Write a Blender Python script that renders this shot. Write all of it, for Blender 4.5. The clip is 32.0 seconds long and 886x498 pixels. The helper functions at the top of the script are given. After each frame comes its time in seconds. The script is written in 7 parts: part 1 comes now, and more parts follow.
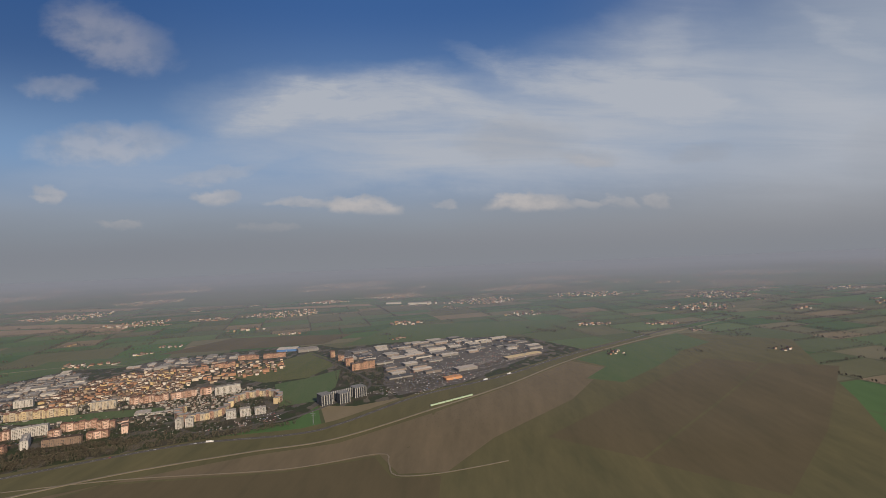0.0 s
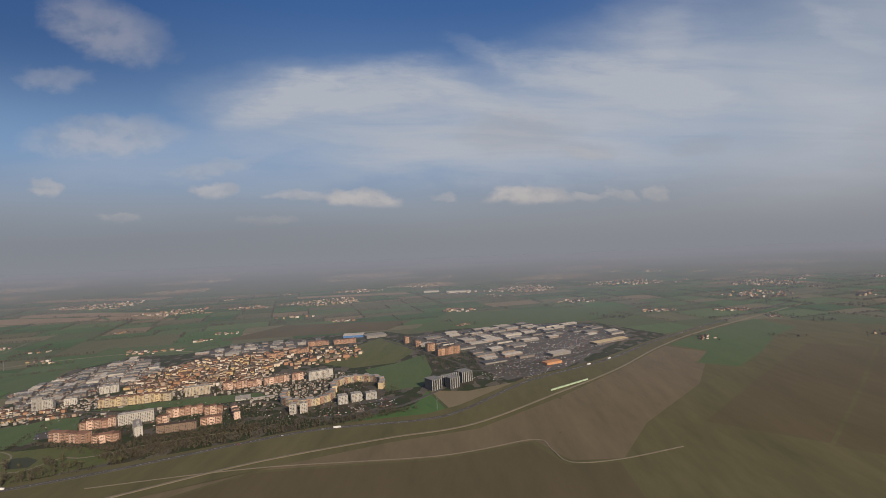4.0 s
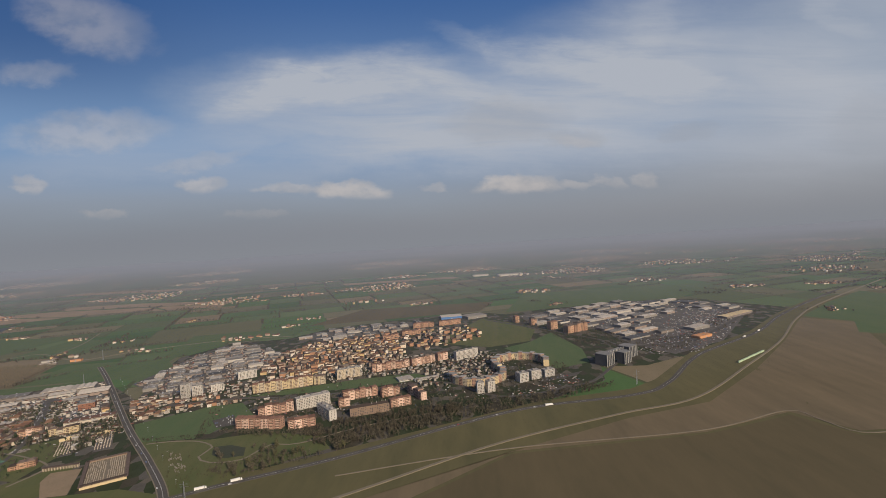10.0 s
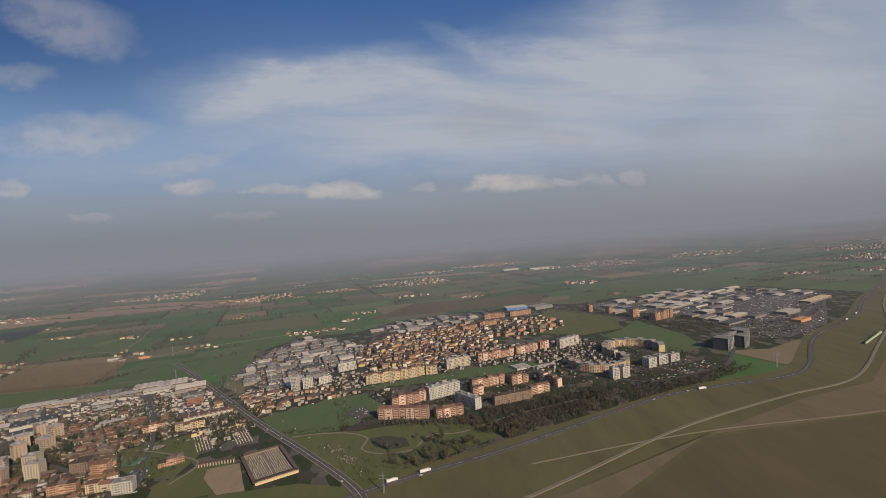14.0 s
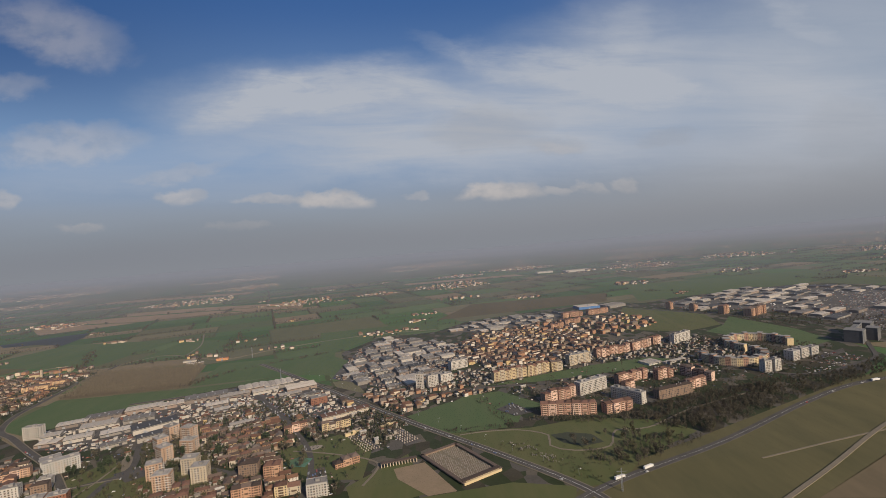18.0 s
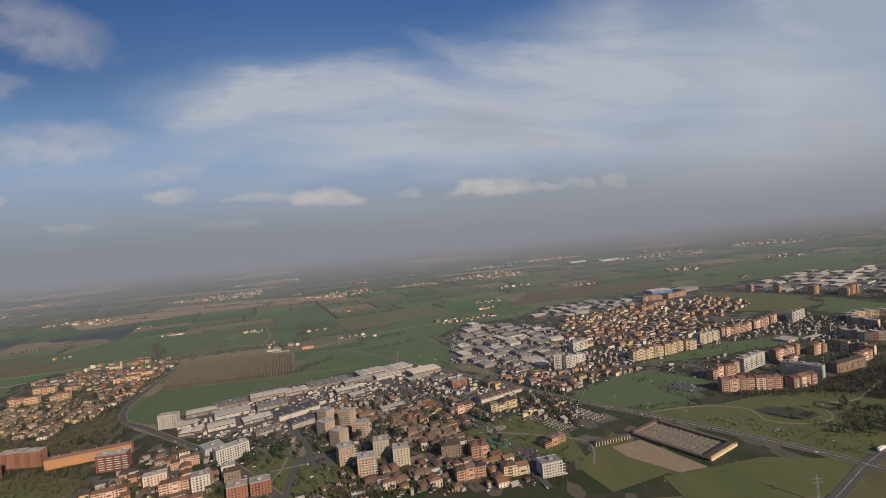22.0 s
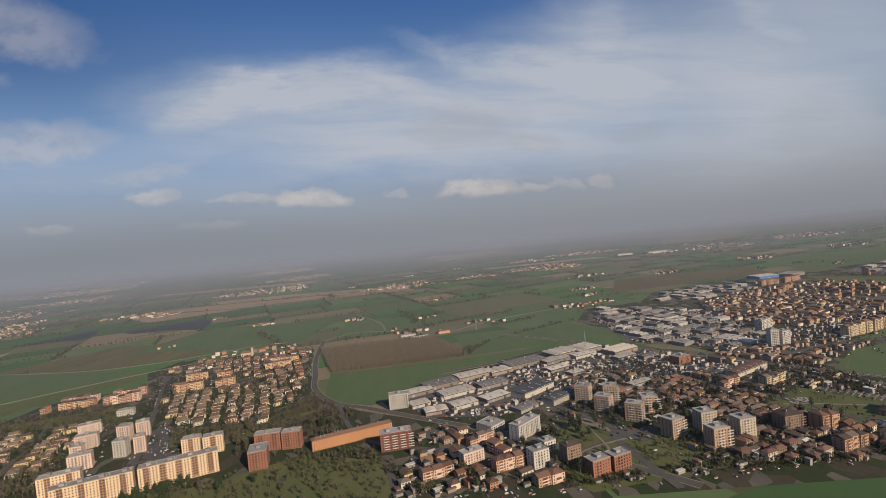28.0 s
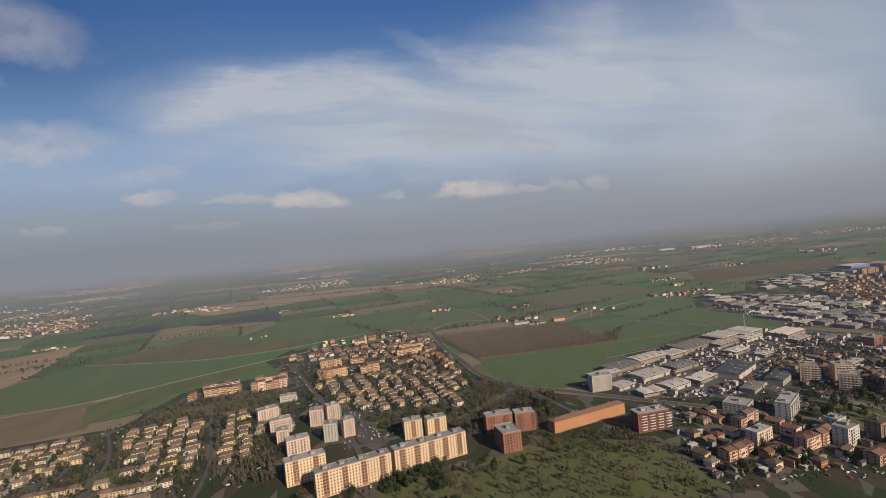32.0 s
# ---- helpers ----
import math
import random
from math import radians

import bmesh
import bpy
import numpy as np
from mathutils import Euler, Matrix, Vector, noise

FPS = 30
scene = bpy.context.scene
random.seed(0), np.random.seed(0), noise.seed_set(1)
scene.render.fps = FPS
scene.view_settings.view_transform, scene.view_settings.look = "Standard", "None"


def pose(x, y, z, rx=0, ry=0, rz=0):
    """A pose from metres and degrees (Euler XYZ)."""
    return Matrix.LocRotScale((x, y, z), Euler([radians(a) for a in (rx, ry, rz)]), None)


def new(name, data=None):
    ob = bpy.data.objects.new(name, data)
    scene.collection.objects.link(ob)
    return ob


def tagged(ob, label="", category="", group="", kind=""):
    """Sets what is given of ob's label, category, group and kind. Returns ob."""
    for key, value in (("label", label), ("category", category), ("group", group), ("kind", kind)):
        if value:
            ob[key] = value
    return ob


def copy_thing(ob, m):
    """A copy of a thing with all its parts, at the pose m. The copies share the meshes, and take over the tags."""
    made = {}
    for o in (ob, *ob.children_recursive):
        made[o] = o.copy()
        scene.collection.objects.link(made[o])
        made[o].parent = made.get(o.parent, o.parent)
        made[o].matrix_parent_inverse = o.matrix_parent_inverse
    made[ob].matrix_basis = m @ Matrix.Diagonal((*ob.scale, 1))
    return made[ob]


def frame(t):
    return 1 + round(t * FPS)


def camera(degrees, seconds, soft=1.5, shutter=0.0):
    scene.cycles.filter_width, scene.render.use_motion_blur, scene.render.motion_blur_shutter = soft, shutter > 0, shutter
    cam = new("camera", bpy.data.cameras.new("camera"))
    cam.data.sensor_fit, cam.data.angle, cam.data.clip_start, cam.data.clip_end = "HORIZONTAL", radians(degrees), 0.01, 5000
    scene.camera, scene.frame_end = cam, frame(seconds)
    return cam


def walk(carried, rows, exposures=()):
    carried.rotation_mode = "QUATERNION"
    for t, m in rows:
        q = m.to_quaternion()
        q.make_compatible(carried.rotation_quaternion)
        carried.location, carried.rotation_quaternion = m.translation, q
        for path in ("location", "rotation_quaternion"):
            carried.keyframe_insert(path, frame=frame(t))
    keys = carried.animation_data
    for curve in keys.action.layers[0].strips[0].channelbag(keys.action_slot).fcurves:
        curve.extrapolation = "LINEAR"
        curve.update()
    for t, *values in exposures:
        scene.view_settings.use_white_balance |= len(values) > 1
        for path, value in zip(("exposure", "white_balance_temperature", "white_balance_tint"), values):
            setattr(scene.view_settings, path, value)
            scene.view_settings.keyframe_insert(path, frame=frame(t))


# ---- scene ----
cam = camera(84.05, 32.0, soft=0.7)
# The flight line: rows in the flight's own axes, laid on the plain with a slow turn added
SCALE = 0.5  # the model's scale: everything is laid out in true metres and set up at this scale
METRES, EYE, TILT, LEAN = 2250.0, 390.1, -0.179, 3.031
SINK, FLARE, DRIFT = -0.864, 0.0284, 6.477
PITCH_BEND, YAW_BEND, ROLL_BEND = (0.383, -0.444, -0.758), (-1.023, -1.991, 1.812), (-0.431, 0.71, 0.437)
ROWS = [
    (0.0, -0.00000, 0.00000, 0.00000, 0.00, 0.00, -0.00),
    (0.5, -0.01611, 0.00212, -0.00246, 0.10, -0.08, -0.06),
    (1.0, -0.03226, 0.00423, -0.00492, 0.12, -0.28, -0.10),
    (1.5, -0.04847, 0.00629, -0.00736, 0.00, -0.49, -0.19),
    (2.0, -0.06470, 0.00827, -0.00977, 0.00, -0.59, -0.16),
    (2.5, -0.08090, 0.01012, -0.01213, 0.03, -0.50, -0.38),
    (3.0, -0.09701, 0.01177, -0.01438, 0.04, -0.46, -0.40),
    (3.5, -0.11297, 0.01318, -0.01651, -0.00, -0.44, -0.41),
    (5.5, -0.17562, 0.01729, -0.02410, -0.22, -1.17, -0.07),
    (6.0, -0.19117, 0.01836, -0.02606, -0.28, -1.24, -0.04),
    (6.5, -0.20672, 0.01951, -0.02808, -0.36, -1.40, -0.10),
    (7.0, -0.22228, 0.02073, -0.03013, -0.49, -1.59, -0.04),
    (7.5, -0.23782, 0.02194, -0.03214, -0.56, -1.61, -0.05),
    (8.0, -0.25331, 0.02310, -0.03408, -0.65, -1.64, -0.00),
    (8.5, -0.26873, 0.02416, -0.03593, -0.73, -1.66, 0.17),
    (9.0, -0.28408, 0.02510, -0.03773, -0.75, -1.64, 0.22),
    (9.5, -0.29935, 0.02593, -0.03951, -0.77, -1.48, 0.26),
    (10.0, -0.31455, 0.02666, -0.04131, -0.82, -1.33, 0.29),
    (10.5, -0.32971, 0.02734, -0.04314, -0.88, -1.19, 0.38),
    (11.0, -0.34485, 0.02799, -0.04500, -0.97, -1.08, 0.40),
    (11.5, -0.35999, 0.02864, -0.04688, -1.08, -1.08, 0.53),
    (12.0, -0.37516, 0.02932, -0.04876, -1.17, -1.08, 0.62),
    (12.5, -0.39037, 0.03003, -0.05063, -1.27, -1.12, 0.71),
    (13.0, -0.40563, 0.03078, -0.05248, -1.37, -1.12, 0.71),
    (13.5, -0.42091, 0.03157, -0.05430, -1.46, -1.15, 0.74),
    (14.0, -0.43620, 0.03240, -0.05609, -1.55, -1.23, 0.80),
    (14.5, -0.45145, 0.03329, -0.05785, -1.63, -1.23, 0.79),
    (16.5, -0.51206, 0.03758, -0.06493, -1.74, -0.79, 0.86),
    (17.0, -0.52725, 0.03889, -0.06680, -1.76, -0.64, 0.98),
    (17.5, -0.54250, 0.04027, -0.06871, -1.75, -0.34, 0.92),
    (18.0, -0.55780, 0.04167, -0.07065, -1.78, -0.16, 0.97),
    (18.5, -0.57312, 0.04306, -0.07259, -1.82, 0.00, 0.99),
    (19.0, -0.58844, 0.04439, -0.07452, -1.80, 0.09, 1.00),
    (19.5, -0.60374, 0.04565, -0.07642, -1.81, 0.05, 1.11),
    (20.0, -0.61900, 0.04683, -0.07829, -1.84, -0.08, 1.18),
    (20.5, -0.63424, 0.04793, -0.08014, -1.90, -0.23, 1.30),
    (21.0, -0.64946, 0.04896, -0.08195, -1.97, -0.39, 1.40),
    (21.5, -0.66464, 0.04994, -0.08374, -2.05, -0.45, 1.46),
    (22.0, -0.67980, 0.05088, -0.08550, -2.12, -0.51, 1.52),
    (22.5, -0.69493, 0.05179, -0.08724, -2.19, -0.53, 1.57),
    (23.0, -0.71002, 0.05270, -0.08896, -2.25, -0.52, 1.63),
    (23.5, -0.72504, 0.05360, -0.09064, -2.32, -0.50, 1.69),
    (24.0, -0.73997, 0.05448, -0.09229, -2.36, -0.52, 1.73),
    (24.5, -0.75476, 0.05534, -0.09389, -2.43, -0.59, 1.78),
    (25.0, -0.76939, 0.05615, -0.09542, -2.52, -0.63, 1.77),
    (25.5, -0.78386, 0.05694, -0.09689, -2.60, -0.71, 1.78),
    (27.5, -0.84221, 0.06082, -0.10274, -2.44, -0.55, 1.46),
    (28.0, -0.85759, 0.06224, -0.10441, -2.39, -0.49, 1.56),
    (28.5, -0.87339, 0.06384, -0.10618, -2.33, -0.38, 1.56),
    (29.0, -0.88953, 0.06559, -0.10805, -2.25, -0.31, 1.58),
    (29.5, -0.90589, 0.06743, -0.10996, -2.13, -0.29, 1.59),
    (30.0, -0.92237, 0.06932, -0.11189, -2.04, -0.37, 1.59),
    (30.5, -0.93890, 0.07123, -0.11382, -2.00, -0.47, 1.60),
    (31.0, -0.95544, 0.07318, -0.11576, -1.92, -0.51, 1.57),
    (31.5, -0.97198, 0.07513, -0.11768, -1.88, -0.50, 1.56),
    (32.0, -0.98850, 0.07710, -0.11960, -1.84, -0.42, 1.60),
]


def bend(k, t):
    u = (t - 16) / 16
    return k[0] * u * u + k[1] * u + k[2]


def camera_pose(t, x, y, z, yaw, pitch, roll):
    base = pose(0, 0, 0, TILT, LEAN, 0)
    eye = base @ (METRES * Vector((x, y, z))) + Vector((0, DRIFT * t, EYE + SINK * t + FLARE * t * t))
    turn = base @ pose(0, 0, 0, 90 + pitch + bend(PITCH_BEND, t), roll + bend(ROLL_BEND, t), yaw + bend(YAW_BEND, t))
    return Matrix.Translation(SCALE * eye) @ turn


EXPOSURES = ((0.0, -0.12), (3.5, -0.10), (5.5, -0.08), (6.2, 0.08), (7.0, 0.22), (8.0, 0.20), (9.0, 0.08), (10.5, -0.13), (14.0, -0.12), (20.0, -0.06), (32.0, 0.03))
walk(cam, [(r[0], camera_pose(*r)) for r in ROWS], EXPOSURES)

# ---- world, sun, exposure ----
SUN_AZ, SUN_EL = 146.0, 28.0


def build_world():
    w = bpy.data.worlds.new("hazy_sky")
    scene.world = w
    w.use_nodes = True
    nt = w.node_tree
    nt.nodes.clear()
    N, Lk = nt.nodes, nt.links

    def put(sock, v):
        if isinstance(v, bpy.types.NodeSocket):
            Lk.new(v, sock)
        else:
            sock.default_value = v

    def m(op, a, b=None, c=None):
        n = N.new("ShaderNodeMath")
        n.operation = op
        for s, v in zip(n.inputs, (a, b, c)):
            if v is not None:
                put(s, v)
        return n.outputs[0]

    def ramp(v, lo, hi, to0=0.0, to1=1.0):
        n = N.new("ShaderNodeMapRange")
        n.interpolation_type = "SMOOTHSTEP"
        for s, x in zip(n.inputs, (v, lo, hi, to0, to1)):
            put(s, x)
        return n.outputs[0]

    def mix(f, a, b):
        n = N.new("ShaderNodeMix")
        n.data_type = "RGBA"
        put(n.inputs[0], f)
        put(n.inputs[6], a)
        put(n.inputs[7], b)
        return n.outputs[2]

    def noise_of(vec, scale, detail=5.0, rough=0.55, dist=0.0):
        n = N.new("ShaderNodeTexNoise")
        put(n.inputs["Vector"], vec)
        n.inputs["Scale"].default_value, n.inputs["Detail"].default_value = scale, detail
        n.inputs["Roughness"].default_value, n.inputs["Distortion"].default_value = rough, dist
        return n.outputs["Fac"]

    tc = N.new("ShaderNodeTexCoord")
    sep = N.new("ShaderNodeSeparateXYZ")
    Lk.new(tc.outputs["Generated"], sep.inputs[0])
    az = m("ARCTAN2", sep.outputs[0], sep.outputs[1])
    el = m("ARCSINE", sep.outputs[2])

    def vec2(x, y):
        n = N.new("ShaderNodeCombineXYZ")
        put(n.inputs[0], x)
        put(n.inputs[1], y)
        return n.outputs[0]

    def total(items):
        out = None
        for k, b in items:
            v = m("MULTIPLY", b, k)
            out = v if out is None else m("ADD", out, v)
        return m("MINIMUM", out, 1.0)

    sky = N.new("ShaderNodeTexSky")
    sky.sky_type = "NISHITA"
    sky.sun_disc = False
    sky.sun_elevation, sky.sun_rotation = radians(SUN_EL), radians(SUN_AZ)
    sky.altitude, sky.air_density, sky.dust_density, sky.ozone_density = 300, 1.0, 1.2, 2.0
    gain = N.new("ShaderNodeMix")
    gain.data_type, gain.blend_type = "RGBA", "MULTIPLY"
    gain.inputs[0].default_value = 1.0
    Lk.new(sky.outputs[0], gain.inputs[6])
    gain.inputs[7].default_value = (0.075, 0.085, 0.10, 1)
    low = mix(ramp(el, radians(4), radians(11)), (0.280, 0.302, 0.362, 1), (0.20, 0.315, 0.50, 1))
    blue = mix(ramp(el, radians(11), radians(27)), low, (0.042, 0.118, 0.32, 1))
    blue = mix(0.85, gain.outputs[2], blue)
    blue = mix(m("MULTIPLY", ramp(az, radians(8), radians(48)), 0.55), blue, (0.36, 0.385, 0.42, 1))

    blue = mix(m("MULTIPLY", m("MULTIPLY", ramp(az, radians(-10), radians(-46)), ramp(el, radians(9), radians(20))), 0.75), blue, (0.030, 0.088, 0.245, 1))

    # a flat chart of the sky ahead: x to the right, y up, in thousandths of the distance
    def along_axis(v):
        n = N.new("ShaderNodeVectorMath")
        n.operation = "DOT_PRODUCT"
        Lk.new(tc.outputs["Generated"], n.inputs[0])
        n.inputs[1].default_value = v
        return n.outputs["Value"]

    ahead = along_axis((-0.0024, 0.9995, -0.0303))
    depth = m("MAXIMUM", ahead, 0.12)
    cx = m("MULTIPLY", m("DIVIDE", along_axis((0.9971, 0.0001, -0.0758)), depth), 1000.0)
    cy = m("MULTIPLY", m("DIVIDE", along_axis((0.0758, 0.0304, 0.9967)), depth), 1000.0)
    front = ramp(ahead, 0.15, 0.4)

    def field(sx, sy, dx=0.0, detail=6.0, rough=0.6, dist=0.0):
        """Noise over the chart with features of about sx by sy."""
        return noise_of(vec2(m("MULTIPLY_ADD", cx, 1 / sx, dx), m("MULTIPLY", cy, 1 / sy)), 1.0, detail, rough, dist)

    def shifted(c, n, amount):
        return m("MULTIPLY_ADD", m("SUBTRACT", n, 0.5), amount, c)

    w1, w2 = field(190, 90, 3.0), field(190, 80, 11.0)
    lump, lump2 = field(70, 44, 5.0, 5.0, 0.55), field(64, 40, 17.0, 5.0, 0.55)
    soft = (shifted(cx, w1, 170.0), shifted(cy, w2, 75.0))
    heap = (shifted(shifted(cx, w1, 60.0), lump, 95.0), shifted(shifted(cy, w2, 20.0), lump2, 52.0))

    def cloud(x, y, rx, ry, tilt=0.0, at=soft, core=0.0, base=None):
        """A soft ellipse on the chart, leaning up to the right by tilt degrees, with a flat base if given."""
        dx, dy = m("SUBTRACT", at[0], x), m("SUBTRACT", at[1], y)
        c, s = math.cos(radians(tilt)), math.sin(radians(tilt))
        p = m("ADD", m("MULTIPLY", dx, c / rx), m("MULTIPLY", dy, s / rx))
        q = m("ADD", m("MULTIPLY", dx, -s / ry), m("MULTIPLY", dy, c / ry))
        out = ramp(m("ADD", m("MULTIPLY", p, p), m("MULTIPLY", q, q)), 1.0, core)
        if base is not None:
            out = m("MULTIPLY", out, ramp(shifted(cy, lump, 8.0), base - 12, base + 5))
        return out

    # high thin cloud: a wide veil, two long bright arcs and faint streaks
    streak = field(420, 46, 2.0, 8.0, 0.62, 0.6)
    feather = field(120, 26, 8.0, 8.0, 0.66, 1.2)
    veil = total([(0.74, cloud(-90, 275, 600, 150, -2)), (0.66, cloud(560, 300, 560, 210, -10)), (0.42, cloud(820, 420, 330, 250, 0)), (0.36, cloud(-640, 180, 360, 70, 6)),
                  (0.42, cloud(80, 205, 460, 70, -3)), (0.26, cloud(400, 440, 190, 170, 48)), (0.24, cloud(-330, 160, 260, 44, 8))])
    arcs = total([(0.50, cloud(-270, 335, 320, 60, 7)), (0.30, cloud(-400, 305, 180, 44, 22)), (0.52, cloud(300, 362, 340, 52, -11)), (0.30, cloud(30, 322, 200, 30, -12)), (0.16, cloud(60, 404, 150, 22, -20)),
                  (0.26, cloud(720, 478, 130, 28, -30)), (0.24, cloud(-80, 296, 320, 40, -4)), (0.20, cloud(385, 450, 110, 56, 50))])
    high = m("ADD", m("MULTIPLY", veil, ramp(streak, 0.25, 0.66, 0.62, 1.0)), m("MULTIPLY", arcs, ramp(feather, 0.28, 0.70, 0.50, 1.0)))
    high = m("MULTIPLY", m("MINIMUM", high, 0.96), front)
    c1 = mix(high, blue, (0.455, 0.485, 0.545, 1))
    # grey heaps seen against the veil
    grey = total([(0.30, cloud(95, 255, 150, 60, 4, heap, 0.0)), (0.26, cloud(232, 220, 100, 24, 2, heap, 0.0)), (0.22, cloud(450, 236, 70, 26, 0, heap, 0.0)), (0.2, cloud(830, 255, 130, 80, 0, heap))])
    c1 = mix(m("MULTIPLY", grey, front), c1, (0.325, 0.330, 0.352, 1))
    # low heaped cloud, small and far, with flat bases
    puffs = total([(0.40, cloud(-780, 455, 180, 80, -18, heap, 0.0)), (0.30, cloud(-880, 345, 110, 34, 0, heap)), (0.50, cloud(-770, 225, 210, 52, 4, heap, 0.0)),
                   (0.88, cloud(-215, 110, 98, 24, 0, heap, 0.2, 100)), (0.55, cloud(-345, 112, 80, 17, 0, heap, 0.2, 102)), (0.60, cloud(-530, 118, 66, 26, 0, heap, 0.2, 106)),
                   (0.92, cloud(118, 128, 104, 27, 2, heap, 0.2, 116)), (0.50, cloud(240, 130, 40, 14, 0, heap, 0.2, 124)), (0.52, cloud(302, 135, 34, 18, 0, heap, 0.2, 127)), (0.46, cloud(378, 138, 38, 20, 0, heap, 0.2, 128)),
                   (0.42, cloud(-50, 116, 42, 12, 0, heap, 0.2, 108)), (0.50, cloud(-728, 56, 58, 14, 0, heap, 0.2, 48)), (0.34, cloud(-408, 62, 90, 14, 0, heap, 0.2, 56)), (0.55, cloud(-890, 112, 46, 22, 0, heap, 0.2, 98)),
                   (0.28, cloud(230, 215, 60, 15, 0, heap)), (0.30, cloud(-530, 165, 120, 18, 10, heap))])
    puffs = m("MULTIPLY", m("MULTIPLY", puffs, ramp(lump, 0.26, 0.52, 0.70, 1.0)), front)
    lit = mix(ramp(m("MULTIPLY_ADD", lump2, 0.6, m("MULTIPLY", lump, 0.4)), 0.38, 0.60), (0.430, 0.425, 0.440, 1), (0.575, 0.535, 0.515, 1))
    c2 = mix(m("MULTIPLY", puffs, 0.9), c1, lit)
    # grey haze up to some degrees over the horizon, uneven
    hz = noise_of(vec2(m("MULTIPLY", az, 2.0), m("MULTIPLY", el, 9.0)), 1.0, 3.0, 0.5)
    haze_top = m("MULTIPLY_ADD", hz, radians(5.0), radians(4.0))
    hazecol = mix(ramp(az, radians(-46), radians(35)), (0.182, 0.195, 0.229, 1), (0.285, 0.283, 0.300, 1))
    hazecol = mix(ramp(el, radians(4.5), radians(-1.6)), hazecol, (0.250, 0.263, 0.292, 1))
    c3 = mix(m("MULTIPLY", ramp(el, haze_top, radians(-1.5)), 1.0), c2, hazecol)
    bg = N.new("ShaderNodeBackground")
    Lk.new(c3, bg.inputs[0])
    bg.inputs[1].default_value = 1.0
    Lk.new(bg.outputs[0], N.new("ShaderNodeOutputWorld").inputs[0])


build_world()
sun = new("sun", bpy.data.lights.new("sun", "SUN"))
sun.data.energy, sun.data.angle, sun.data.color = 5.0, radians(0.6), (1.0, 0.84, 0.66)
to_sun = Vector((math.sin(radians(SUN_AZ)) * math.cos(radians(SUN_EL)), math.cos(radians(SUN_AZ)) * math.cos(radians(SUN_EL)), math.sin(radians(SUN_EL))))
sun.matrix_world = Matrix.Translation((0, 0, 900)) @ to_sun.to_track_quat("Z", "Y").to_matrix().to_4x4()

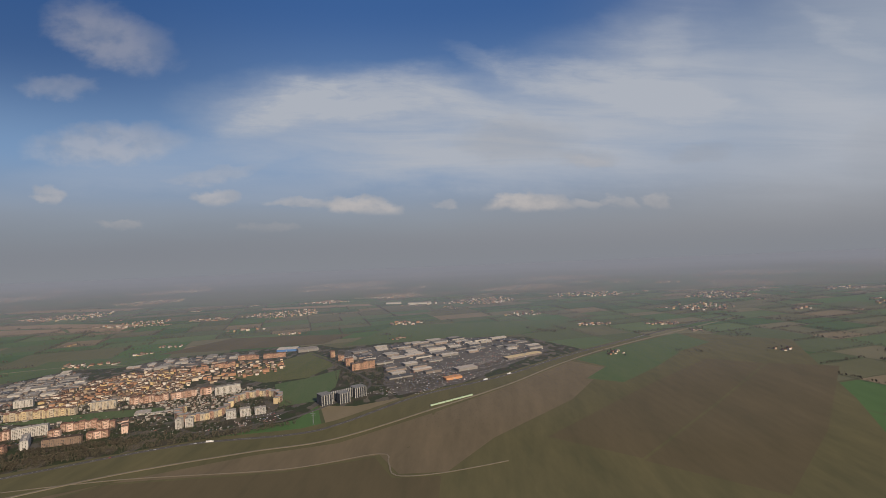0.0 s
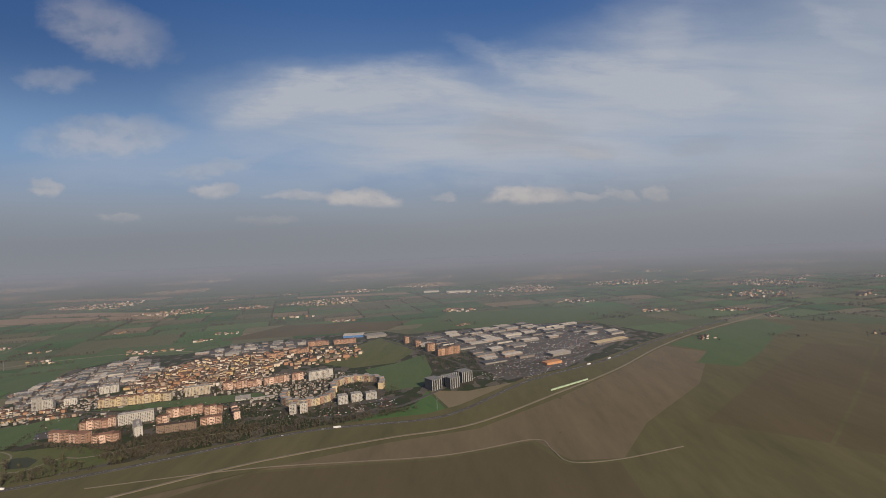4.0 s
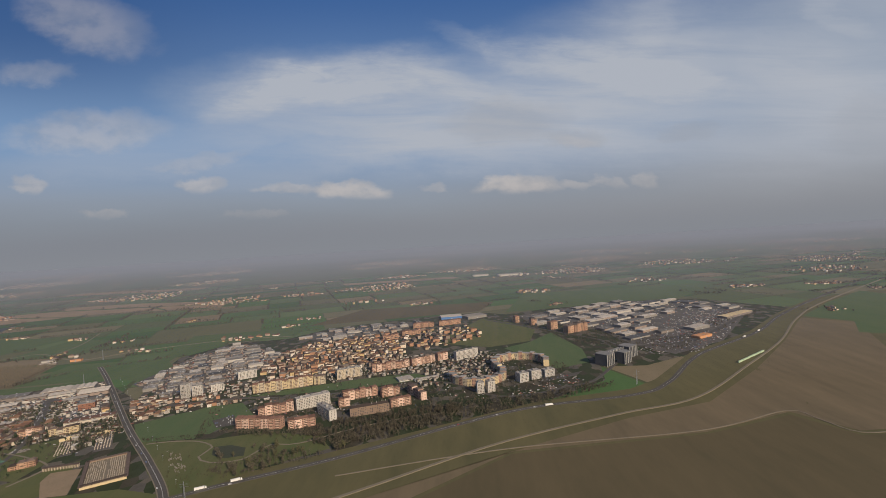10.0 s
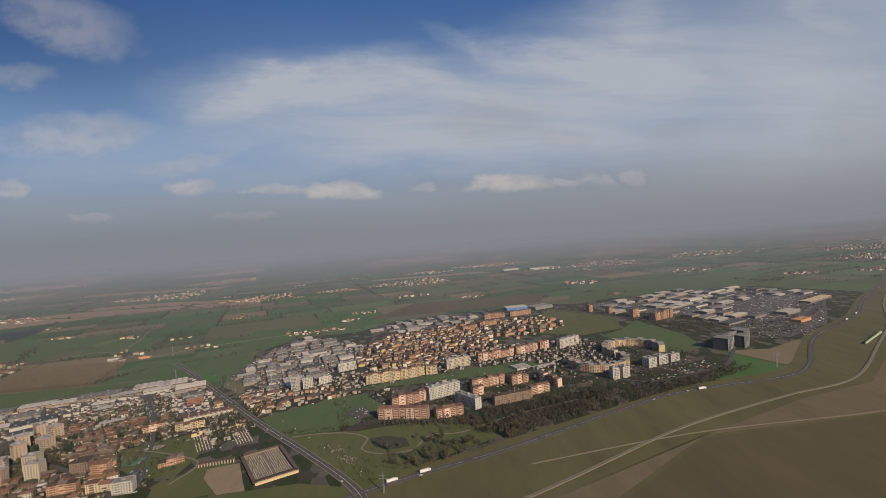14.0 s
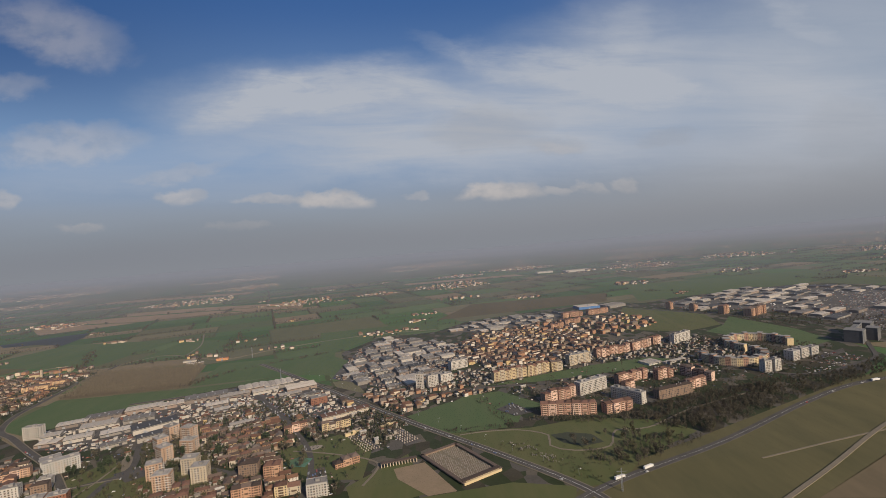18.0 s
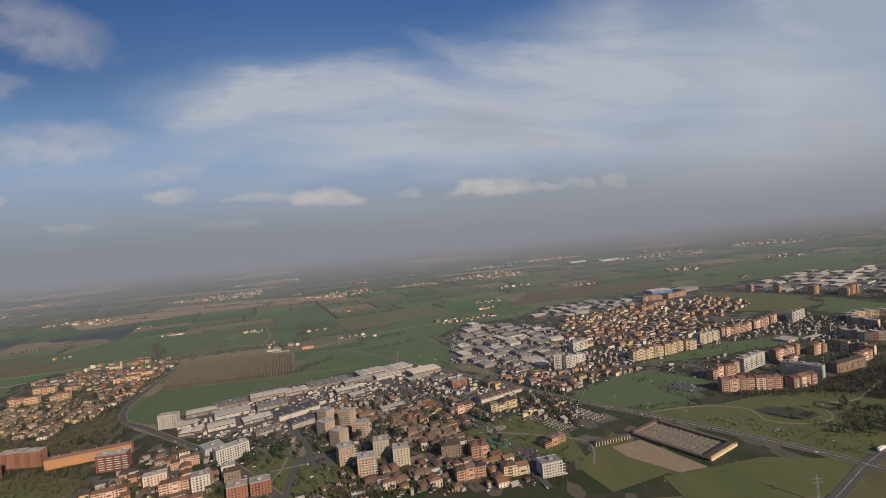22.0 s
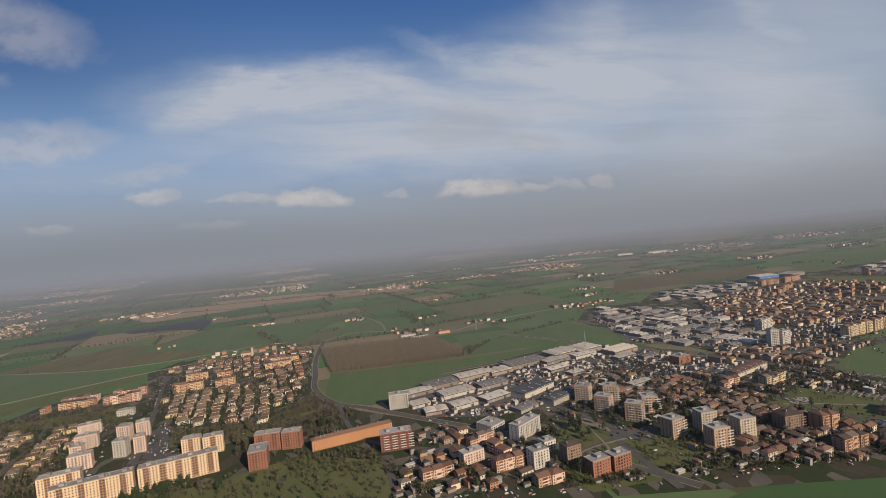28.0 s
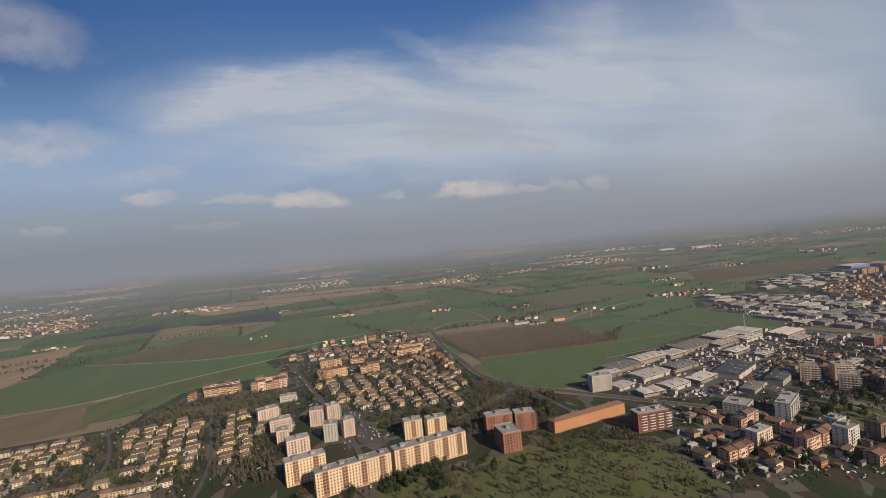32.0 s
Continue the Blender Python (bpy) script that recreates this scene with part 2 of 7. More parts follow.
# ---- materials ----
def material(name, c1, c2=None, scale=0.2, rough=0.85, bump=0.0, metal=0.0, spread=0.0, fine=0.0, stretch=(1, 1, 1), island=False, palette=None, turn=0.0, spec=0.25):
    """Two colours mixed by coarse and fine noise; palette: colours picked piece by piece."""
    mt = bpy.data.materials.new(name)
    mt.use_nodes = True
    nt = mt.node_tree
    N, Lk = nt.nodes, nt.links
    b = N["Principled BSDF"]
    b.inputs["Roughness"].default_value, b.inputs["Metallic"].default_value = rough, metal
    b.inputs["Specular IOR Level"].default_value = spec
    c2 = c2 or tuple(v * 0.75 for v in c1)
    tc = N.new("ShaderNodeTexCoord")
    mp = N.new("ShaderNodeMapping")
    mp.inputs["Scale"].default_value = stretch
    mp.inputs["Rotation"].default_value = (0, 0, radians(turn))
    Lk.new(tc.outputs["Object"], mp.inputs[0])

    def noise_node(sc, det=4.0):
        n = N.new("ShaderNodeTexNoise")
        n.inputs["Scale"].default_value, n.inputs["Detail"].default_value, n.inputs["Roughness"].default_value = sc, det, 0.6
        Lk.new(mp.outputs[0], n.inputs["Vector"])
        return n.outputs["Fac"]

    coarse, small = noise_node(scale), noise_node(fine or scale * 9)
    add = N.new("ShaderNodeMath")
    add.operation = "MULTIPLY_ADD"
    add.inputs[1].default_value = 0.45
    Lk.new(small, add.inputs[0])
    half = N.new("ShaderNodeMath")
    half.operation = "MULTIPLY"
    half.inputs[1].default_value = 0.6
    Lk.new(coarse, half.inputs[0])
    Lk.new(half.outputs[0], add.inputs[2])
    mr = N.new("ShaderNodeMapRange")
    mr.inputs[1].default_value, mr.inputs[2].default_value = 0.36, 0.68
    Lk.new(add.outputs[0], mr.inputs[0])
    mx = N.new("ShaderNodeMix")
    mx.data_type = "RGBA"
    Lk.new(mr.outputs[0], mx.inputs[0])
    mx.inputs[6].default_value, mx.inputs[7].default_value = (*c1, 1), (*c2, 1)
    out = mx.outputs[2]
    if spread or palette:
        if island:
            rnd = N.new("ShaderNodeNewGeometry").outputs["Random Per Island"]
        else:
            rnd = N.new("ShaderNodeObjectInfo").outputs["Random"]
        if palette:
            cr = N.new("ShaderNodeValToRGB")
            cr.color_ramp.interpolation = "CONSTANT"
            e = cr.color_ramp.elements
            while len(e) < len(palette):
                e.new(1.0)
            for k, col in enumerate(palette):
                e[k].position, e[k].color = k / len(palette), (*col, 1)
            Lk.new(rnd, cr.inputs[0])
            mul = N.new("ShaderNodeMix")
            mul.data_type, mul.blend_type = "RGBA", "MULTIPLY"
            mul.inputs[0].default_value = 1.0
            Lk.new(cr.outputs[0], mul.inputs[6])
            Lk.new(out, mul.inputs[7])
            out = mul.outputs[2]
        if spread:
            hs = N.new("ShaderNodeHueSaturation")
            vr = N.new("ShaderNodeMapRange")
            vr.inputs[3].default_value, vr.inputs[4].default_value = 1 - spread, 1 + spread
            Lk.new(rnd, vr.inputs[0])
            Lk.new(vr.outputs[0], hs.inputs["Value"])
            Lk.new(out, hs.inputs["Color"])
            out = hs.outputs[0]
    Lk.new(out, b.inputs["Base Color"])
    if bump:
        bn = N.new("ShaderNodeBump")
        bn.inputs["Strength"].default_value, bn.inputs["Distance"].default_value = 0.6, bump
        Lk.new(add.outputs[0], bn.inputs["Height"])
        Lk.new(bn.outputs[0], b.inputs["Normal"])
    return mt


def tilled(name, c1, c2, turn, row=3.0, patch=0.012):
    """Field soil or crop with rows one way and damp patches."""
    return material(name, c1, c2, scale=patch, fine=0.05, rough=0.95, stretch=(1.0, 0.22, 1), turn=turn, bump=0.15)


M = {}
M["plain"] = material("plain_grass", (0.062, 0.082, 0.032), (0.085, 0.078, 0.042), 0.004, 0.95, fine=0.03)
def plots(name, cell, turn):
    """Gardens, yards and paving side by side, plot by plot."""
    mt = material(name, (1, 1, 1), (0.72, 0.72, 0.70), 0.03, 0.95, fine=0.2, palette=[(0.040, 0.050, 0.022), (0.062, 0.054, 0.036), (0.105, 0.095, 0.080), (0.034, 0.046, 0.018), (0.052, 0.046, 0.029), (0.125, 0.108, 0.082), (0.036, 0.046, 0.020)])
    nt = mt.node_tree
    cr = next(n for n in nt.nodes if n.type == "VALTORGB")
    vo = nt.nodes.new("ShaderNodeTexVoronoi")
    vo.inputs["Scale"].default_value, vo.inputs["Randomness"].default_value = 1 / cell, 0.8
    mp = nt.nodes.new("ShaderNodeMapping")
    mp.inputs["Rotation"].default_value, mp.inputs["Scale"].default_value = (0, 0, radians(turn)), (1, 0.6, 1)
    tc = nt.nodes.new("ShaderNodeTexCoord")
    nt.links.new(tc.outputs["Object"], mp.inputs[0])
    nt.links.new(mp.outputs[0], vo.inputs["Vector"])
    sp = nt.nodes.new("ShaderNodeSeparateColor")
    nt.links.new(vo.outputs["Color"], sp.inputs[0])
    nt.links.new(sp.outputs[0], cr.inputs[0])
    return mt


M["town"] = plots("town_ground", 17.0, -22)
M["green"] = tilled("winter_wheat", (0.064, 0.104, 0.040), (0.090, 0.116, 0.050), 20)
M["lawn"] = tilled("meadow_grass", (0.070, 0.090, 0.030), (0.112, 0.108, 0.046), 55)
M["soil"] = tilled("ploughed_soil", (0.168, 0.128, 0.076), (0.118, 0.094, 0.056), 18)
M["dry"] = tilled("dry_stubble", (0.115, 0.090, 0.048), (0.085, 0.070, 0.037), 20)
M["olive"] = tilled("olive_pasture", (0.125, 0.108, 0.050), (0.082, 0.077, 0.036), 20)
M["tan"] = tilled("tan_stubble", (0.285, 0.205, 0.130), (0.205, 0.152, 0.098), 22)
M["yard"] = material("worn_concrete_yard", (0.125, 0.112, 0.097), (0.072, 0.066, 0.060), 0.03, 0.9, fine=0.25)
M["court"] = material("court_paint", (0.10, 0.21, 0.145), (0.085, 0.17, 0.12), 0.05, 0.85)
M["sand"] = material("sandy_ground", (0.27, 0.20, 0.13), (0.21, 0.16, 0.10), 0.05, 0.95)
M["fields"] = material("far_fields", (1, 1, 1), (0.80, 0.84, 0.78), 0.006, 0.95, fine=0.03, island=True, spread=0.15, stretch=(1, 0.3, 1), turn=20,
                       palette=[(0.066, 0.122, 0.042), (0.104, 0.126, 0.060), (0.066, 0.116, 0.042), (0.128, 0.124, 0.066), (0.078, 0.130, 0.048), (0.205, 0.160, 0.100), (0.128, 0.122, 0.070), (0.070, 0.128, 0.042), (0.150, 0.134, 0.080), (0.096, 0.132, 0.056), (0.086, 0.120, 0.052)])
M["fields_near"] = material("plain_field", (1, 1, 1), (0.80, 0.84, 0.78), 0.006, 0.95, fine=0.03, spread=0.15, stretch=(1, 0.3, 1), turn=20,
                       palette=[(0.066, 0.122, 0.042), (0.104, 0.126, 0.060), (0.066, 0.116, 0.042), (0.128, 0.124, 0.066), (0.078, 0.130, 0.048), (0.205, 0.160, 0.100), (0.128, 0.122, 0.070), (0.070, 0.128, 0.042), (0.150, 0.134, 0.080), (0.096, 0.132, 0.056), (0.086, 0.120, 0.052)])
M["asphalt"] = material("asphalt", (0.112, 0.104, 0.094), (0.078, 0.073, 0.067), 0.05, 0.95, spec=0.04)
M["gravel"] = material("pale_gravel_track", (0.21, 0.175, 0.125), (0.16, 0.136, 0.10), 0.1, 0.95)
M["line"] = material("road_paint", (0.62, 0.61, 0.57), None, 0.5, 0.7)
M["water"] = material("pond_water", (0.040, 0.046, 0.050), (0.055, 0.058, 0.058), 0.01, 0.6, spec=0.12)
M["roof"] = material("clay_tile_roof", (0.180, 0.098, 0.068), (0.120, 0.070, 0.052), 0.25, 0.9, spread=0.28, bump=0.04, stretch=(1, 1, 3))
M["roof_brown"] = material("brown_tile_roof", (0.130, 0.094, 0.074), (0.088, 0.066, 0.054), 0.25, 0.9, spread=0.5, bump=0.04)
M["roof_villa"] = material("weathered_tile_roof", (0.178, 0.124, 0.088), (0.112, 0.082, 0.062), 0.25, 0.9, spread=0.45, bump=0.04)
M["roof_far"] = material("far_tile_roofs", (1, 1, 1), (0.75, 0.75, 0.75), 0.3, 0.9, island=True, spread=0.2,
                         palette=[(0.175, 0.092, 0.060), (0.115, 0.074, 0.055), (0.215, 0.120, 0.072), (0.165, 0.135, 0.112), (0.105, 0.074, 0.055)])
M["roof_annex"] = material("outbuilding_roofs", (1, 1, 1), (0.75, 0.75, 0.75), 0.3, 0.9, island=True, spread=0.2, palette=[(0.12, 0.095, 0.078), (0.24, 0.21, 0.18), (0.19, 0.098, 0.064), (0.075, 0.068, 0.062), (0.50, 0.46, 0.40), (0.15, 0.085, 0.058)])
M["flat"] = material("flat_roof_felt", (0.33, 0.305, 0.275), (0.22, 0.21, 0.195), 0.12, 0.9, spread=0.25)
M["flat_grey"] = material("grey_sheet_roof", (0.225, 0.205, 0.18), (0.145, 0.135, 0.122), 0.1, 0.75, spread=0.35, stretch=(1, 4, 1))
M["flat_pale"] = material("pale_sheet_roof", (0.53, 0.465, 0.385), (0.38, 0.34, 0.29), 0.1, 0.8, spread=0.22, stretch=(4, 1, 1))
M["flat_dark"] = material("dark_felt_roof", (0.085, 0.085, 0.088), (0.06, 0.06, 0.063), 0.1, 0.85, spread=0.2)
M["blue"] = material("blue_cladding", (0.09, 0.20, 0.42), (0.075, 0.17, 0.36), 0.2, 0.6)
M["sky_light"] = material("rooflight_sheet", (0.34, 0.34, 0.33), (0.26, 0.26, 0.255), 0.3, 0.45)
M["glass"] = material("window_glass", (0.030, 0.034, 0.040), (0.048, 0.050, 0.055), 0.3, 0.15, spread=0.5, spec=0.5)
M["shutter"] = material("roller_shutter", (0.16, 0.10, 0.065), (0.12, 0.08, 0.055), 0.5, 0.8, spread=0.4)
M["frame"] = material("window_frame", (0.60, 0.58, 0.54), None, 1.0, 0.6)
M["concrete"] = material("raw_concrete", (0.22, 0.215, 0.205), (0.15, 0.148, 0.142), 0.1, 0.9, stretch=(1, 1, 0.2))
M["metal"] = material("galvanised_steel", (0.42, 0.43, 0.44), (0.32, 0.33, 0.34), 0.8, 0.5, metal=0.6)
M["stone"] = material("cemetery_stone", (0.40, 0.34, 0.27), (0.22, 0.19, 0.155), 0.5, 0.9, spread=0.3)
WALLS = {
    "yellow": ((0.58, 0.45, 0.26), (0.49, 0.385, 0.23)), "beige": ((0.48, 0.40, 0.29), (0.41, 0.345, 0.255)), "terra": ((0.39, 0.235, 0.165), (0.33, 0.20, 0.145)),
    "white": ((0.52, 0.48, 0.42), (0.43, 0.40, 0.355)), "brown": ((0.26, 0.185, 0.135), (0.21, 0.15, 0.11)), "orange": ((0.42, 0.245, 0.155), (0.35, 0.20, 0.13)),
    "cream": ((0.68, 0.50, 0.32), (0.60, 0.44, 0.29)), "brick": ((0.30, 0.138, 0.085), (0.25, 0.115, 0.075)), "redwhite": ((0.22, 0.082, 0.062), (0.18, 0.07, 0.055)),
    "pink": ((0.66, 0.47, 0.36), (0.58, 0.41, 0.32)), "estate": ((0.58, 0.385, 0.21), (0.50, 0.33, 0.19)), "tower": ((0.44, 0.295, 0.20), (0.36, 0.245, 0.17)),
    "office": ((0.48, 0.46, 0.42), (0.40, 0.385, 0.355)), "grey": ((0.44, 0.42, 0.38), (0.36, 0.345, 0.315)), "orangelong": ((0.58, 0.285, 0.135), (0.50, 0.25, 0.12)),
    "peach": ((0.50, 0.31, 0.20), (0.42, 0.26, 0.17)), "bay": ((0.36, 0.205, 0.125), (0.30, 0.165, 0.10)), "house": ((0.60, 0.50, 0.36), (0.50, 0.42, 0.31)),
}
for k, (a, b_) in WALLS.items():
    M["wall_" + k] = material("render_" + k, a, b_, 0.09, 0.9, spread=0.10, stretch=(1, 1, 0.35))
M["wall_house"] = material("house_render", (1, 1, 1), (0.82, 0.82, 0.80), 0.15, 0.9, spread=0.10,
                           palette=[(0.58, 0.47, 0.32), (0.68, 0.61, 0.49), (0.62, 0.49, 0.24), (0.52, 0.34, 0.24), (0.62, 0.48, 0.27), (0.46, 0.40, 0.32)])
M["wall_oldbrown"] = material("old_render", (1, 1, 1), (0.80, 0.80, 0.78), 0.15, 0.9, spread=0.12,
                              palette=[(0.20, 0.14, 0.10), (0.30, 0.215, 0.145), (0.30, 0.165, 0.10), (0.15, 0.11, 0.086), (0.50, 0.43, 0.34), (0.40, 0.29, 0.17), (0.21, 0.145, 0.105)])
M["wall_shed"] = material("shed_cladding", (1, 1, 1), (0.85, 0.85, 0.84), 0.1, 0.8, spread=0.15, palette=[(0.36, 0.325, 0.28), (0.26, 0.235, 0.205), (0.46, 0.415, 0.355), (0.20, 0.165, 0.14), (0.26, 0.20, 0.16)])
M["wall_far"] = material("far_walls", (1, 1, 1), (0.85, 0.85, 0.84), 0.1, 0.9, island=True, spread=0.12,
                         palette=[(0.42, 0.32, 0.22), (0.68, 0.61, 0.52), (0.40, 0.22, 0.13), (0.22, 0.17, 0.13), (0.52, 0.38, 0.19), (0.60, 0.50, 0.38), (0.34, 0.26, 0.20)])
M["hedge"] = material("dark_bare_hedge", (0.082, 0.066, 0.045), (0.058, 0.052, 0.034), 0.05, 0.95, island=True, spread=0.3)
M["pond"] = material("park_pond_water", (0.050, 0.056, 0.036), (0.06, 0.064, 0.045), 0.05, 0.75, spec=0.08)
M["bark"] = material("bare_bark", (0.115, 0.088, 0.066), (0.085, 0.066, 0.050), 0.5, 0.95)
M["twigs"] = material("bare_twigs", (0.116, 0.101, 0.068), (0.066, 0.060, 0.041), 0.08, 0.95, island=True, spread=0.5)
M["twigs_green"] = material("budding_twigs", (0.098, 0.092, 0.046), (0.076, 0.074, 0.038), 0.08, 0.95, island=True, spread=0.35)
M["blossom"] = material("pale_blossom", (0.30, 0.27, 0.23), (0.20, 0.18, 0.15), 0.3, 0.95, island=True, spread=0.3)
M["leaf"] = material("evergreen_leaves", (0.030, 0.045, 0.021), (0.046, 0.060, 0.029), 0.2, 0.9, island=True, spread=0.45)
M["poplar"] = material("poplar_twigs", (0.190, 0.158, 0.108), (0.135, 0.112, 0.078), 0.08, 0.95, island=True, spread=0.25)


# ---- mesh building ----
class Mesher:
    """Collects pieces for one mesh."""

    def __init__(self):
        self.v, self.f = [], []

    def add(self, verts, faces):
        o = len(self.v)
        self.v.extend(verts)
        self.f.extend([tuple(i + o for i in f) for f in faces])

    def box(self, x0, x1, y0, y1, z0, z1, inset=0.0):
        i = inset
        self.add([(x0, y0, z0), (x1, y0, z0), (x1, y1, z0), (x0, y1, z0), (x0 + i, y0 + i, z1), (x1 - i, y0 + i, z1), (x1 - i, y1 - i, z1), (x0 + i, y1 - i, z1)],
                 [(0, 3, 2, 1), (4, 5, 6, 7), (0, 1, 5, 4), (1, 2, 6, 5), (2, 3, 7, 6), (3, 0, 4, 7)])

    def hip(self, l, w, z, h, over=0.5, gable=False, cx=0.0, cy=0.0):
        a, b = l / 2 + over, w / 2 + over
        r = a if gable else max(a - b, 0.3)
        t = 0.18
        vs = [(cx + x, cy + y, z) for x, y in ((-a, -b), (a, -b), (a, b), (-a, b))] + [(cx + x, cy + y, z + t) for x, y in ((-a, -b), (a, -b), (a, b), (-a, b))]
        vs += [(cx - r, cy, z + t + h), (cx + r, cy, z + t + h)]
        self.add(vs, [(0, 3, 2, 1), (0, 1, 5, 4), (1, 2, 6, 5), (2, 3, 7, 6), (3, 0, 4, 7), (4, 5, 9, 8), (6, 7, 8, 9), (5, 6, 9), (7, 4, 8)])

    def mesh(self, name, mt):
        me = bpy.data.meshes.new(name)
        me.from_pydata(self.v, [], self.f)
        me.materials.append(mt)
        return me


def part(name, mb, mt, parent, label="", m=None):
    """One mesh object under a thing or a part; mb: a Mesher or a ready mesh."""
    ob = new(name, mb.mesh(name, mt) if isinstance(mb, Mesher) else mb)
    ob.parent = parent
    if m is not None:
        ob.matrix_basis = m
    if label:
        ob["label"] = label
    return ob


def thing(name, x, y, ang, label, category, group="", z=0.0):
    ob = new(name)
    ob.matrix_basis = pose(x, y, z, 0, 0, ang)
    return tagged(ob, label, category, group)


LIFT = [0.0]
LAND = []


def sheet(name, pts, z, mt, label, category):
    """A flat piece of ground from its corners; each lies a little over the last."""
    LIFT[0] = min(LIFT[0] + 0.006, 0.9) if z > 0.15 else 0.0
    LAND.append(pts)
    z += LIFT[0]
    n = len(pts)
    area = sum(pts[i][0] * pts[(i + 1) % n][1] - pts[(i + 1) % n][0] * pts[i][1] for i in range(n))
    if area < 0:
        pts = pts[::-1]
    mb = Mesher()
    mb.add([(x, y, z) for x, y in pts], [tuple(range(n))])
    ob = new(name, mb.mesh(name, mt))
    return tagged(ob, label, category, kind="structure")


def smooth_line(pts, step=12.0):
    out = []
    P = [Vector(p) for p in pts]
    for i in range(len(P) - 1):
        p0, p1, p2, p3 = P[max(i - 1, 0)], P[i], P[i + 1], P[min(i + 2, len(P) - 1)]
        n = max(2, int((p2 - p1).length / step))
        for k in range(n):
            t = k / n
            out.append(0.5 * ((2 * p1) + (p2 - p0) * t + (2 * p0 - 5 * p1 + 4 * p2 - p3) * t * t + (3 * p1 - p0 - 3 * p2 + p3) * t ** 3))
    out.append(P[-1])
    return out


ROADS = []


def ribbon(mb, line, offset, width, z0, z1):
    """A strip with thickness along a line, offset to its side."""
    n = len(line)
    vs, fs = [], []
    for i, p in enumerate(line):
        d = (line[min(i + 1, n - 1)] - line[max(i - 1, 0)]).normalized()
        s = Vector((-d.y, d.x))
        a, b = p + s * (offset - width / 2), p + s * (offset + width / 2)
        vs += [(a.x, a.y, z0), (a.x, a.y, z1), (b.x, b.y, z1), (b.x, b.y, z0)]
    for i in range(n - 1):
        o = i * 4
        fs += [(o + 1, o + 5, o + 6, o + 2), (o, o + 4, o + 5, o + 1), (o + 2, o + 6, o + 7, o + 3)]
    mb.add(vs, [tuple(reversed(f)) for f in fs])


def road(name, pts, width, mt, label, z=0.75, lines=(), verge=0.0, keep=True):
    z += 0.006 * len(ROADS)
    line = smooth_line(pts)
    mb = Mesher()
    ribbon(mb, line, 0, width, 0.0, z)
    ob = tagged(new(name, mb.mesh(name, mt)), label, "road", kind="structure")
    for off in lines:
        lb = Mesher()
        ribbon(lb, line, off, 0.22, z, z + 0.02)
        part("lane_line", lb, M["line"], ob)
    if verge:
        for s in (-1, 1):
            vb = Mesher()
            ribbon(vb, line, s * (width / 2 + verge / 2 + 0.02), verge, 0.0, z - 0.04)
            part("verge", vb, M["gravel"], ob, "pale gravel verge")
    if keep:
        ROADS.append((line, width / 2 + 3))
    return ob


def near_road(x, y, extra=0.0):
    for line, w in ROADS:
        r2 = (w + extra) ** 2
        for p in line:
            if (p.x - x) ** 2 + (p.y - y) ** 2 < r2 + 30:
                return True
    return False


TAKEN = []


def take(x, y, l, w, ang):
    """Marks a footprint as built on."""
    c, s = math.cos(radians(ang)), math.sin(radians(ang))
    n = max(1, int(l / max(w, 4)))
    for i in range(n):
        u = ((i + 0.5) / n - 0.5) * l
        TAKEN.append((x + u * c, y + u * s, max(w, l / n) * 0.62))


def is_free(x, y, r):
    return all((a - x) ** 2 + (b - y) ** 2 > (r + q) ** 2 for a, b, q in TAKEN)


def inside(poly, x, y):
    hit = False
    j = len(poly) - 1
    for i in range(len(poly)):
        (xi, yi), (xj, yj) = poly[i], poly[j]
        if (yi > y) != (yj > y) and x < (xj - xi) * (y - yi) / (yj - yi) + xi:
            hit = not hit
        j = i
    return hit


def spots(poly, du, dv, ang, jitter, rng, r=6.0, check=True):
    """Places on a turned grid inside a district, clear of roads and of what stands there."""
    c, s = math.cos(radians(ang)), math.sin(radians(ang))
    cx, cy = sum(p[0] for p in poly) / len(poly), sum(p[1] for p in poly) / len(poly)
    R = max(math.hypot(p[0] - cx, p[1] - cy) for p in poly)
    out = []
    for i in range(-int(R / du) - 1, int(R / du) + 2):
        for j in range(-int(R / dv) - 1, int(R / dv) + 2):
            u, v = i * du + rng.uniform(-jitter, jitter) * du, j * dv + rng.uniform(-jitter, jitter) * dv
            x, y = cx + u * c - v * s, cy + u * s + v * c
            if inside(poly, x, y) and not (check and (near_road(x, y, r) or not is_free(x, y, r))):
                out.append((x, y, i, j))
    return out

# ---- ground, fields, roads ----
ground = Mesher()
ground.add([(-24000, -6000, 0), (18000, -6000, 0), (18000, 18000, 0), (-24000, 18000, 0)], [(0, 1, 2, 3)])
tagged(new("ground", ground.mesh("ground", M["plain"])), "flat green river plain under fields and town", "ground", kind="structure")


TOWN = [[(-1780, 760), (-1060, 700), (-1010, 800), (-760, 930), (-540, 1060), (-420, 1150), (-400, 1250), (-300, 1240), (-140, 1330), (120, 1520), (420, 1830), (230, 2130), (-120, 2210), (-540, 2000), (-640, 2080), (-880, 2030), (-1200, 1900), (-1300, 1760), (-1480, 1730), (-1560, 1560), (-1500, 1330), (-1440, 1190), (-1400, 1140), (-1630, 1345), (-1880, 1240), (-2030, 1110), (-1990, 1020), (-1930, 960), (-1800, 870)],
        [(-3000, 720), (-1780, 720), (-1800, 860), (-1960, 1000), (-2060, 1070), (-2140, 1180), (-2190, 1330), (-2230, 1560), (-2560, 1570), (-2590, 1470), (-2520, 1340), (-2680, 1300), (-2700, 1130), (-2900, 1080)]]


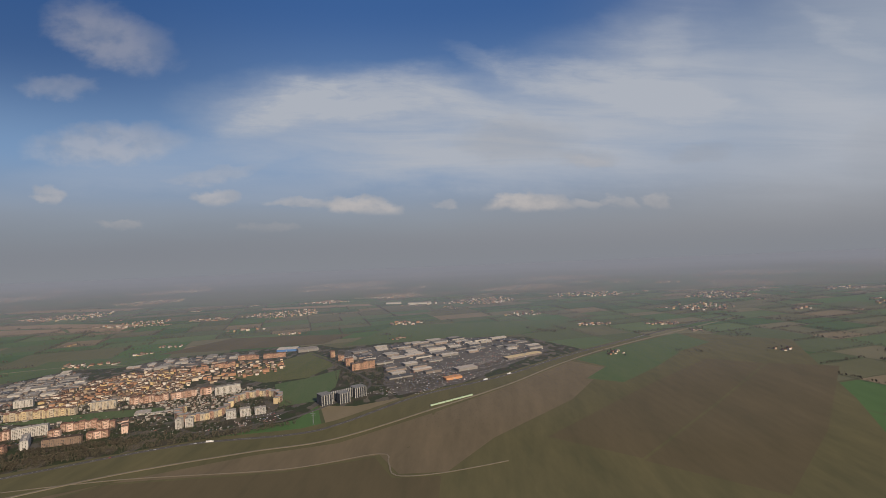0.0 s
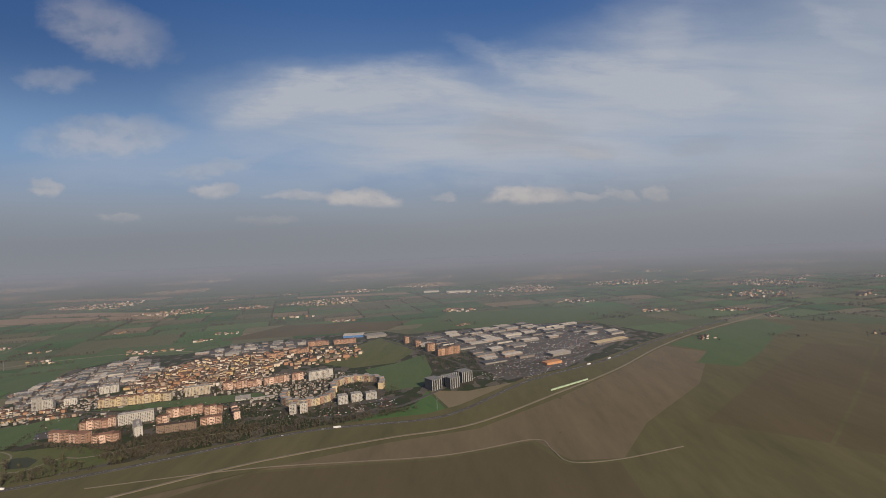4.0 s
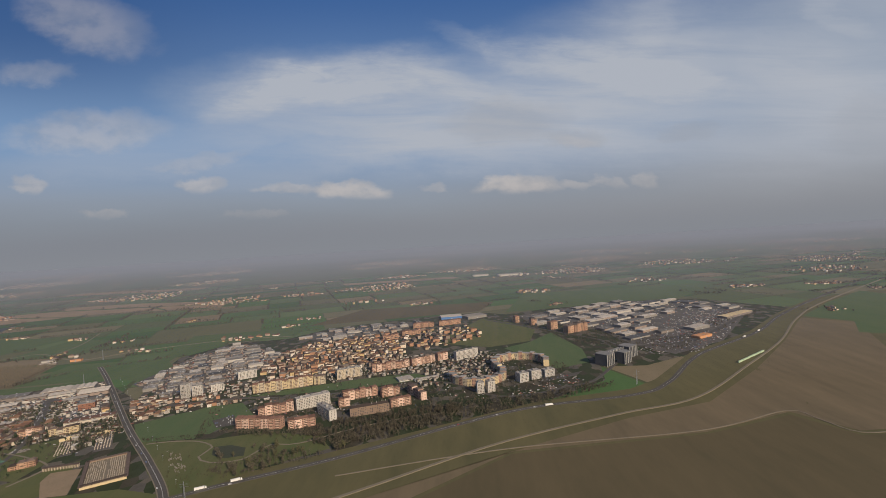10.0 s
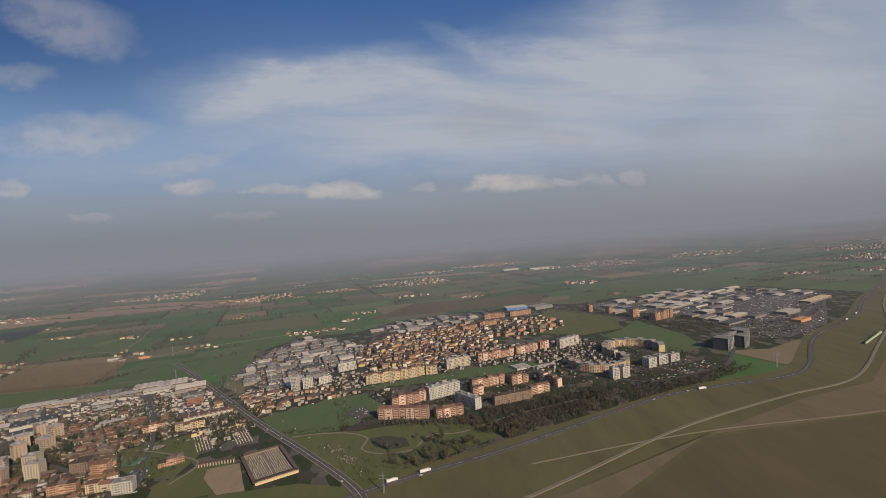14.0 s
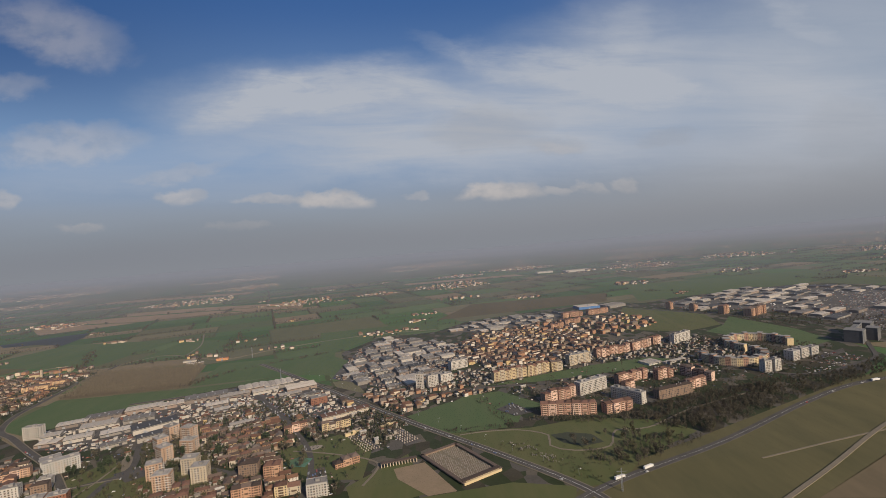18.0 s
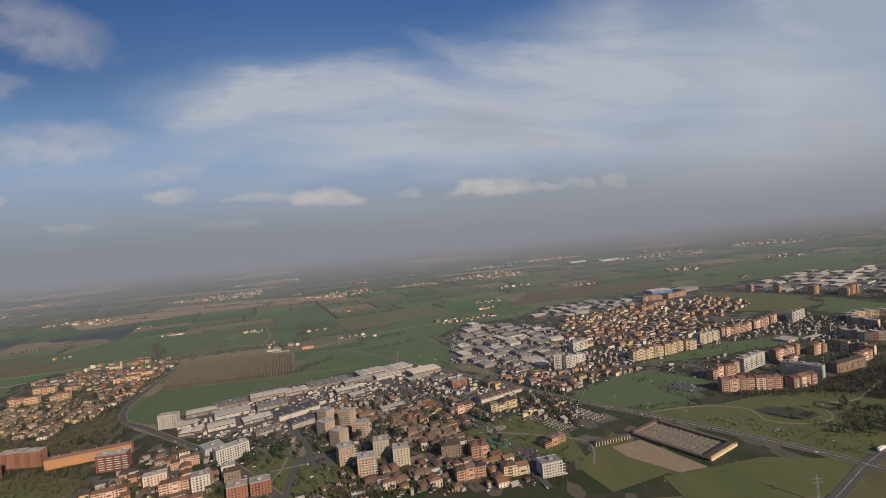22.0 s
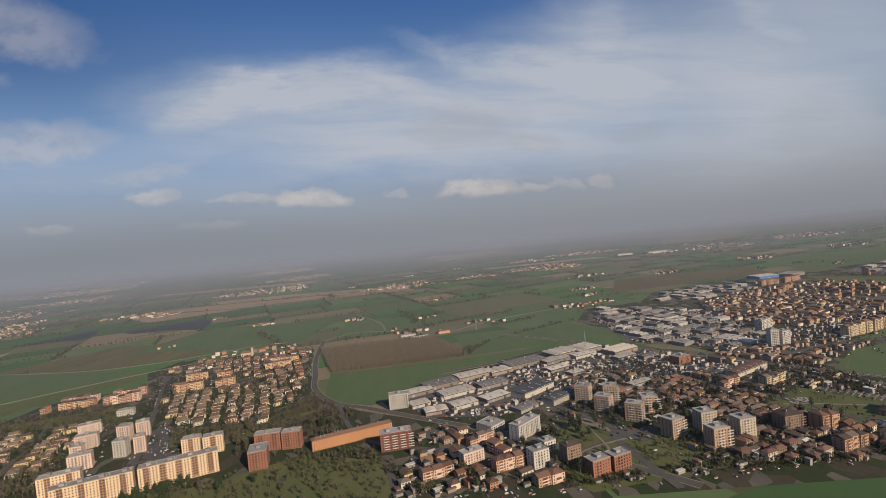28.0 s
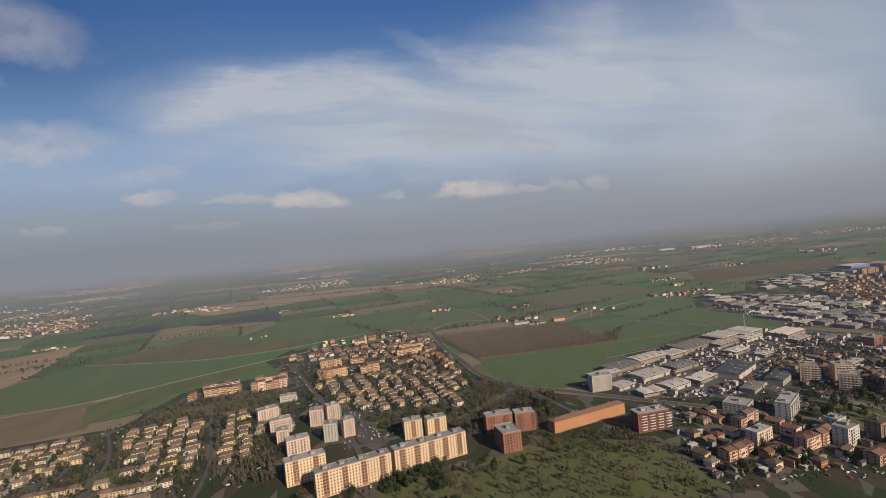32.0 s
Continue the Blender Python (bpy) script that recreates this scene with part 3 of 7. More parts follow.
def split_fields():
    """The patchwork of the plain: strips of land cut again and again, a little askew."""
    rng = random.Random(5)
    c, s = math.cos(radians(20)), math.sin(radians(20))
    mb = Mesher()
    edges = []

    def cut(u0, u1, v0, v1, depth):
        wu, wv = u1 - u0, v1 - v0
        if (wu < 330 and wv < 210) or (depth > 3 and rng.random() < 0.05 and wu < 700 and wv < 500):
            g = 2.5
            k = lambda: rng.uniform(-7, 7)
            q = [(u0 + g + k(), v0 + g), (u1 - g + k(), v0 + g + k()), (u1 - g, v1 - g + k()), (u0 + g, v1 - g)]
            quad = [(u * c - v * s, u * s + v * c) for u, v in q]
            x, y = quad[0]
            if -3700 < x < 900 and 1250 < y < 2500 and wu > 150 and not any(inside(p, x + 60, y + 60) for p in TOWN):
                sheet("field", quad, 0.102 + 0.006 * (len(edges) // 2 % 7), M["fields_near"], "open field of the plain between hedges", "field")
                LAND.pop()
            else:
                mb.add([(x, y, 0.03 + 0.006 * (len(edges) // 2 % 11)) for x, y in quad], [(0, 1, 2, 3)])
            edges.append((u0, v0, u1, v0))
            edges.append((u0, v0, u0, v1))
            return
        f = rng.uniform(0.36, 0.64)
        if wu / 1.6 > wv:
            cut(u0, u0 + wu * f, v0, v1, depth + 1), cut(u0 + wu * f, u1, v0, v1, depth + 1)
        else:
            cut(u0, u1, v0, v0 + wv * f, depth + 1), cut(u0, u1, v0 + wv * f, v1, depth + 1)

    cut(-12000, 12500, -4000, 14000, 0)
    tagged(new("field_patchwork", mb.mesh("field_patchwork", M["fields"])), "patchwork of green and brown fields across the plain", "fields", kind="stuff")
    return [((a * c - b * s, a * s + b * c), (d * c - e * s, d * s + e * c)) for a, b, d, e in edges]


FIELD_EDGES = split_fields()
for k, poly in enumerate(TOWN):
    sheet("pavement", poly, 0.22, M["town"], "worn grass, paving and bare earth between the buildings", "ground")
LIFT[0] = 0.0
Z_F = 0.28
sheet("field", [(-1300, 560), (-1110, 775), (-880, 890), (-575, 1045), (-390, 1088), (-322, 1138), (-162, 1328), (92, 1518), (302, 1738), (585, 1985), (900, 2100), (1200, 1900), (900, 1200), (500, 400), (-1300, 300)], Z_F, M["olive"], "rough olive grassland between highway and fields", "field")
sheet("field", [(40, 1010), (250, 1250), (420, 1560), (560, 1620), (900, 1900), (1200, 1900), (900, 1200), (500, 700), (0, 560), (-80, 700), (-60, 845)], Z_F, M["olive"], "broad olive fields beyond the ditch", "field")
sheet("field", [(150, 1010), (420, 1300), (760, 1640), (900, 1560), (560, 1180), (300, 900)], Z_F, M["dry"], "dry brown field beyond the ditch", "field")
sheet("field", [(300, 890), (560, 1170), (910, 1560), (1080, 1500), (700, 1010), (470, 760)], Z_F, M["dry"], "harrowed brown strip beyond the ditch", "field")
sheet("field", [(120, 760), (290, 880), (460, 750), (380, 600), (150, 560)], Z_F, M["olive"], "olive pasture in the ditch bend", "field")
sheet("field", [(-2124, 1130), (-2142, 1300), (-1870, 1312), (-1640, 1350), (-1880, 1232), (-1985, 1120), (-2040, 1085)], Z_F, M["green"], "bright green winter wheat field beside the sheds", "field")
sheet("field", [(-1860, 1330), (-1640, 1362), (-1520, 1325), (-1505, 1440), (-1600, 1560), (-1880, 1545)], Z_F, M["green"], "deep green wheat field between hedges", "field")
sheet("field", [(-1335, 985), (-1240, 1110), (-1175, 1120), (-1110, 1030), (-1150, 1010), (-1165, 962)], Z_F, M["green"], "dark green meadow beside the main road", "field")
sheet("field", [(-1190, 1160), (-1090, 1160), (-900, 1190), (-780, 1230), (-830, 1270), (-960, 1245), (-1090, 1200)], Z_F, M["green"], "green lawn between the apartment rows", "field")
sheet("field", [(-800, 1580), (-640, 1940), (-545, 1830), (-480, 1690), (-520, 1540), (-640, 1490)], Z_F, M["lawn"], "olive green meadow behind the ring of flats", "field")
sheet("field", [(-600, 1470), (-520, 1530), (-440, 1640), (-400, 1420), (-415, 1290), (-500, 1250), (-540, 1330)], Z_F + 0.06, M["green"], "dark green field beside a concrete block", "field")
sheet("field", [(-1180, 930), (-1060, 960), (-960, 930), (-930, 880), (-1060, 800), (-1130, 870)], Z_F, M["lawn"], "green park with bare trees beside the highway", "field")
sheet("field", [(-2140, 1300), (-2215, 1545), (-1925, 1545), (-1862, 1322)], Z_F, M["soil"], "brown plantation floor under bare poplars", "field")
sheet("field", [(-3010, 1235), (-2860, 1325), (-2755, 1140), (-2850, 1095)], Z_F, M["soil"], "tan ploughed field at the villas' edge", "field")
sheet("field", [(-3000, 1262), (-3160, 1450), (-3090, 1640), (-2770, 1555), (-2590, 1480), (-2720, 1390), (-2850, 1292)], Z_F, M["green"], "dark green wheat field beyond the lane", "field")
sheet("field", [(-2840, 1270), (-2720, 1370), (-2610, 1460), (-2560, 1420), (-2690, 1310), (-2770, 1150)], Z_F + 0.05, M["lawn"], "green strip between lane and houses", "field")
sheet("field", [(-3450, 1830), (-3310, 1990), (-3165, 1570), (-3150, 1460)], Z_F, M["tan"], "tan stubble field with pale tracks", "field")
sheet("field", [(-3090, 1650), (-2760, 1565), (-2560, 1600), (-2500, 1760), (-2900, 1900)], Z_F, M["olive"], "olive pasture with a farm lane", "field")
sheet("field", [(-900, 700), (-620, 855), (-440, 945), (-280, 1000), (-100, 1170), (-60, 1080), (-140, 960), (-190, 935), (-350, 875), (-650, 840), (-830, 690)], Z_F, M["soil"], "brown ploughed strip along the dyke", "field")
sheet("field", [(-830, 680), (-650, 832), (-350, 868), (-190, 925), (-145, 840), (-60, 845), (-60, 640), (-830, 560)], Z_F, M["dry"], "dry brown field inside a ditch bend", "field")
sheet("field", [(-90, 1180), (100, 1385), (330, 1660), (420, 1560), (250, 1250), (40, 1010), (-50, 860), (-135, 855), (-185, 940), (-130, 970)], Z_F, M["soil"], "wide brown ploughed field", "field")
sheet("field", [(350, 1680), (580, 1890), (860, 2100), (900, 1900), (560, 1620), (430, 1565)], Z_F, M["green"], "green field beyond the ploughed land", "field")
sheet("field", [(330, 1440), (470, 1640), (640, 1790), (720, 1740), (560, 1540), (420, 1390)], Z_F + 0.05, M["green"], "dark green wedge of wheat in ploughed land", "field")
sheet("field", [(-1150, 735), (-1040, 755), (-860, 850), (-700, 940), (-560, 1010), (-380, 1060), (-300, 1020), (-460, 955), (-680, 868), (-900, 740), (-1000, 680)], Z_F, M["olive"], "olive rough grass between highway and dyke", "field")
for poly, lab in (([(-3100, 2420), (-2780, 2610), (-3350, 2760), (-3280, 2610)], "tan stubble field beyond the ponds"), ([(-2760, 2640), (-2640, 2700), (-2300, 2700), (-2480, 2860), (-3100, 2900), (-3380, 2790)], "broad tan stubble field far out"),
                  ([(-2280, 2700), (-1990, 2700), (-2020, 2820), (-2460, 2880)], "small tan stubble field by the village"), ([(-2440, 2900), (-2020, 2840), (-2040, 2960), (-2700, 3100), (-3100, 3080), (-3080, 2930)], "long tan stubble strip far out"),
                  ([(-1500, 3500), (-700, 3560), (-760, 3700), (-1560, 3640)], "pale stubble strip far across the plain"), ([(-3900, 3900), (-2700, 3800), (-2700, 4000), (-3900, 4100)], "pale stubble strip far across the plain")):
    sheet("field", poly, Z_F, M["tan"], lab, "field")
sheet("field", [(-2800, 1760), (-2300, 1620), (-2240, 2000), (-2700, 2080)], Z_F, M["green"], "green field behind the village", "field")
sheet("field", [(-2200, 1640), (-1960, 1650), (-1940, 1900), (-2200, 1960)], Z_F, M["green"], "green field beside the farm", "field")
sheet("field", [(-1530, 1340), (-1620, 1560), (-1700, 1900), (-1300, 1960), (-1290, 1790), (-1490, 1745), (-1580, 1570)], Z_F, M["green"], "wheat field behind the sheds", "field")
sheet("field", [(-1300, 1980), (-640, 2110), (-560, 2350), (-1150, 2330)], Z_F, M["dry"], "brown field behind the town", "field")
sheet("field", [(-540, 2050), (200, 2180), (600, 2600), (-400, 2560)], Z_F, M["green"], "long green field behind the works", "field")
for poly, lab in (([(-2350, 790), (-2300, 850), (-2190, 882), (-2110, 928), (-2010, 890), (-1985, 780), (-2300, 740)], "green park lawn by the brick blocks"), ([(-1840, 840), (-1765, 890), (-1795, 965), (-1745, 905), (-1690, 885), (-1620, 880), (-1560, 800), (-1800, 770)], "green lawns round the square"),
                  ([(-1525, 924), (-1443, 970), (-1383, 916), (-1383, 816), (-1442, 826), (-1498, 866)], "green town park lawn"), ([(-2680, 1180), (-2480, 1225), (-2440, 1140), (-2620, 1140)], "rough green strip behind villas"),
                  ([(-2330, 1000), (-2200, 1000), (-2120, 1060), (-2150, 1180), (-2200, 1060), (-2330, 1070)], "rough grass under bare trees"), ([(-1400, 800), (-1330, 880), (-1300, 770), (-1380, 740)], "grass beside the sandy yard"),
                  ([(-2640, 960), (-2600, 985), (-2585, 950), (-2630, 925)], "small green playing field among villas"), ([(-1320, 760), (-1200, 780), (-1130, 760), (-1150, 700), (-1320, 700)], "rough grass by the road junction")):
    sheet("lawn", poly, Z_F, M["lawn"], lab, "lawn")
for poly in ([(-2010, 1085), (-1964, 1150), (-1846, 1225), (-1700, 1290), (-1620, 1330), (-1540, 1220), (-1440, 1100), (-1470, 1060), (-1620, 1050), (-1700, 1110), (-1760, 1000), (-1860, 985), (-1940, 1005)],
             [(-1530, 1300), (-1515, 1565), (-1436, 1710), (-1240, 1550), (-1240, 1390), (-1300, 1230), (-1390, 1190)], [(-1262, 1745), (-1172, 1865), (-897, 1950), (-830, 1900), (-990, 1760), (-1162, 1690)],
             [(-500, 1960), (-81, 2170), (191, 2090), (290, 1850), (-27, 1430), (-200, 1320), (-262, 1440), (-300, 1690), (-480, 1800)]):
    sheet("works_yard", poly, Z_F, M["yard"], "worn grey concrete yards between the sheds", "yard")
n_land = len(LAND)
sheet("water", [(-3090, 2215), (-2960, 2310), (-2845, 2380), (-2770, 2250), (-2730, 2080), (-2880, 2150), (-3010, 2140)], 0.5, M["water"], "still grey flood pond in the fields", "pond")
sheet("water", [(-3410, 2130), (-3330, 2260), (-3265, 2355), (-3200, 2240), (-3165, 2110), (-3280, 2140), (-3390, 2095)], 0.5, M["water"], "still grey flood pond with reedy edge", "pond")
WATERS = LAND[n_land:]
sheet("lawn", [(-1278, 939), (-1176, 940), (-980, 913), (-977, 878), (-1081, 759), (-1123, 758), (-1187, 823)], Z_F, M["lawn"], "green park lawn with paths beside the highway", "lawn")
sheet("lawn", [(-1342, 1025), (-1273, 1078), (-1225, 1087), (-1182, 944), (-1278, 939)], Z_F, M["green"], "plain green meadow beside the main road", "lawn")
sheet("water", [(-1128, 905), (-1103, 910), (-1072, 897), (-1063, 868), (-1091, 861), (-1117, 875)], 0.5, M["pond"], "small dark pond in the park", "pond")
sheet("square", [(-1764, 959), (-1734, 930), (-1715, 895), (-1700, 880), (-1722, 876), (-1738, 900), (-1760, 935)], 0.5, M["gravel"], "pale paved square between the lawns", "square")
sheet("lawn", [(-1815, 856), (-1775, 945), (-1745, 900), (-1735, 878), (-1770, 866), (-1800, 848)], Z_F, M["lawn"], "green park lawn with young trees", "lawn")
sheet("lawn", [(-1793, 838), (-1765, 855), (-1732, 866), (-1690, 872), (-1680, 815), (-1756, 800)], Z_F, M["lawn"], "green park lawn beside the square", "lawn")
sheet("sports_court", [(-1492, 868), (-1468, 864), (-1464, 890), (-1488, 894)], 0.5, M["court"], "small green sports court in the town park", "court")
sheet("sandy_yard", [(-1299, 764), (-1266, 770), (-1284, 806), (-1306, 850), (-1346, 838), (-1338, 810)], 0.32, M["sand"], "bare sandy yard beside the cemetery", "yard")

road("road", [(-1095, 680), (-1120, 752), (-1210, 862), (-1352, 1020), (-1620, 1340), (-1760, 1500)], 11, M["asphalt"], "grey main road through the town", lines=(-0.2, 0.2), verge=1.5)
road("highway", [(-1500, 560), (-1250, 660), (-1090, 760), (-912, 845), (-730, 950), (-590, 1015), (-390, 1055), (-300, 1120), (-147, 1310), (100, 1500), (310, 1720), (640, 2010), (1300, 2560)], 11, M["asphalt"], "two-lane grey highway past the town", lines=(0,))
road("dyke_track", [(-1100, 600), (-863, 745), (-665, 870), (-453, 962), (-290, 1025), (-94, 1205), (102, 1400), (311, 1650), (573, 1900), (1291, 2467)], 5, M["gravel"], "pale gravel track on a low dyke", z=1.3)
road("ditch_bank", [(-900, 790), (-651, 850), (-353, 882), (-186, 942), (-160, 900), (-139, 850), (-60, 856), (60, 900)], 2.6, M["gravel"], "pale bank along a drainage ditch", z=0.9)
road("street", [(-1930, 1222), (-1800, 1258), (-1709, 1292), (-1618, 1345)], 9, M["asphalt"], "straight street along the field's edge", verge=1.5)
road("street", [(-2222, 1640), (-2200, 1440), (-2172, 1300), (-2150, 1200), (-2102, 1116), (-2042, 1072), (-1955, 1002), (-1860, 928), (-1783, 850), (-1700, 760)], 10, M["asphalt"], "curving grey street past the sheds", verge=1.5)
road("street", [(-2095, 1110), (-2060, 1000), (-2020, 940), (-1940, 900), (-1860, 880)], 7, M["asphalt"], "narrow grey street")
road("lane", [(-3150, 1180), (-2966, 1250), (-2852, 1288), (-2721, 1388), (-2590, 1480), (-2420, 1570), (-2222, 1600)], 5, M["gravel"], "pale country lane with low hedges")
road("lane", [(-3090, 1640), (-2793, 1565), (-2587, 1590), (-2400, 1680)], 5, M["gravel"], "pale farm lane")
road("lane", [(-2222, 1640), (-2150, 1720), (-2060, 1690), (-1900, 1600), (-1774, 1690), (-1535, 1790), (-1300, 1800)], 4.5, M["gravel"], "pale lane joining the farms")
road("lane", [(-2190, 2080), (-2090, 1850), (-2060, 1690)], 4.5, M["gravel"], "pale straight farm lane")
road("street", [(-1860, 830), (-1790, 850), (-1738, 875), (-1680, 892), (-1618, 888), (-1560, 860)], 8, M["asphalt"], "grey street through the park")
road("street", [(-1720, 760), (-1735, 870), (-1728, 910), (-1765, 985), (-1800, 1060)], 9, M["asphalt"], "grey street to the square")
road("street", [(-1440, 760), (-1470, 900), (-1540, 1030), (-1640, 1180), (-1700, 1270)], 8, M["asphalt"], "straight town street")
road("street", [(-2310, 760), (-2300, 860), (-2330, 960), (-2390, 1110), (-2480, 1320), (-2520, 1420)], 7, M["asphalt"], "grey estate street with parked cars")
road("street", [(-2480, 860), (-2500, 960), (-2560, 1110), (-2590, 1180)], 4.5, M["asphalt"], "narrow villa street")
road("street", [(-2600, 880), (-2640, 1000), (-2700, 1100)], 4.5, M["asphalt"], "narrow villa street")
road("street", [(-2330, 960), (-2200, 1010), (-2110, 1100)], 7, M["asphalt"], "narrow grey street by the wood")
road("footpath", [(-1257, 930), (-1217, 936), (-1167, 931), (-1131, 905), (-1136, 871), (-1108, 850), (-1060, 855), (-1035, 903), (-987, 905), (-900, 960), (-780, 1010)], 3, M["gravel"], "pale footpath winding through the park")
road("footpath", [(-1798, 844), (-1765, 862), (-1732, 872), (-1697, 882)], 3, M["gravel"], "pale footpath across the lawns")
road("footpath", [(-1759, 811), (-1752, 859), (-1755, 924)], 3, M["gravel"], "pale footpath across the lawns")
road("footpath", [(-1380, 800), (-1370, 860), (-1440, 900), (-1500, 920)], 3, M["gravel"], "pale footpath through the town park")
road("street", [(-1340, 1120), (-1200, 1150), (-1060, 1140), (-900, 1170), (-760, 1190), (-640, 1080), (-500, 1120), (-420, 1180), (-300, 1420), (-420, 1640), (-620, 1900)], 8, M["asphalt"], "grey street round the apartment rows")
road("street", [(-300, 1420), (-120, 1440), (60, 1600), (300, 1850)], 9, M["asphalt"], "grey street through the works")
# open lawns where little stands
PARKS = [[(-1830, 850), (-1780, 960), (-1720, 930), (-1670, 890), (-1670, 800), (-1800, 790)], [(-1530, 925), (-1440, 980), (-1370, 916), (-1370, 800), (-1450, 815), (-1505, 866)], [(-1290, 960), (-970, 930), (-960, 860), (-1080, 740), (-1200, 800)],
         [(-1350, 1025), (-1270, 1090), (-1170, 1120), (-1110, 1030), (-1170, 940), (-1290, 930)], [(-1360, 870), (-1300, 880), (-1240, 800), (-1320, 760)], [(-1200, 1110), (-1090, 1150), (-900, 1175), (-770, 1230), (-830, 1275), (-960, 1250), (-1100, 1205)]]

# ---- buildings ----
STOREY = 3.05
WIN_MESH = {}


def window_mesh(w, h):
    """A framed pane with a sill, facing -y."""
    key = (w, h)
    if key not in WIN_MESH:
        mb = Mesher()
        mb.box(-w / 2, w / 2, -0.10, 0.05, 0, h)
        WIN_MESH[key] = mb.mesh("window", M["glass"])
    return WIN_MESH[key]


BALC_MESH = {}


def balcony_mesh(w, mt):
    key = (w, mt.name)
    if key not in BALC_MESH:
        mb = Mesher()
        mb.box(-w / 2, w / 2, -1.35, 0, 0, 0.18)
        mb.box(-w / 2, w / 2, -1.35, -1.25, 0.18, 1.1)
        for s in (-1, 1):
            mb.box(s * w / 2 - 0.06, s * w / 2 + 0.06, -1.25, 0, 0.18, 1.1)
        BALC_MESH[key] = mb.mesh("balcony", mt)
    return BALC_MESH[key]


def facade(root, wall, length, face, floors, bay, near, rng, balcony=None, balc_every=4, z0=0.0, shut=0.3):
    """Windows and balconies along one face of a block. face: the pose of the face's foot, -y outwards."""
    n = max(1, int(length / bay))
    step = length / n
    row, row_s, bal = Mesher(), Mesher(), Mesher()
    for f in range(floors):
        zf = z0 + f * STOREY
        for i in range(n):
            u = (i + 0.5) * step - length / 2
            on_balcony = balcony is not None and f > 0 and i % balc_every in (1, 2)
            w, h = (1.9, 2.1) if on_balcony else (1.25, 1.45)
            zz = zf + (0.25 if on_balcony else 0.95)
            shuttered = rng.random() < shut
            if near:
                win = part("window", window_mesh(w, h), M["glass"], wall, m=face @ pose(u, 0, zz))
                if shuttered and i % 2:
                    part("shutter", shutter_mesh(w, h), M["shutter"], win)
            else:
                (row_s if shuttered else row).box(u - w / 2, u + w / 2, -0.10, 0.05, zz, zz + h)
            if on_balcony and i % balc_every == 1:
                bw = min(2, n) * step * 0.94
                if near:
                    part("balcony", balcony_mesh(round(bw, 1), balcony), balcony, wall, m=face @ pose(u + step / 2, 0, zf))
                else:
                    a = u + step / 2 - bw / 2
                    bal.box(a, a + bw, -1.3, 0, zf, zf + 0.2)
                    bal.box(a, a + bw, -1.3, -1.2, zf + 0.2, zf + 1.1)
    for nm, mb, mt in (("windows", row, M["glass"]), ("shutters", row_s, M["shutter"]), ("balconies", bal, balcony)):
        if mb.v:
            part(nm, mb, mt, wall, m=face)["kind"] = "stuff"


SHUT_MESH = {}


def shutter_mesh(w, h):
    if (w, h) not in SHUT_MESH:
        mb = Mesher()
        mb.box(-w / 2, w / 2, -0.15, -0.10, h * 0.45, h)
        SHUT_MESH[(w, h)] = mb.mesh("shutter", M["shutter"])
    return SHUT_MESH[(w, h)]


def faces_of(l, d):
    """Feet of the front, the left end and the right end of a block."""
    return (pose(0, -d / 2, 0), l), (pose(-l / 2, 0, 0, 0, 0, -90), d), (pose(l / 2, 0, 0, 0, 0, 90), d)


def flat_roof(root, l, d, h, rng, mt, heads=True):
    mb = Mesher()
    mb.box(-l / 2 + 0.3, l / 2 - 0.3, -d / 2 + 0.3, d / 2 - 0.3, h, h + 0.12)
    roof = part("roof", mb, mt, root, "flat felted roof")
    pb = Mesher()
    for s in (-1, 1):
        pb.box(-l / 2 - 0.15, l / 2 + 0.15, s * d / 2 - 0.2, s * d / 2 + 0.2, h, h + 0.75)
        pb.box(s * l / 2 - 0.2, s * l / 2 + 0.2, -d / 2 + 0.2, d / 2 - 0.2, h, h + 0.75)
    part("parapet", pb, M["flat"], root)
    if heads:
        n = max(1, int(l / 18))
        for i in range(n):
            u = ((i + 0.5) / n - 0.5) * l + rng.uniform(-2, 2)
            hb = Mesher()
            hb.box(u - 2.4, u + 2.4, -2.0, 2.6, h + 0.12, h + 2.7)
            hb.box(u - 2.7, u + 2.7, -2.3, 2.9, h + 2.7, h + 2.95)
            part("stair_head", hb, M["flat"], roof)
            vb = Mesher()
            for k in range(3):
                a, b = u + rng.uniform(4, 8), rng.uniform(-3, 3)
                vb.box(a - 0.4, a + 0.4, b - 0.4, b + 0.4, h + 0.12, h + 1.5)
            part("vents", vb, M["flat"], roof)["kind"] = "stuff"


def pitched_roof(root, l, d, h, rng, mt, gable=False, rise=None):
    mb = Mesher()
    rise = rise or d * 0.20
    mb.hip(l, d, h, rise, 0.6, gable)
    roof = part("roof", mb, mt, root, "tiled pitched roof")
    for i in range(max(1, int(l / 14))):
        cb = Mesher()
        u, v = rng.uniform(-l / 2 + 3, l / 2 - 3), rng.choice((-1, 1)) * d * 0.18
        cb.box(u - 0.45, u + 0.45, v - 0.45, v + 0.45, h + 0.3, h + rise + 1.0)
        cb.box(u - 0.6, u + 0.6, v - 0.6, v + 0.6, h + rise + 1.0, h + rise + 1.2)
        part("chimney", cb, M["flat"], roof)


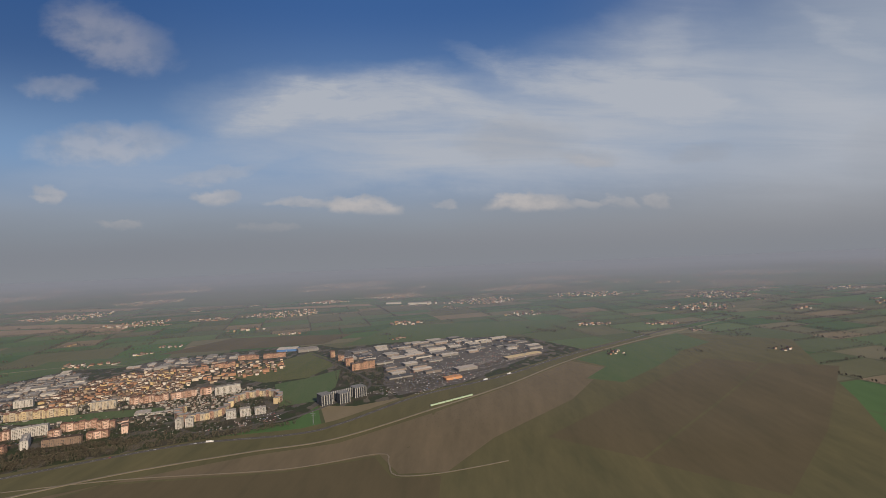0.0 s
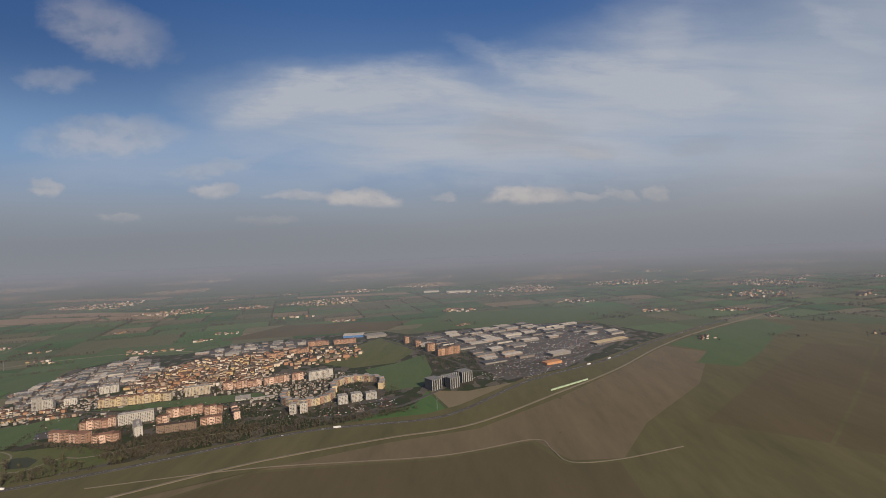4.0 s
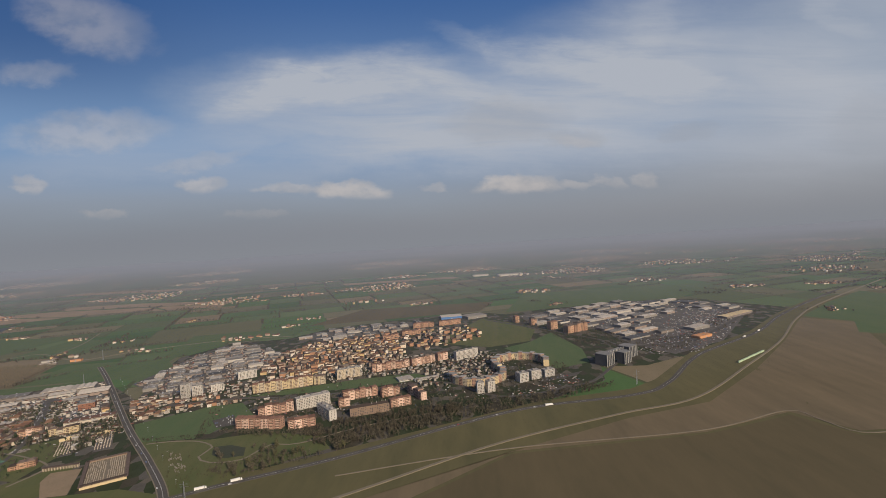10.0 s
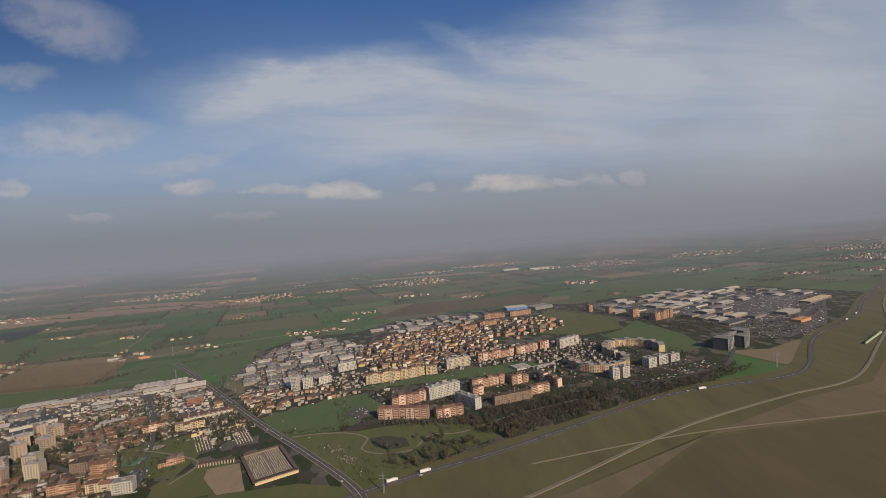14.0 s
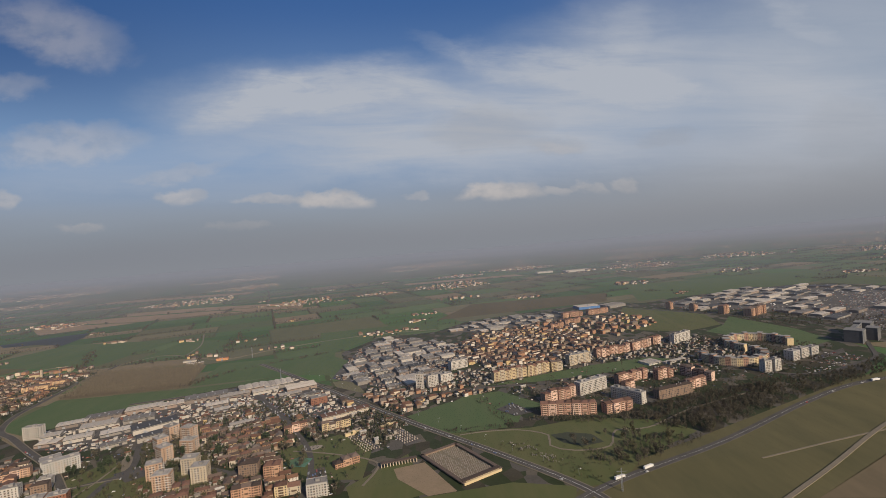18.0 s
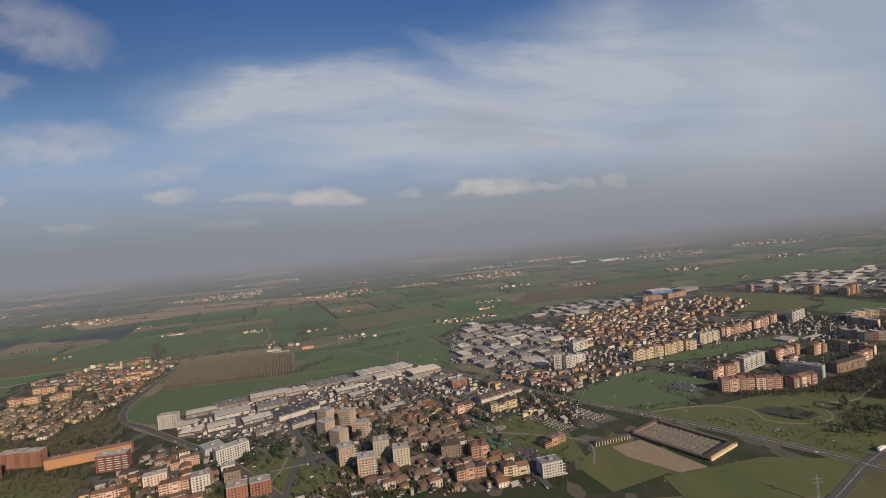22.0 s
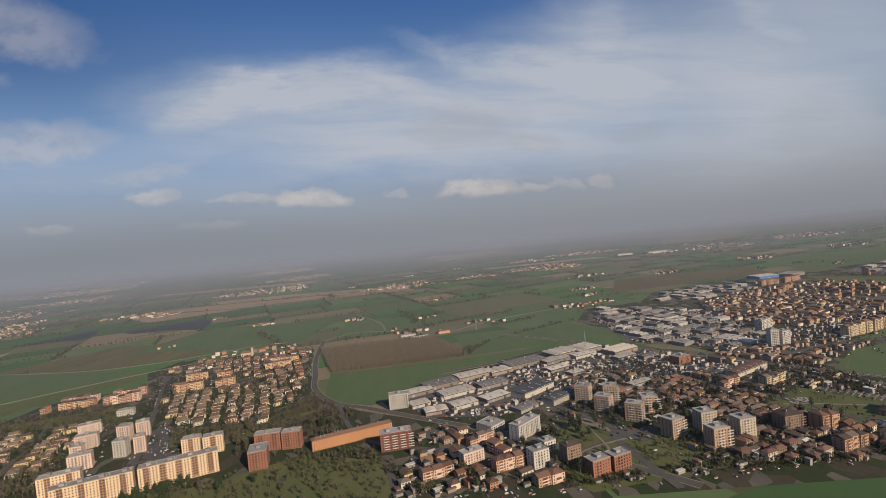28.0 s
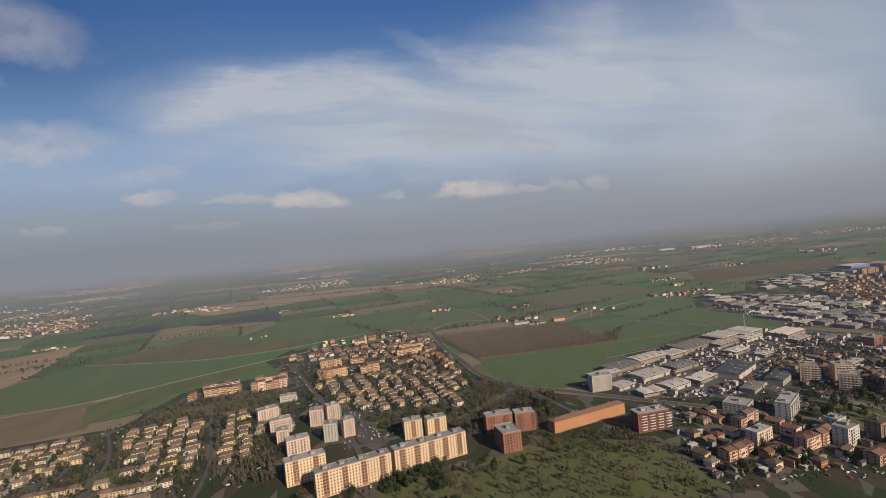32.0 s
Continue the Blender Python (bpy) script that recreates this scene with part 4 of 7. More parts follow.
LABELS = {
    "yellow": "long yellow rendered apartment block with rows of windows", "beige": "beige rendered apartment block with flat front", "terra": "terracotta apartment block with red tiled roof and balconies",
    "white": "white rendered apartment block with grey flat roof", "brown": "dark brown apartment block with tiled roof", "orange": "orange brick apartment block with tiled roof",
    "cream": "long cream slab of flats with brown balcony bays", "brick": "red brick apartment block with flat roof", "redwhite": "dark red apartment block with white balcony bands",
    "pink": "pale pink apartment block with balconies", "estate": "ochre apartment block with clay tiled roof", "tower": "tan brick apartment tower with white balcony edges",
    "office": "grey office block with banded windows", "grey": "grey rendered apartment block", "orangelong": "long low orange terrace with clay tiled roof",
}
BALCONY_OF = {"beige": "wall_white", "terra": "wall_terra", "brown": "wall_brown", "pink": "wall_white", "estate": "wall_cream", "tower": "wall_white", "white": "wall_white",
              "redwhite": "wall_white", "brick": "wall_brick", "grey": "wall_white", "office": "wall_white", "orange": "wall_orange"}
PITCHED = {"terra": "roof", "brown": "roof_brown", "orange": "roof", "estate": "roof", "orangelong": "roof", "yellow": "roof_brown"}


def apartment(x, y, l, d, floors, ang, style, near=False, group="", ends=True):
    rng = random.Random(int(x * 7 + y))
    root = thing("apartment_block", x, y, ang, LABELS[style], "apartment block", group)
    h = floors * STOREY + 0.9
    mb = Mesher()
    mb.box(-l / 2 - 0.1, l / 2 + 0.1, -d / 2 - 0.1, d / 2 + 0.1, -0.3, 0.7)
    mb.box(-l / 2, l / 2, -d / 2, d / 2, 0.7, h)
    wall = part("wall", mb, M["wall_" + style], root)
    bal = M[BALCONY_OF[style]] if style in BALCONY_OF else None
    F = faces_of(l, d)
    every = 3 if style in ("terra", "tower", "redwhite", "office", "pink", "grey") else 5
    facade(root, wall, l - 1.5, F[0][0], floors, 3.1, near, rng, bal, every)
    if ends:
        facade(root, wall, d - 3, F[1][0], floors, 4.6, False, rng, None)
        facade(root, wall, d - 3, F[2][0], floors, 4.6, False, rng, bal if style in ("tower", "office") else None, 2)
    if style == "cream":
        n = max(1, int(l / 15.5))
        for i in range(n):
            bb = Mesher()
            u = ((i + 0.5) / n - 0.5) * l
            w = 2.9
            bb.box(u - w, u + w, -d / 2 - 0.30, -d / 2 + 0.02, 0.8, h - 0.4)
            part("bay_panel", bb, M["wall_bay"], wall, "coloured bay panel")
            # dark flat boxes on the bay stand in for shade in its recesses
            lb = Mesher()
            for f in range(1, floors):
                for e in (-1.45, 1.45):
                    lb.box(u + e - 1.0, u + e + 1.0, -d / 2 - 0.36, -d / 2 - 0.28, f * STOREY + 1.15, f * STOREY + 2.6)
            part("loggia", lb, M["glass"], wall, "dark flat panels standing in for shade inside loggias")
    if style in PITCHED:
        pitched_roof(root, l, d, h, rng, M[PITCHED[style]])
    else:
        flat_roof(root, l, d, h, rng, M["flat"])
    take(x, y, l, d + 6, ang)
    return root


SECOND = {"terra": "pink", "estate": "orange", "peach": "pink", "orange": "peach", "yellow": "beige"}


def terrace(x, y, l, d, floors, ang, style, group=""):
    """A stepped block of flats: modules of uneven height and depth, each under its own roof."""
    rng = random.Random(int(x * 7 + y))
    root = thing("apartment_block", x, y, ang, {"terra": "stepped terracotta flats with tiled roofs and pale balconies", "estate": "stepped ochre flats with clay tiled roofs", "peach": "stepped peach flats with brown roofs and balconies", "orange": "stepped orange brick flats with tiled roofs", "yellow": "long yellow flats with brown roofs and loggias"}[style], "apartment block", group)
    n = max(2, round(l / 12.5))
    w = l / n
    win, bal, log = Mesher(), Mesher(), Mesher()
    roof_mt = M["roof" if rng.random() < 0.6 else "roof_brown"]
    for i in range(n):
        u, off, fl = (i + 0.5) * w - l / 2, rng.choice((-1.6, 0, 0, 1.4)), floors + rng.choice((-1, 0, 0, 0))
        h = fl * STOREY + 0.6
        y0 = -d / 2 + off
        wb = Mesher()
        wb.box(u - w / 2 + 0.01, u + w / 2 - 0.01, y0, d / 2 + off * 0.5, -0.3, h)
        wall = part("wall", wb, M["wall_" + (SECOND[style] if i % 3 == 1 else style)], root)
        rb = Mesher()
        rb.hip(w - 0.9, d - off * 0.5, h, d * rng.uniform(0.14, 0.22), 0.4, rng.random() < 0.5, u, off * 0.75)
        rb.box(u + w * 0.2, u + w * 0.2 + 0.9, off, off + 0.9, h + 0.5, h + d * 0.2 + 1.2)
        part("roof", rb, roof_mt, root, "tiled pitched roof")
        for f in range(fl):
            z = f * STOREY
            for q in (-0.36, 0.36):
                win.box(u + q * w - 0.65, u + q * w + 0.65, y0 - 0.1, y0 + 0.05, z + 0.9, z + 2.4)
            if i % 2 == 0 or f % 2:
                log.box(u - w * 0.2, u + w * 0.2, y0 - 0.08, y0 + 0.05, z + 0.4, z + 2.6)
                if f:
                    bal.box(u - w * 0.24, u + w * 0.24, y0 - 1.4, y0, z, z + 0.2)
                    bal.box(u - w * 0.24, u + w * 0.24, y0 - 1.4, y0 - 1.3, z + 0.2, z + 1.1)
        for side in (-1, 1):
            if (i == 0 and side < 0) or (i == n - 1 and side > 0):
                for f in range(fl):
                    for v in (-0.22, 0.22):
                        win.box(u + side * w / 2 - 0.08, u + side * w / 2 + 0.08, v * d - 0.6, v * d + 0.6, f * STOREY + 0.9, f * STOREY + 2.3)
    for nm, mb, mt in (("windows", win, M["glass"]), ("loggias", log, M["shutter"]), ("balconies", bal, M["wall_" + SECOND[style]] if style != "estate" else M["wall_cream"])):
        if mb.v:
            part(nm, mb, mt, root)["kind"] = "stuff"
    take(x, y, l, d + 6, ang)


# rows of flats at the town's near edge
G1 = "rows of flats"
for a in ((-1139, 1198, 87, 14, 7, 18, "yellow"), (-1080, 1220, 45, 14, 7, 30, "yellow"), (-1044, 1229, 25, 16, 6, 15, "yellow"), (-986, 1268, 57, 14, 7, 24, "beige"),
          (-1082, 982, 86, 14, 6, -8, "terra"), (-1080, 1052, 65, 14, 6, 24, "terra"), (-1006, 978, 47, 14, 5, 20, "terra"), (-1016, 1080, 66, 14, 7, 30, "white"),
          (-972, 1020, 56, 14, 6, -52, "white"), (-952, 1072, 22, 12, 5, 21, "terra"), (-930, 1118, 72, 12, 6, 26, "terra"), (-894, 1026, 72, 13, 5, 20, "brown"),
          (-868, 1122, 38, 12, 6, 25, "terra"), (-840, 1060, 41, 12, 5, 23, "terra"), (-812, 1108, 60, 12, 6, -56, "terra"), (-894, 1320, 94, 13, 6, 21, "terra"),
          (-817, 1355, 65, 13, 6, 30, "terra"), (-770, 1384, 30, 13, 6, 35, "terra"), (-706, 1388, 67, 12, 7, 33, "white"), (-683, 1110, 14, 14, 7, 10, "white"), (-662, 1116, 16, 14, 7, 20, "white")):
    (terrace if a[6] in ("terra", "yellow") else apartment)(*a, group=G1)
for a in ((-590, 1172, 22, 18, 6, 26, "grey"), (-562, 1186, 24, 16, 6, 26, "white"), (-530, 1200, 26, 14, 5, 26, "grey")):
    apartment(*a, group="flats by the ring")
for a in ((-366, 1637, 79, 22, 8, 30, "orange"), (-425, 1690, 27, 18, 8, 31, "orange"), (-475, 1772, 20, 18, 7, 19, "orange"), (-523, 1834, 17, 18, 7, 27, "orange"),
          (-848, 1838, 74, 14, 5, 15, "orange"), (-756, 1860, 82, 14, 5, 21, "orange"), (-881, 1718, 69, 14, 5, 34, "orange"), (-942, 1663, 55, 14, 5, 34, "orange"),
          (-1325, 1173, 14, 14, 10, -6, "white"), (-1301, 1180, 21, 14, 8, 19, "white"), (-1246, 1307, 43, 14, 6, 30, "white"), (-1275, 1215, 26, 13, 5, 24, "white")):
    (terrace if a[6] == "orange" else apartment)(*a, group="outer blocks of flats")
# towers by the square
for x, y, ang, fl in ((-1727, 1012, -34, 7), (-1716, 962, -40, 7), (-1690, 925, -36, 7), (-1692, 1000, -19, 7), (-1663, 945, -10, 7), (-1671, 868, 24, 7), (-1640, 833, 8, 7), (-1627, 878, 6, 7), (-1600, 850, 8, 7)):
    apartment(x, y, 20, 17, fl, ang, "tower" if y > 860 and x < -1650 or x < -1635 else "beige", group="apartment towers by the square")
# west end
G2 = "estate blocks of the west end"
for a in ((-1995, 1063, 29, 14, 7, 4, "white"), (-1992, 919, 38, 15, 7, 7, "redwhite"), (-2051, 958, 104, 13, 4, 20, "orangelong"),
          (-2156, 912, 21, 26, 7, 12, "brick"), (-2159, 960, 32, 14, 7, 6, "brick"), (-2128, 958, 24, 14, 7, 2, "brick"),
          (-2373, 893, 41, 13, 8, 22, "cream"), (-2320, 868, 76, 13, 8, 22, "cream"), (-2243, 900, 82, 13, 8, 22, "cream"), (-2262, 972, 22, 13, 7, 12, "cream"), (-2234, 972, 24, 13, 7, 16, "cream"),
          (-2393, 1050, 17, 14, 7, 6, "pink"), (-2374, 1062, 17, 14, 7, 24, "pink"), (-2364, 992, 16, 14, 7, 6, "white"), (-2344, 1000, 14, 14, 7, 24, "pink"),
          (-2398, 963, 26, 14, 6, 22, "pink"), (-2424, 996, 14, 14, 6, 12, "pink"), (-2438, 1036, 27, 14, 6, 22, "pink"), (-2473, 1095, 29, 14, 5, 30, "pink"), (-2463, 1171, 25, 12, 3, 12, "white")):
    apartment(*a, near=a[0] < -2030 and a[6] in ("cream", "brick", "pink"), group=G2)
for a in ((-2596, 1251, 58, 13, 4, 8, "estate"), (-2610, 1280, 60, 13, 4, 12, "terra"), (-2517, 1253, 59, 13, 5, 10, "terra"), (-2524, 1292, 55, 13, 5, 16, "terra"), (-2641, 1232, 10, 14, 4, 0, "estate"),
          (-2412, 1285, 53, 14, 5, 15, "estate"), (-2429, 1362, 41, 14, 5, 18, "estate"), (-2345, 1296, 35, 14, 5, 10, "estate"), (-2378, 1377, 28, 14, 4, 8, "estate"), (-2274, 1404, 54, 13, 4, 18, "estate"), (-2271, 1454, 55, 13, 4, 18, "estate")):
    terrace(*a, group="ochre estate blocks")
# mixed flats in front of the sheds
for a in ((-1905, 862, 26, 12, 4, 24, "pink"), (-1872, 872, 30, 12, 4, -60, "peach"), (-1890, 905, 34, 12, 4, 24, "peach"), (-1868, 838, 34, 13, 4, 20, "peach"), (-1945, 838, 36, 13, 3, 22, "peach"),
          (-1836, 835, 20, 14, 6, 22, "white"), (-1818, 868, 16, 13, 4, 22, "white"), (-1800, 838, 18, 14, 6, 20, "brown"), (-1782, 806, 22, 14, 5, 20, "brick"), (-1758, 812, 22, 14, 5, 20, "brick"), (-1835, 800, 30, 13, 3, 20, "peach"),
          (-1470, 800, 30, 13, 4, 12, "yellow"), (-1432, 790, 24, 16, 5, 12, "white"), (-1520, 800, 34, 13, 4, 14, "orange"), (-1505, 850, 22, 18, 5, 10, "orange"), (-1540, 860, 24, 18, 5, 8, "brown"), (-1455, 1000, 46, 12, 4, 24, "yellow"), (-1520, 1000, 36, 12, 4, 24, "peach")):
    (terrace if a[6] in ("peach", "orange", "yellow") else apartment)(*a, group="flats in the old town")
apartment(-1833, 915, 43, 15, 6, 41, "office")
apartment(-1872, 944, 26, 26, 3, 41, "office")


def ring_block(x, y, r, d, floors, a0, a1, label):
    """A curved block of flats round a yard."""
    rng = random.Random(int(x))
    root = thing("curved_apartment_block", x, y, 0, label, "apartment block", "curved blocks")
    n = max(6, int((a1 - a0) / 9))
    h = floors * STOREY + 0.8
    for i in range(n):
        a = radians(a0 + (i + 0.5) * (a1 - a0) / n)
        w_out = 2 * (r + d / 2) * math.tan(radians((a1 - a0) / n / 2)) * 1.0
        seg = pose(r * math.cos(a), r * math.sin(a), 0, 0, 0, math.degrees(a) + 90)
        mb = Mesher()
        mb.box(-w_out / 2, w_out / 2, -d / 2, d / 2, -0.2, h)
        up = i % 3 == 1
        if up:
            mb.box(-w_out / 2.6, w_out / 2.6, -d / 2.5, d / 2.5, h, h + 2.6)
        wall = part("wall", mb, M["wall_" + ("yellow", "terra", "beige")[i % 3]], root, m=seg)
        rb = Mesher()
        rb.box(-w_out / 2 - 0.2, w_out / 2 + 0.2, -d / 2 - 0.4, d / 2 + 0.4, h + (2.6 if up else 0), h + (3.0 if up else 0.4))
        part("roof", rb, M["flat"], root, m=seg)
        for turn, off in ((0, -d / 2), (180, d / 2)):
            wb = Mesher()
            for f in range(floors):
                for u in (-0.3, 0.0, 0.3):
                    wb.box(u * w_out - 0.8, u * w_out + 0.8, -0.1, 0.05, f * STOREY + 0.9, f * STOREY + 2.4)
            part("windows", wb, M["glass"], wall, m=pose(0, off, 0, 0, 0, turn))["kind"] = "stuff"
    for i in range(n):
        a = radians(a0 + (i + 0.5) * (a1 - a0) / n)
        take(x + r * math.cos(a), y + r * math.sin(a), d, d, 0)


ring_block(-684, 1214, 58, 13, 5, 165, 385, "curved ochre and brick block of flats round a yard")
ring_block(-580, 1290, 62, 13, 5, -15, 215, "curved yellow block of flats round a yard")


def concrete_block():
    root = thing("concrete_block", -350, 1296, 40, "dark unfinished concrete building with tall vertical fins", "building")
    for (u0, u1, v0, v1) in ((-62, -34, -16, 16), (-20, 8, -34, -14), (34, 66, -14, 16), (-34, 34, 2, 14)):
        mb = Mesher()
        mb.box(u0, u1, v0, v1, 0, 26 if v0 != 2 else 22)
        wall = part("wall", mb, M["flat_dark"], root)
        n = int((u1 - u0) / 6)
        for i in range(n + 1):
            fb = Mesher()
            u = u0 + (u1 - u0) * i / n
            fb.box(u - 0.6, u + 0.6, v0 - 1.2, v0, 0, 27)
            part("fin", fb, M["wall_office"], wall)
        for i in range(n):
            gb = Mesher()
            u = u0 + (u1 - u0) * (i + 0.5) / n
            gb.box(u - 1.4, u + 1.4, v0 - 0.15, v0 + 0.05, 2, 24)
            part("window", gb, M["glass"], wall)
        rb = Mesher()
        rb.box(u0 - 0.5, u1 + 0.5, v0 - 1.2, v1 + 0.5, 26.2 if v0 != 2 else 22.2, 27.2 if v0 != 2 else 23.2)
        part("roof", rb, M["concrete"], root)
    take(-350, 1296, 130, 60, 40)


concrete_block()


def shed(x, y, l, d, h, ang, roof_mt, kind, label, wall_mt=None, group="industrial sheds"):
    rng = random.Random(int(x * 3 + y * 5))
    root = thing("industrial_shed", x, y, ang, label, "industrial shed", group)
    mb = Mesher()
    mb.box(-l / 2, l / 2, -d / 2, d / 2, -0.2, h)
    wall = part("wall", mb, wall_mt or M["wall_shed"], root)
    if kind == "vault":
        n = max(2, int(l / 12))
        for i in range(n):
            rb = Mesher()
            a, b = -l / 2 + i * l / n, -l / 2 + (i + 1) * l / n - 0.5
            pts = [(a + (b - a) * k / 6, h + 0.1 + 1.6 * math.sin(math.pi * k / 6)) for k in range(7)]
            rb.add([(u, -d / 2 - 0.3, z) for u, z in pts] + [(u, d / 2 + 0.3, z) for u, z in pts],
                   [(k, k + 1, k + 8, k + 7) for k in range(6)] + [tuple(range(6, -1, -1)), tuple(range(7, 14))])
            part("roof_vault", rb, roof_mt, root)
    elif kind == "saw":
        n = max(2, int(d / 11))
        for i in range(n):
            rb = Mesher()
            a, b = -d / 2 + i * d / n, -d / 2 + (i + 1) * d / n - 0.3
            rb.add([(-l / 2 - 0.3, a, h), (l / 2 + 0.3, a, h), (l / 2 + 0.3, b, h), (-l / 2 - 0.3, b, h), (-l / 2 - 0.3, b - 1.0, h + 2.4), (l / 2 + 0.3, b - 1.0, h + 2.4)],
                   [(0, 1, 5, 4), (3, 4, 5, 2), (0, 4, 3), (1, 2, 5), (0, 3, 2, 1)])
            part("roof_bay", rb, roof_mt, root)
    else:
        rb = Mesher()
        rb.hip(l, d, h, 1.3 if kind == "low" else 0.5, 0.4, True)
        roof = part("roof", rb, roof_mt, root)
        n = 1 if y > 1400 else max(2, int(l / 15))
        for i in range(n):
            sb = Mesher()
            u = ((i + 0.5) / n - 0.5) * l
            sb.box(u - 0.9, u + 0.9, -d * 0.36, -d * 0.06, h + 0.5, h + (1.75 if kind == "low" else 1.05))
            part("rooflight", sb, M["sky_light"], roof)
        for k in range(1):
            vb = Mesher()
            u, v = rng.uniform(-l * 0.4, l * 0.4), rng.uniform(0.05, 0.35) * d
            vb.box(u - 1.3, u + 1.3, v - 1.0, v + 1.0, h + 0.3, h + 2.6)
            part("roof_unit", vb, M["metal"], roof)
    nb = 1 if y > 1400 else 2
    for i in range(nb):
        db = Mesher()
        u = ((i + 0.5) / nb - 0.5) * l
        db.box(u - 2.2, u + 2.2, -d / 2 - 0.12, -d / 2 + 0.05, 0, min(4.2, h - 1))
        part("door", db, M["flat_dark"] if i % 2 else M["metal"], wall)
    if y < 1400:
        wb = Mesher()
        wb.box(-l / 2 + 1, l / 2 - 1, -d / 2 - 0.1, -d / 2 + 0.05, h - 1.6, h - 0.7)
        part("window_band", wb, M["glass"], wall)
    take(x, y, l, d, ang)


SHED_ROOFS = (("flat_grey", "low", "grey sheet-roofed industrial shed with rooflights"), ("flat_pale", "low", "long pale-roofed industrial shed with rooflights"), ("flat_grey", "saw", "grey workshop under a saw-tooth roof"),
              ("flat_pale", "vault", "pale factory hall under vaulted roofs"), ("flat_dark", "flat", "dark warehouse with a flat felt roof"), ("flat_grey", "flat", "grey warehouse with a flat roof"), ("flat_pale", "flat", "cream warehouse with a flat roof"))
shed(-753, 1994, 79, 55, 9, 8, M["flat_pale"], "low", "long hall with blue cladding and pale roof", M["blue"])
shed(-665, 1975, 80, 50, 9, 28, M["flat_grey"], "saw", "grey hall under a saw-tooth roof")
shed(-59, 1480, 54, 25, 7, 30, M["wall_orangelong"], "flat", "yellow-orange store with a flat roof", M["wall_orangelong"])
shed(182, 1750, 150, 30, 7, 32, M["wall_yellow"], "flat", "long store with an ochre roof")
shed(-20, 1590, 70, 36, 8, 30, M["flat_pale"], "flat", "cream flat-roofed store beside a car park")
shed(-849, 1226, 34, 30, 4.5, 24, M["flat_pale"], "flat", "low white square school hall", M["wall_white"])
shed(-800, 1222, 56, 11, 4, 24, M["flat_pale"], "flat", "low white school wing", M["wall_white"])
CAR_PARK = [(-30, 1500), (60, 1560), (250, 1810), (130, 1880), (-40, 1700), (-120, 1560)]
FRONT_YARD = [(-300, 1330), (-140, 1330), (10, 1490), (-120, 1560), (-200, 1500)]
# halls along the field street
for a in ((-1968, 1118, 48, 26, 7, 24, 1, "low"), (-1930, 1148, 60, 30, 8, 22, 5, "flat"), (-1872, 1178, 62, 30, 8, 22, 1, "low"), (-1906, 1098, 56, 30, 7, 24, 6, "flat"), (-1846, 1120, 50, 26, 7, 24, 0, "low"),
          (-1822, 1188, 44, 26, 7, 24, 3, "vault"), (-1790, 1072, 70, 34, 9, 38, 4, "flat"), (-1758, 1024, 60, 22, 9, 38, 4, "low"), (-1850, 1058, 44, 24, 6, 30, 6, "flat"), (-1900, 1040, 40, 24, 7, 24, 1, "low"),
          (-1965, 1062, 30, 22, 6, 24, 1, "flat"), (-1940, 1025, 34, 20, 6, 10, 6, "vault"), (-1815, 1000, 36, 18, 6, 36, 5, "flat"), (-1770, 1222, 80, 34, 9, 24, 5, "flat"),
          (-1690, 1262, 56, 40, 9, 26, 3, "vault"), (-1640, 1276, 60, 44, 9, 26, 1, "vault"), (-1712, 1222, 56, 26, 7, 26, 6, "flat"), (-1654, 1238, 52, 24, 7, 26, 1, "low"), (-1580, 1240, 60, 34, 8, 26, 1, "saw"), (-1590, 1198, 44, 18, 6, 26, 6, "flat"),
          (-1724, 1168, 40, 22, 6, 26, 6, "low"), (-1548, 1190, 40, 16, 5, 26, 0, "low"), (-1628, 1052, 40, 14, 5, 26, 6, "flat"), (-1700, 1136, 26, 18, 5, 26, 1, "flat")):
    shed(*a[:6], M[SHED_ROOFS[a[6]][0]], a[7], SHED_ROOFS[a[6]][2])
shed(-1452, 1060, 84, 20, 7, 28, M["roof"], "low", "long hall with a red-brown roof beside the main road", M["wall_oldbrown"])
apartment(-1517, 1136, 30, 18, 4, 26, "brick", group="flats in the old town")
terrace(-1412, 864, 34, 14, 3, 30, "orange", group="flats in the old town")
CAR_LOT = [(-1688, 1126), (-1690, 1192), (-1562, 1172), (-1500, 1080), (-1600, 1066)]
rng = random.Random(3)


def shed_field(poly, du, dv, ang, keep=1.0, kinds=(0, 0, 0, 1, 2, 3, 5, 6, 4), leave=()):
    for x, y, i, j in spots(poly, du, dv, ang, 0.20, rng, r=9):
        if rng.random() > keep or any(inside(p, x, y) for p in leave):
            continue
        k = rng.choice(kinds)
        nm, kind, lab = SHED_ROOFS[k]
        shed(x, y, du * rng.uniform(0.42, 0.95), dv * rng.uniform(0.4, 0.86), rng.uniform(4, 8), ang + rng.choice((0, 0, 0, 90)) * (abs(du - dv) < 12), M[nm], kind, lab)


shed_field([(-1525, 1300), (-1515, 1561), (-1436, 1705), (-1240, 1550), (-1240, 1400), (-1325, 1320), (-1290, 1240), (-1380, 1190)], 47, 36, 24)
shed_field([(-1262, 1745), (-1172, 1865), (-897, 1946), (-830, 1900), (-990, 1767), (-1162, 1695)], 48, 38, 20)
shed_field([(-500, 1957), (-81, 2166), (191, 2090), (280, 1850), (-27, 1440), (-200, 1330), (-262, 1440), (-300, 1690), (-480, 1800)], 84, 44, 30, 0.72, (1, 1, 3, 6, 5, 0, 0, 4), [CAR_PARK, FRONT_YARD])

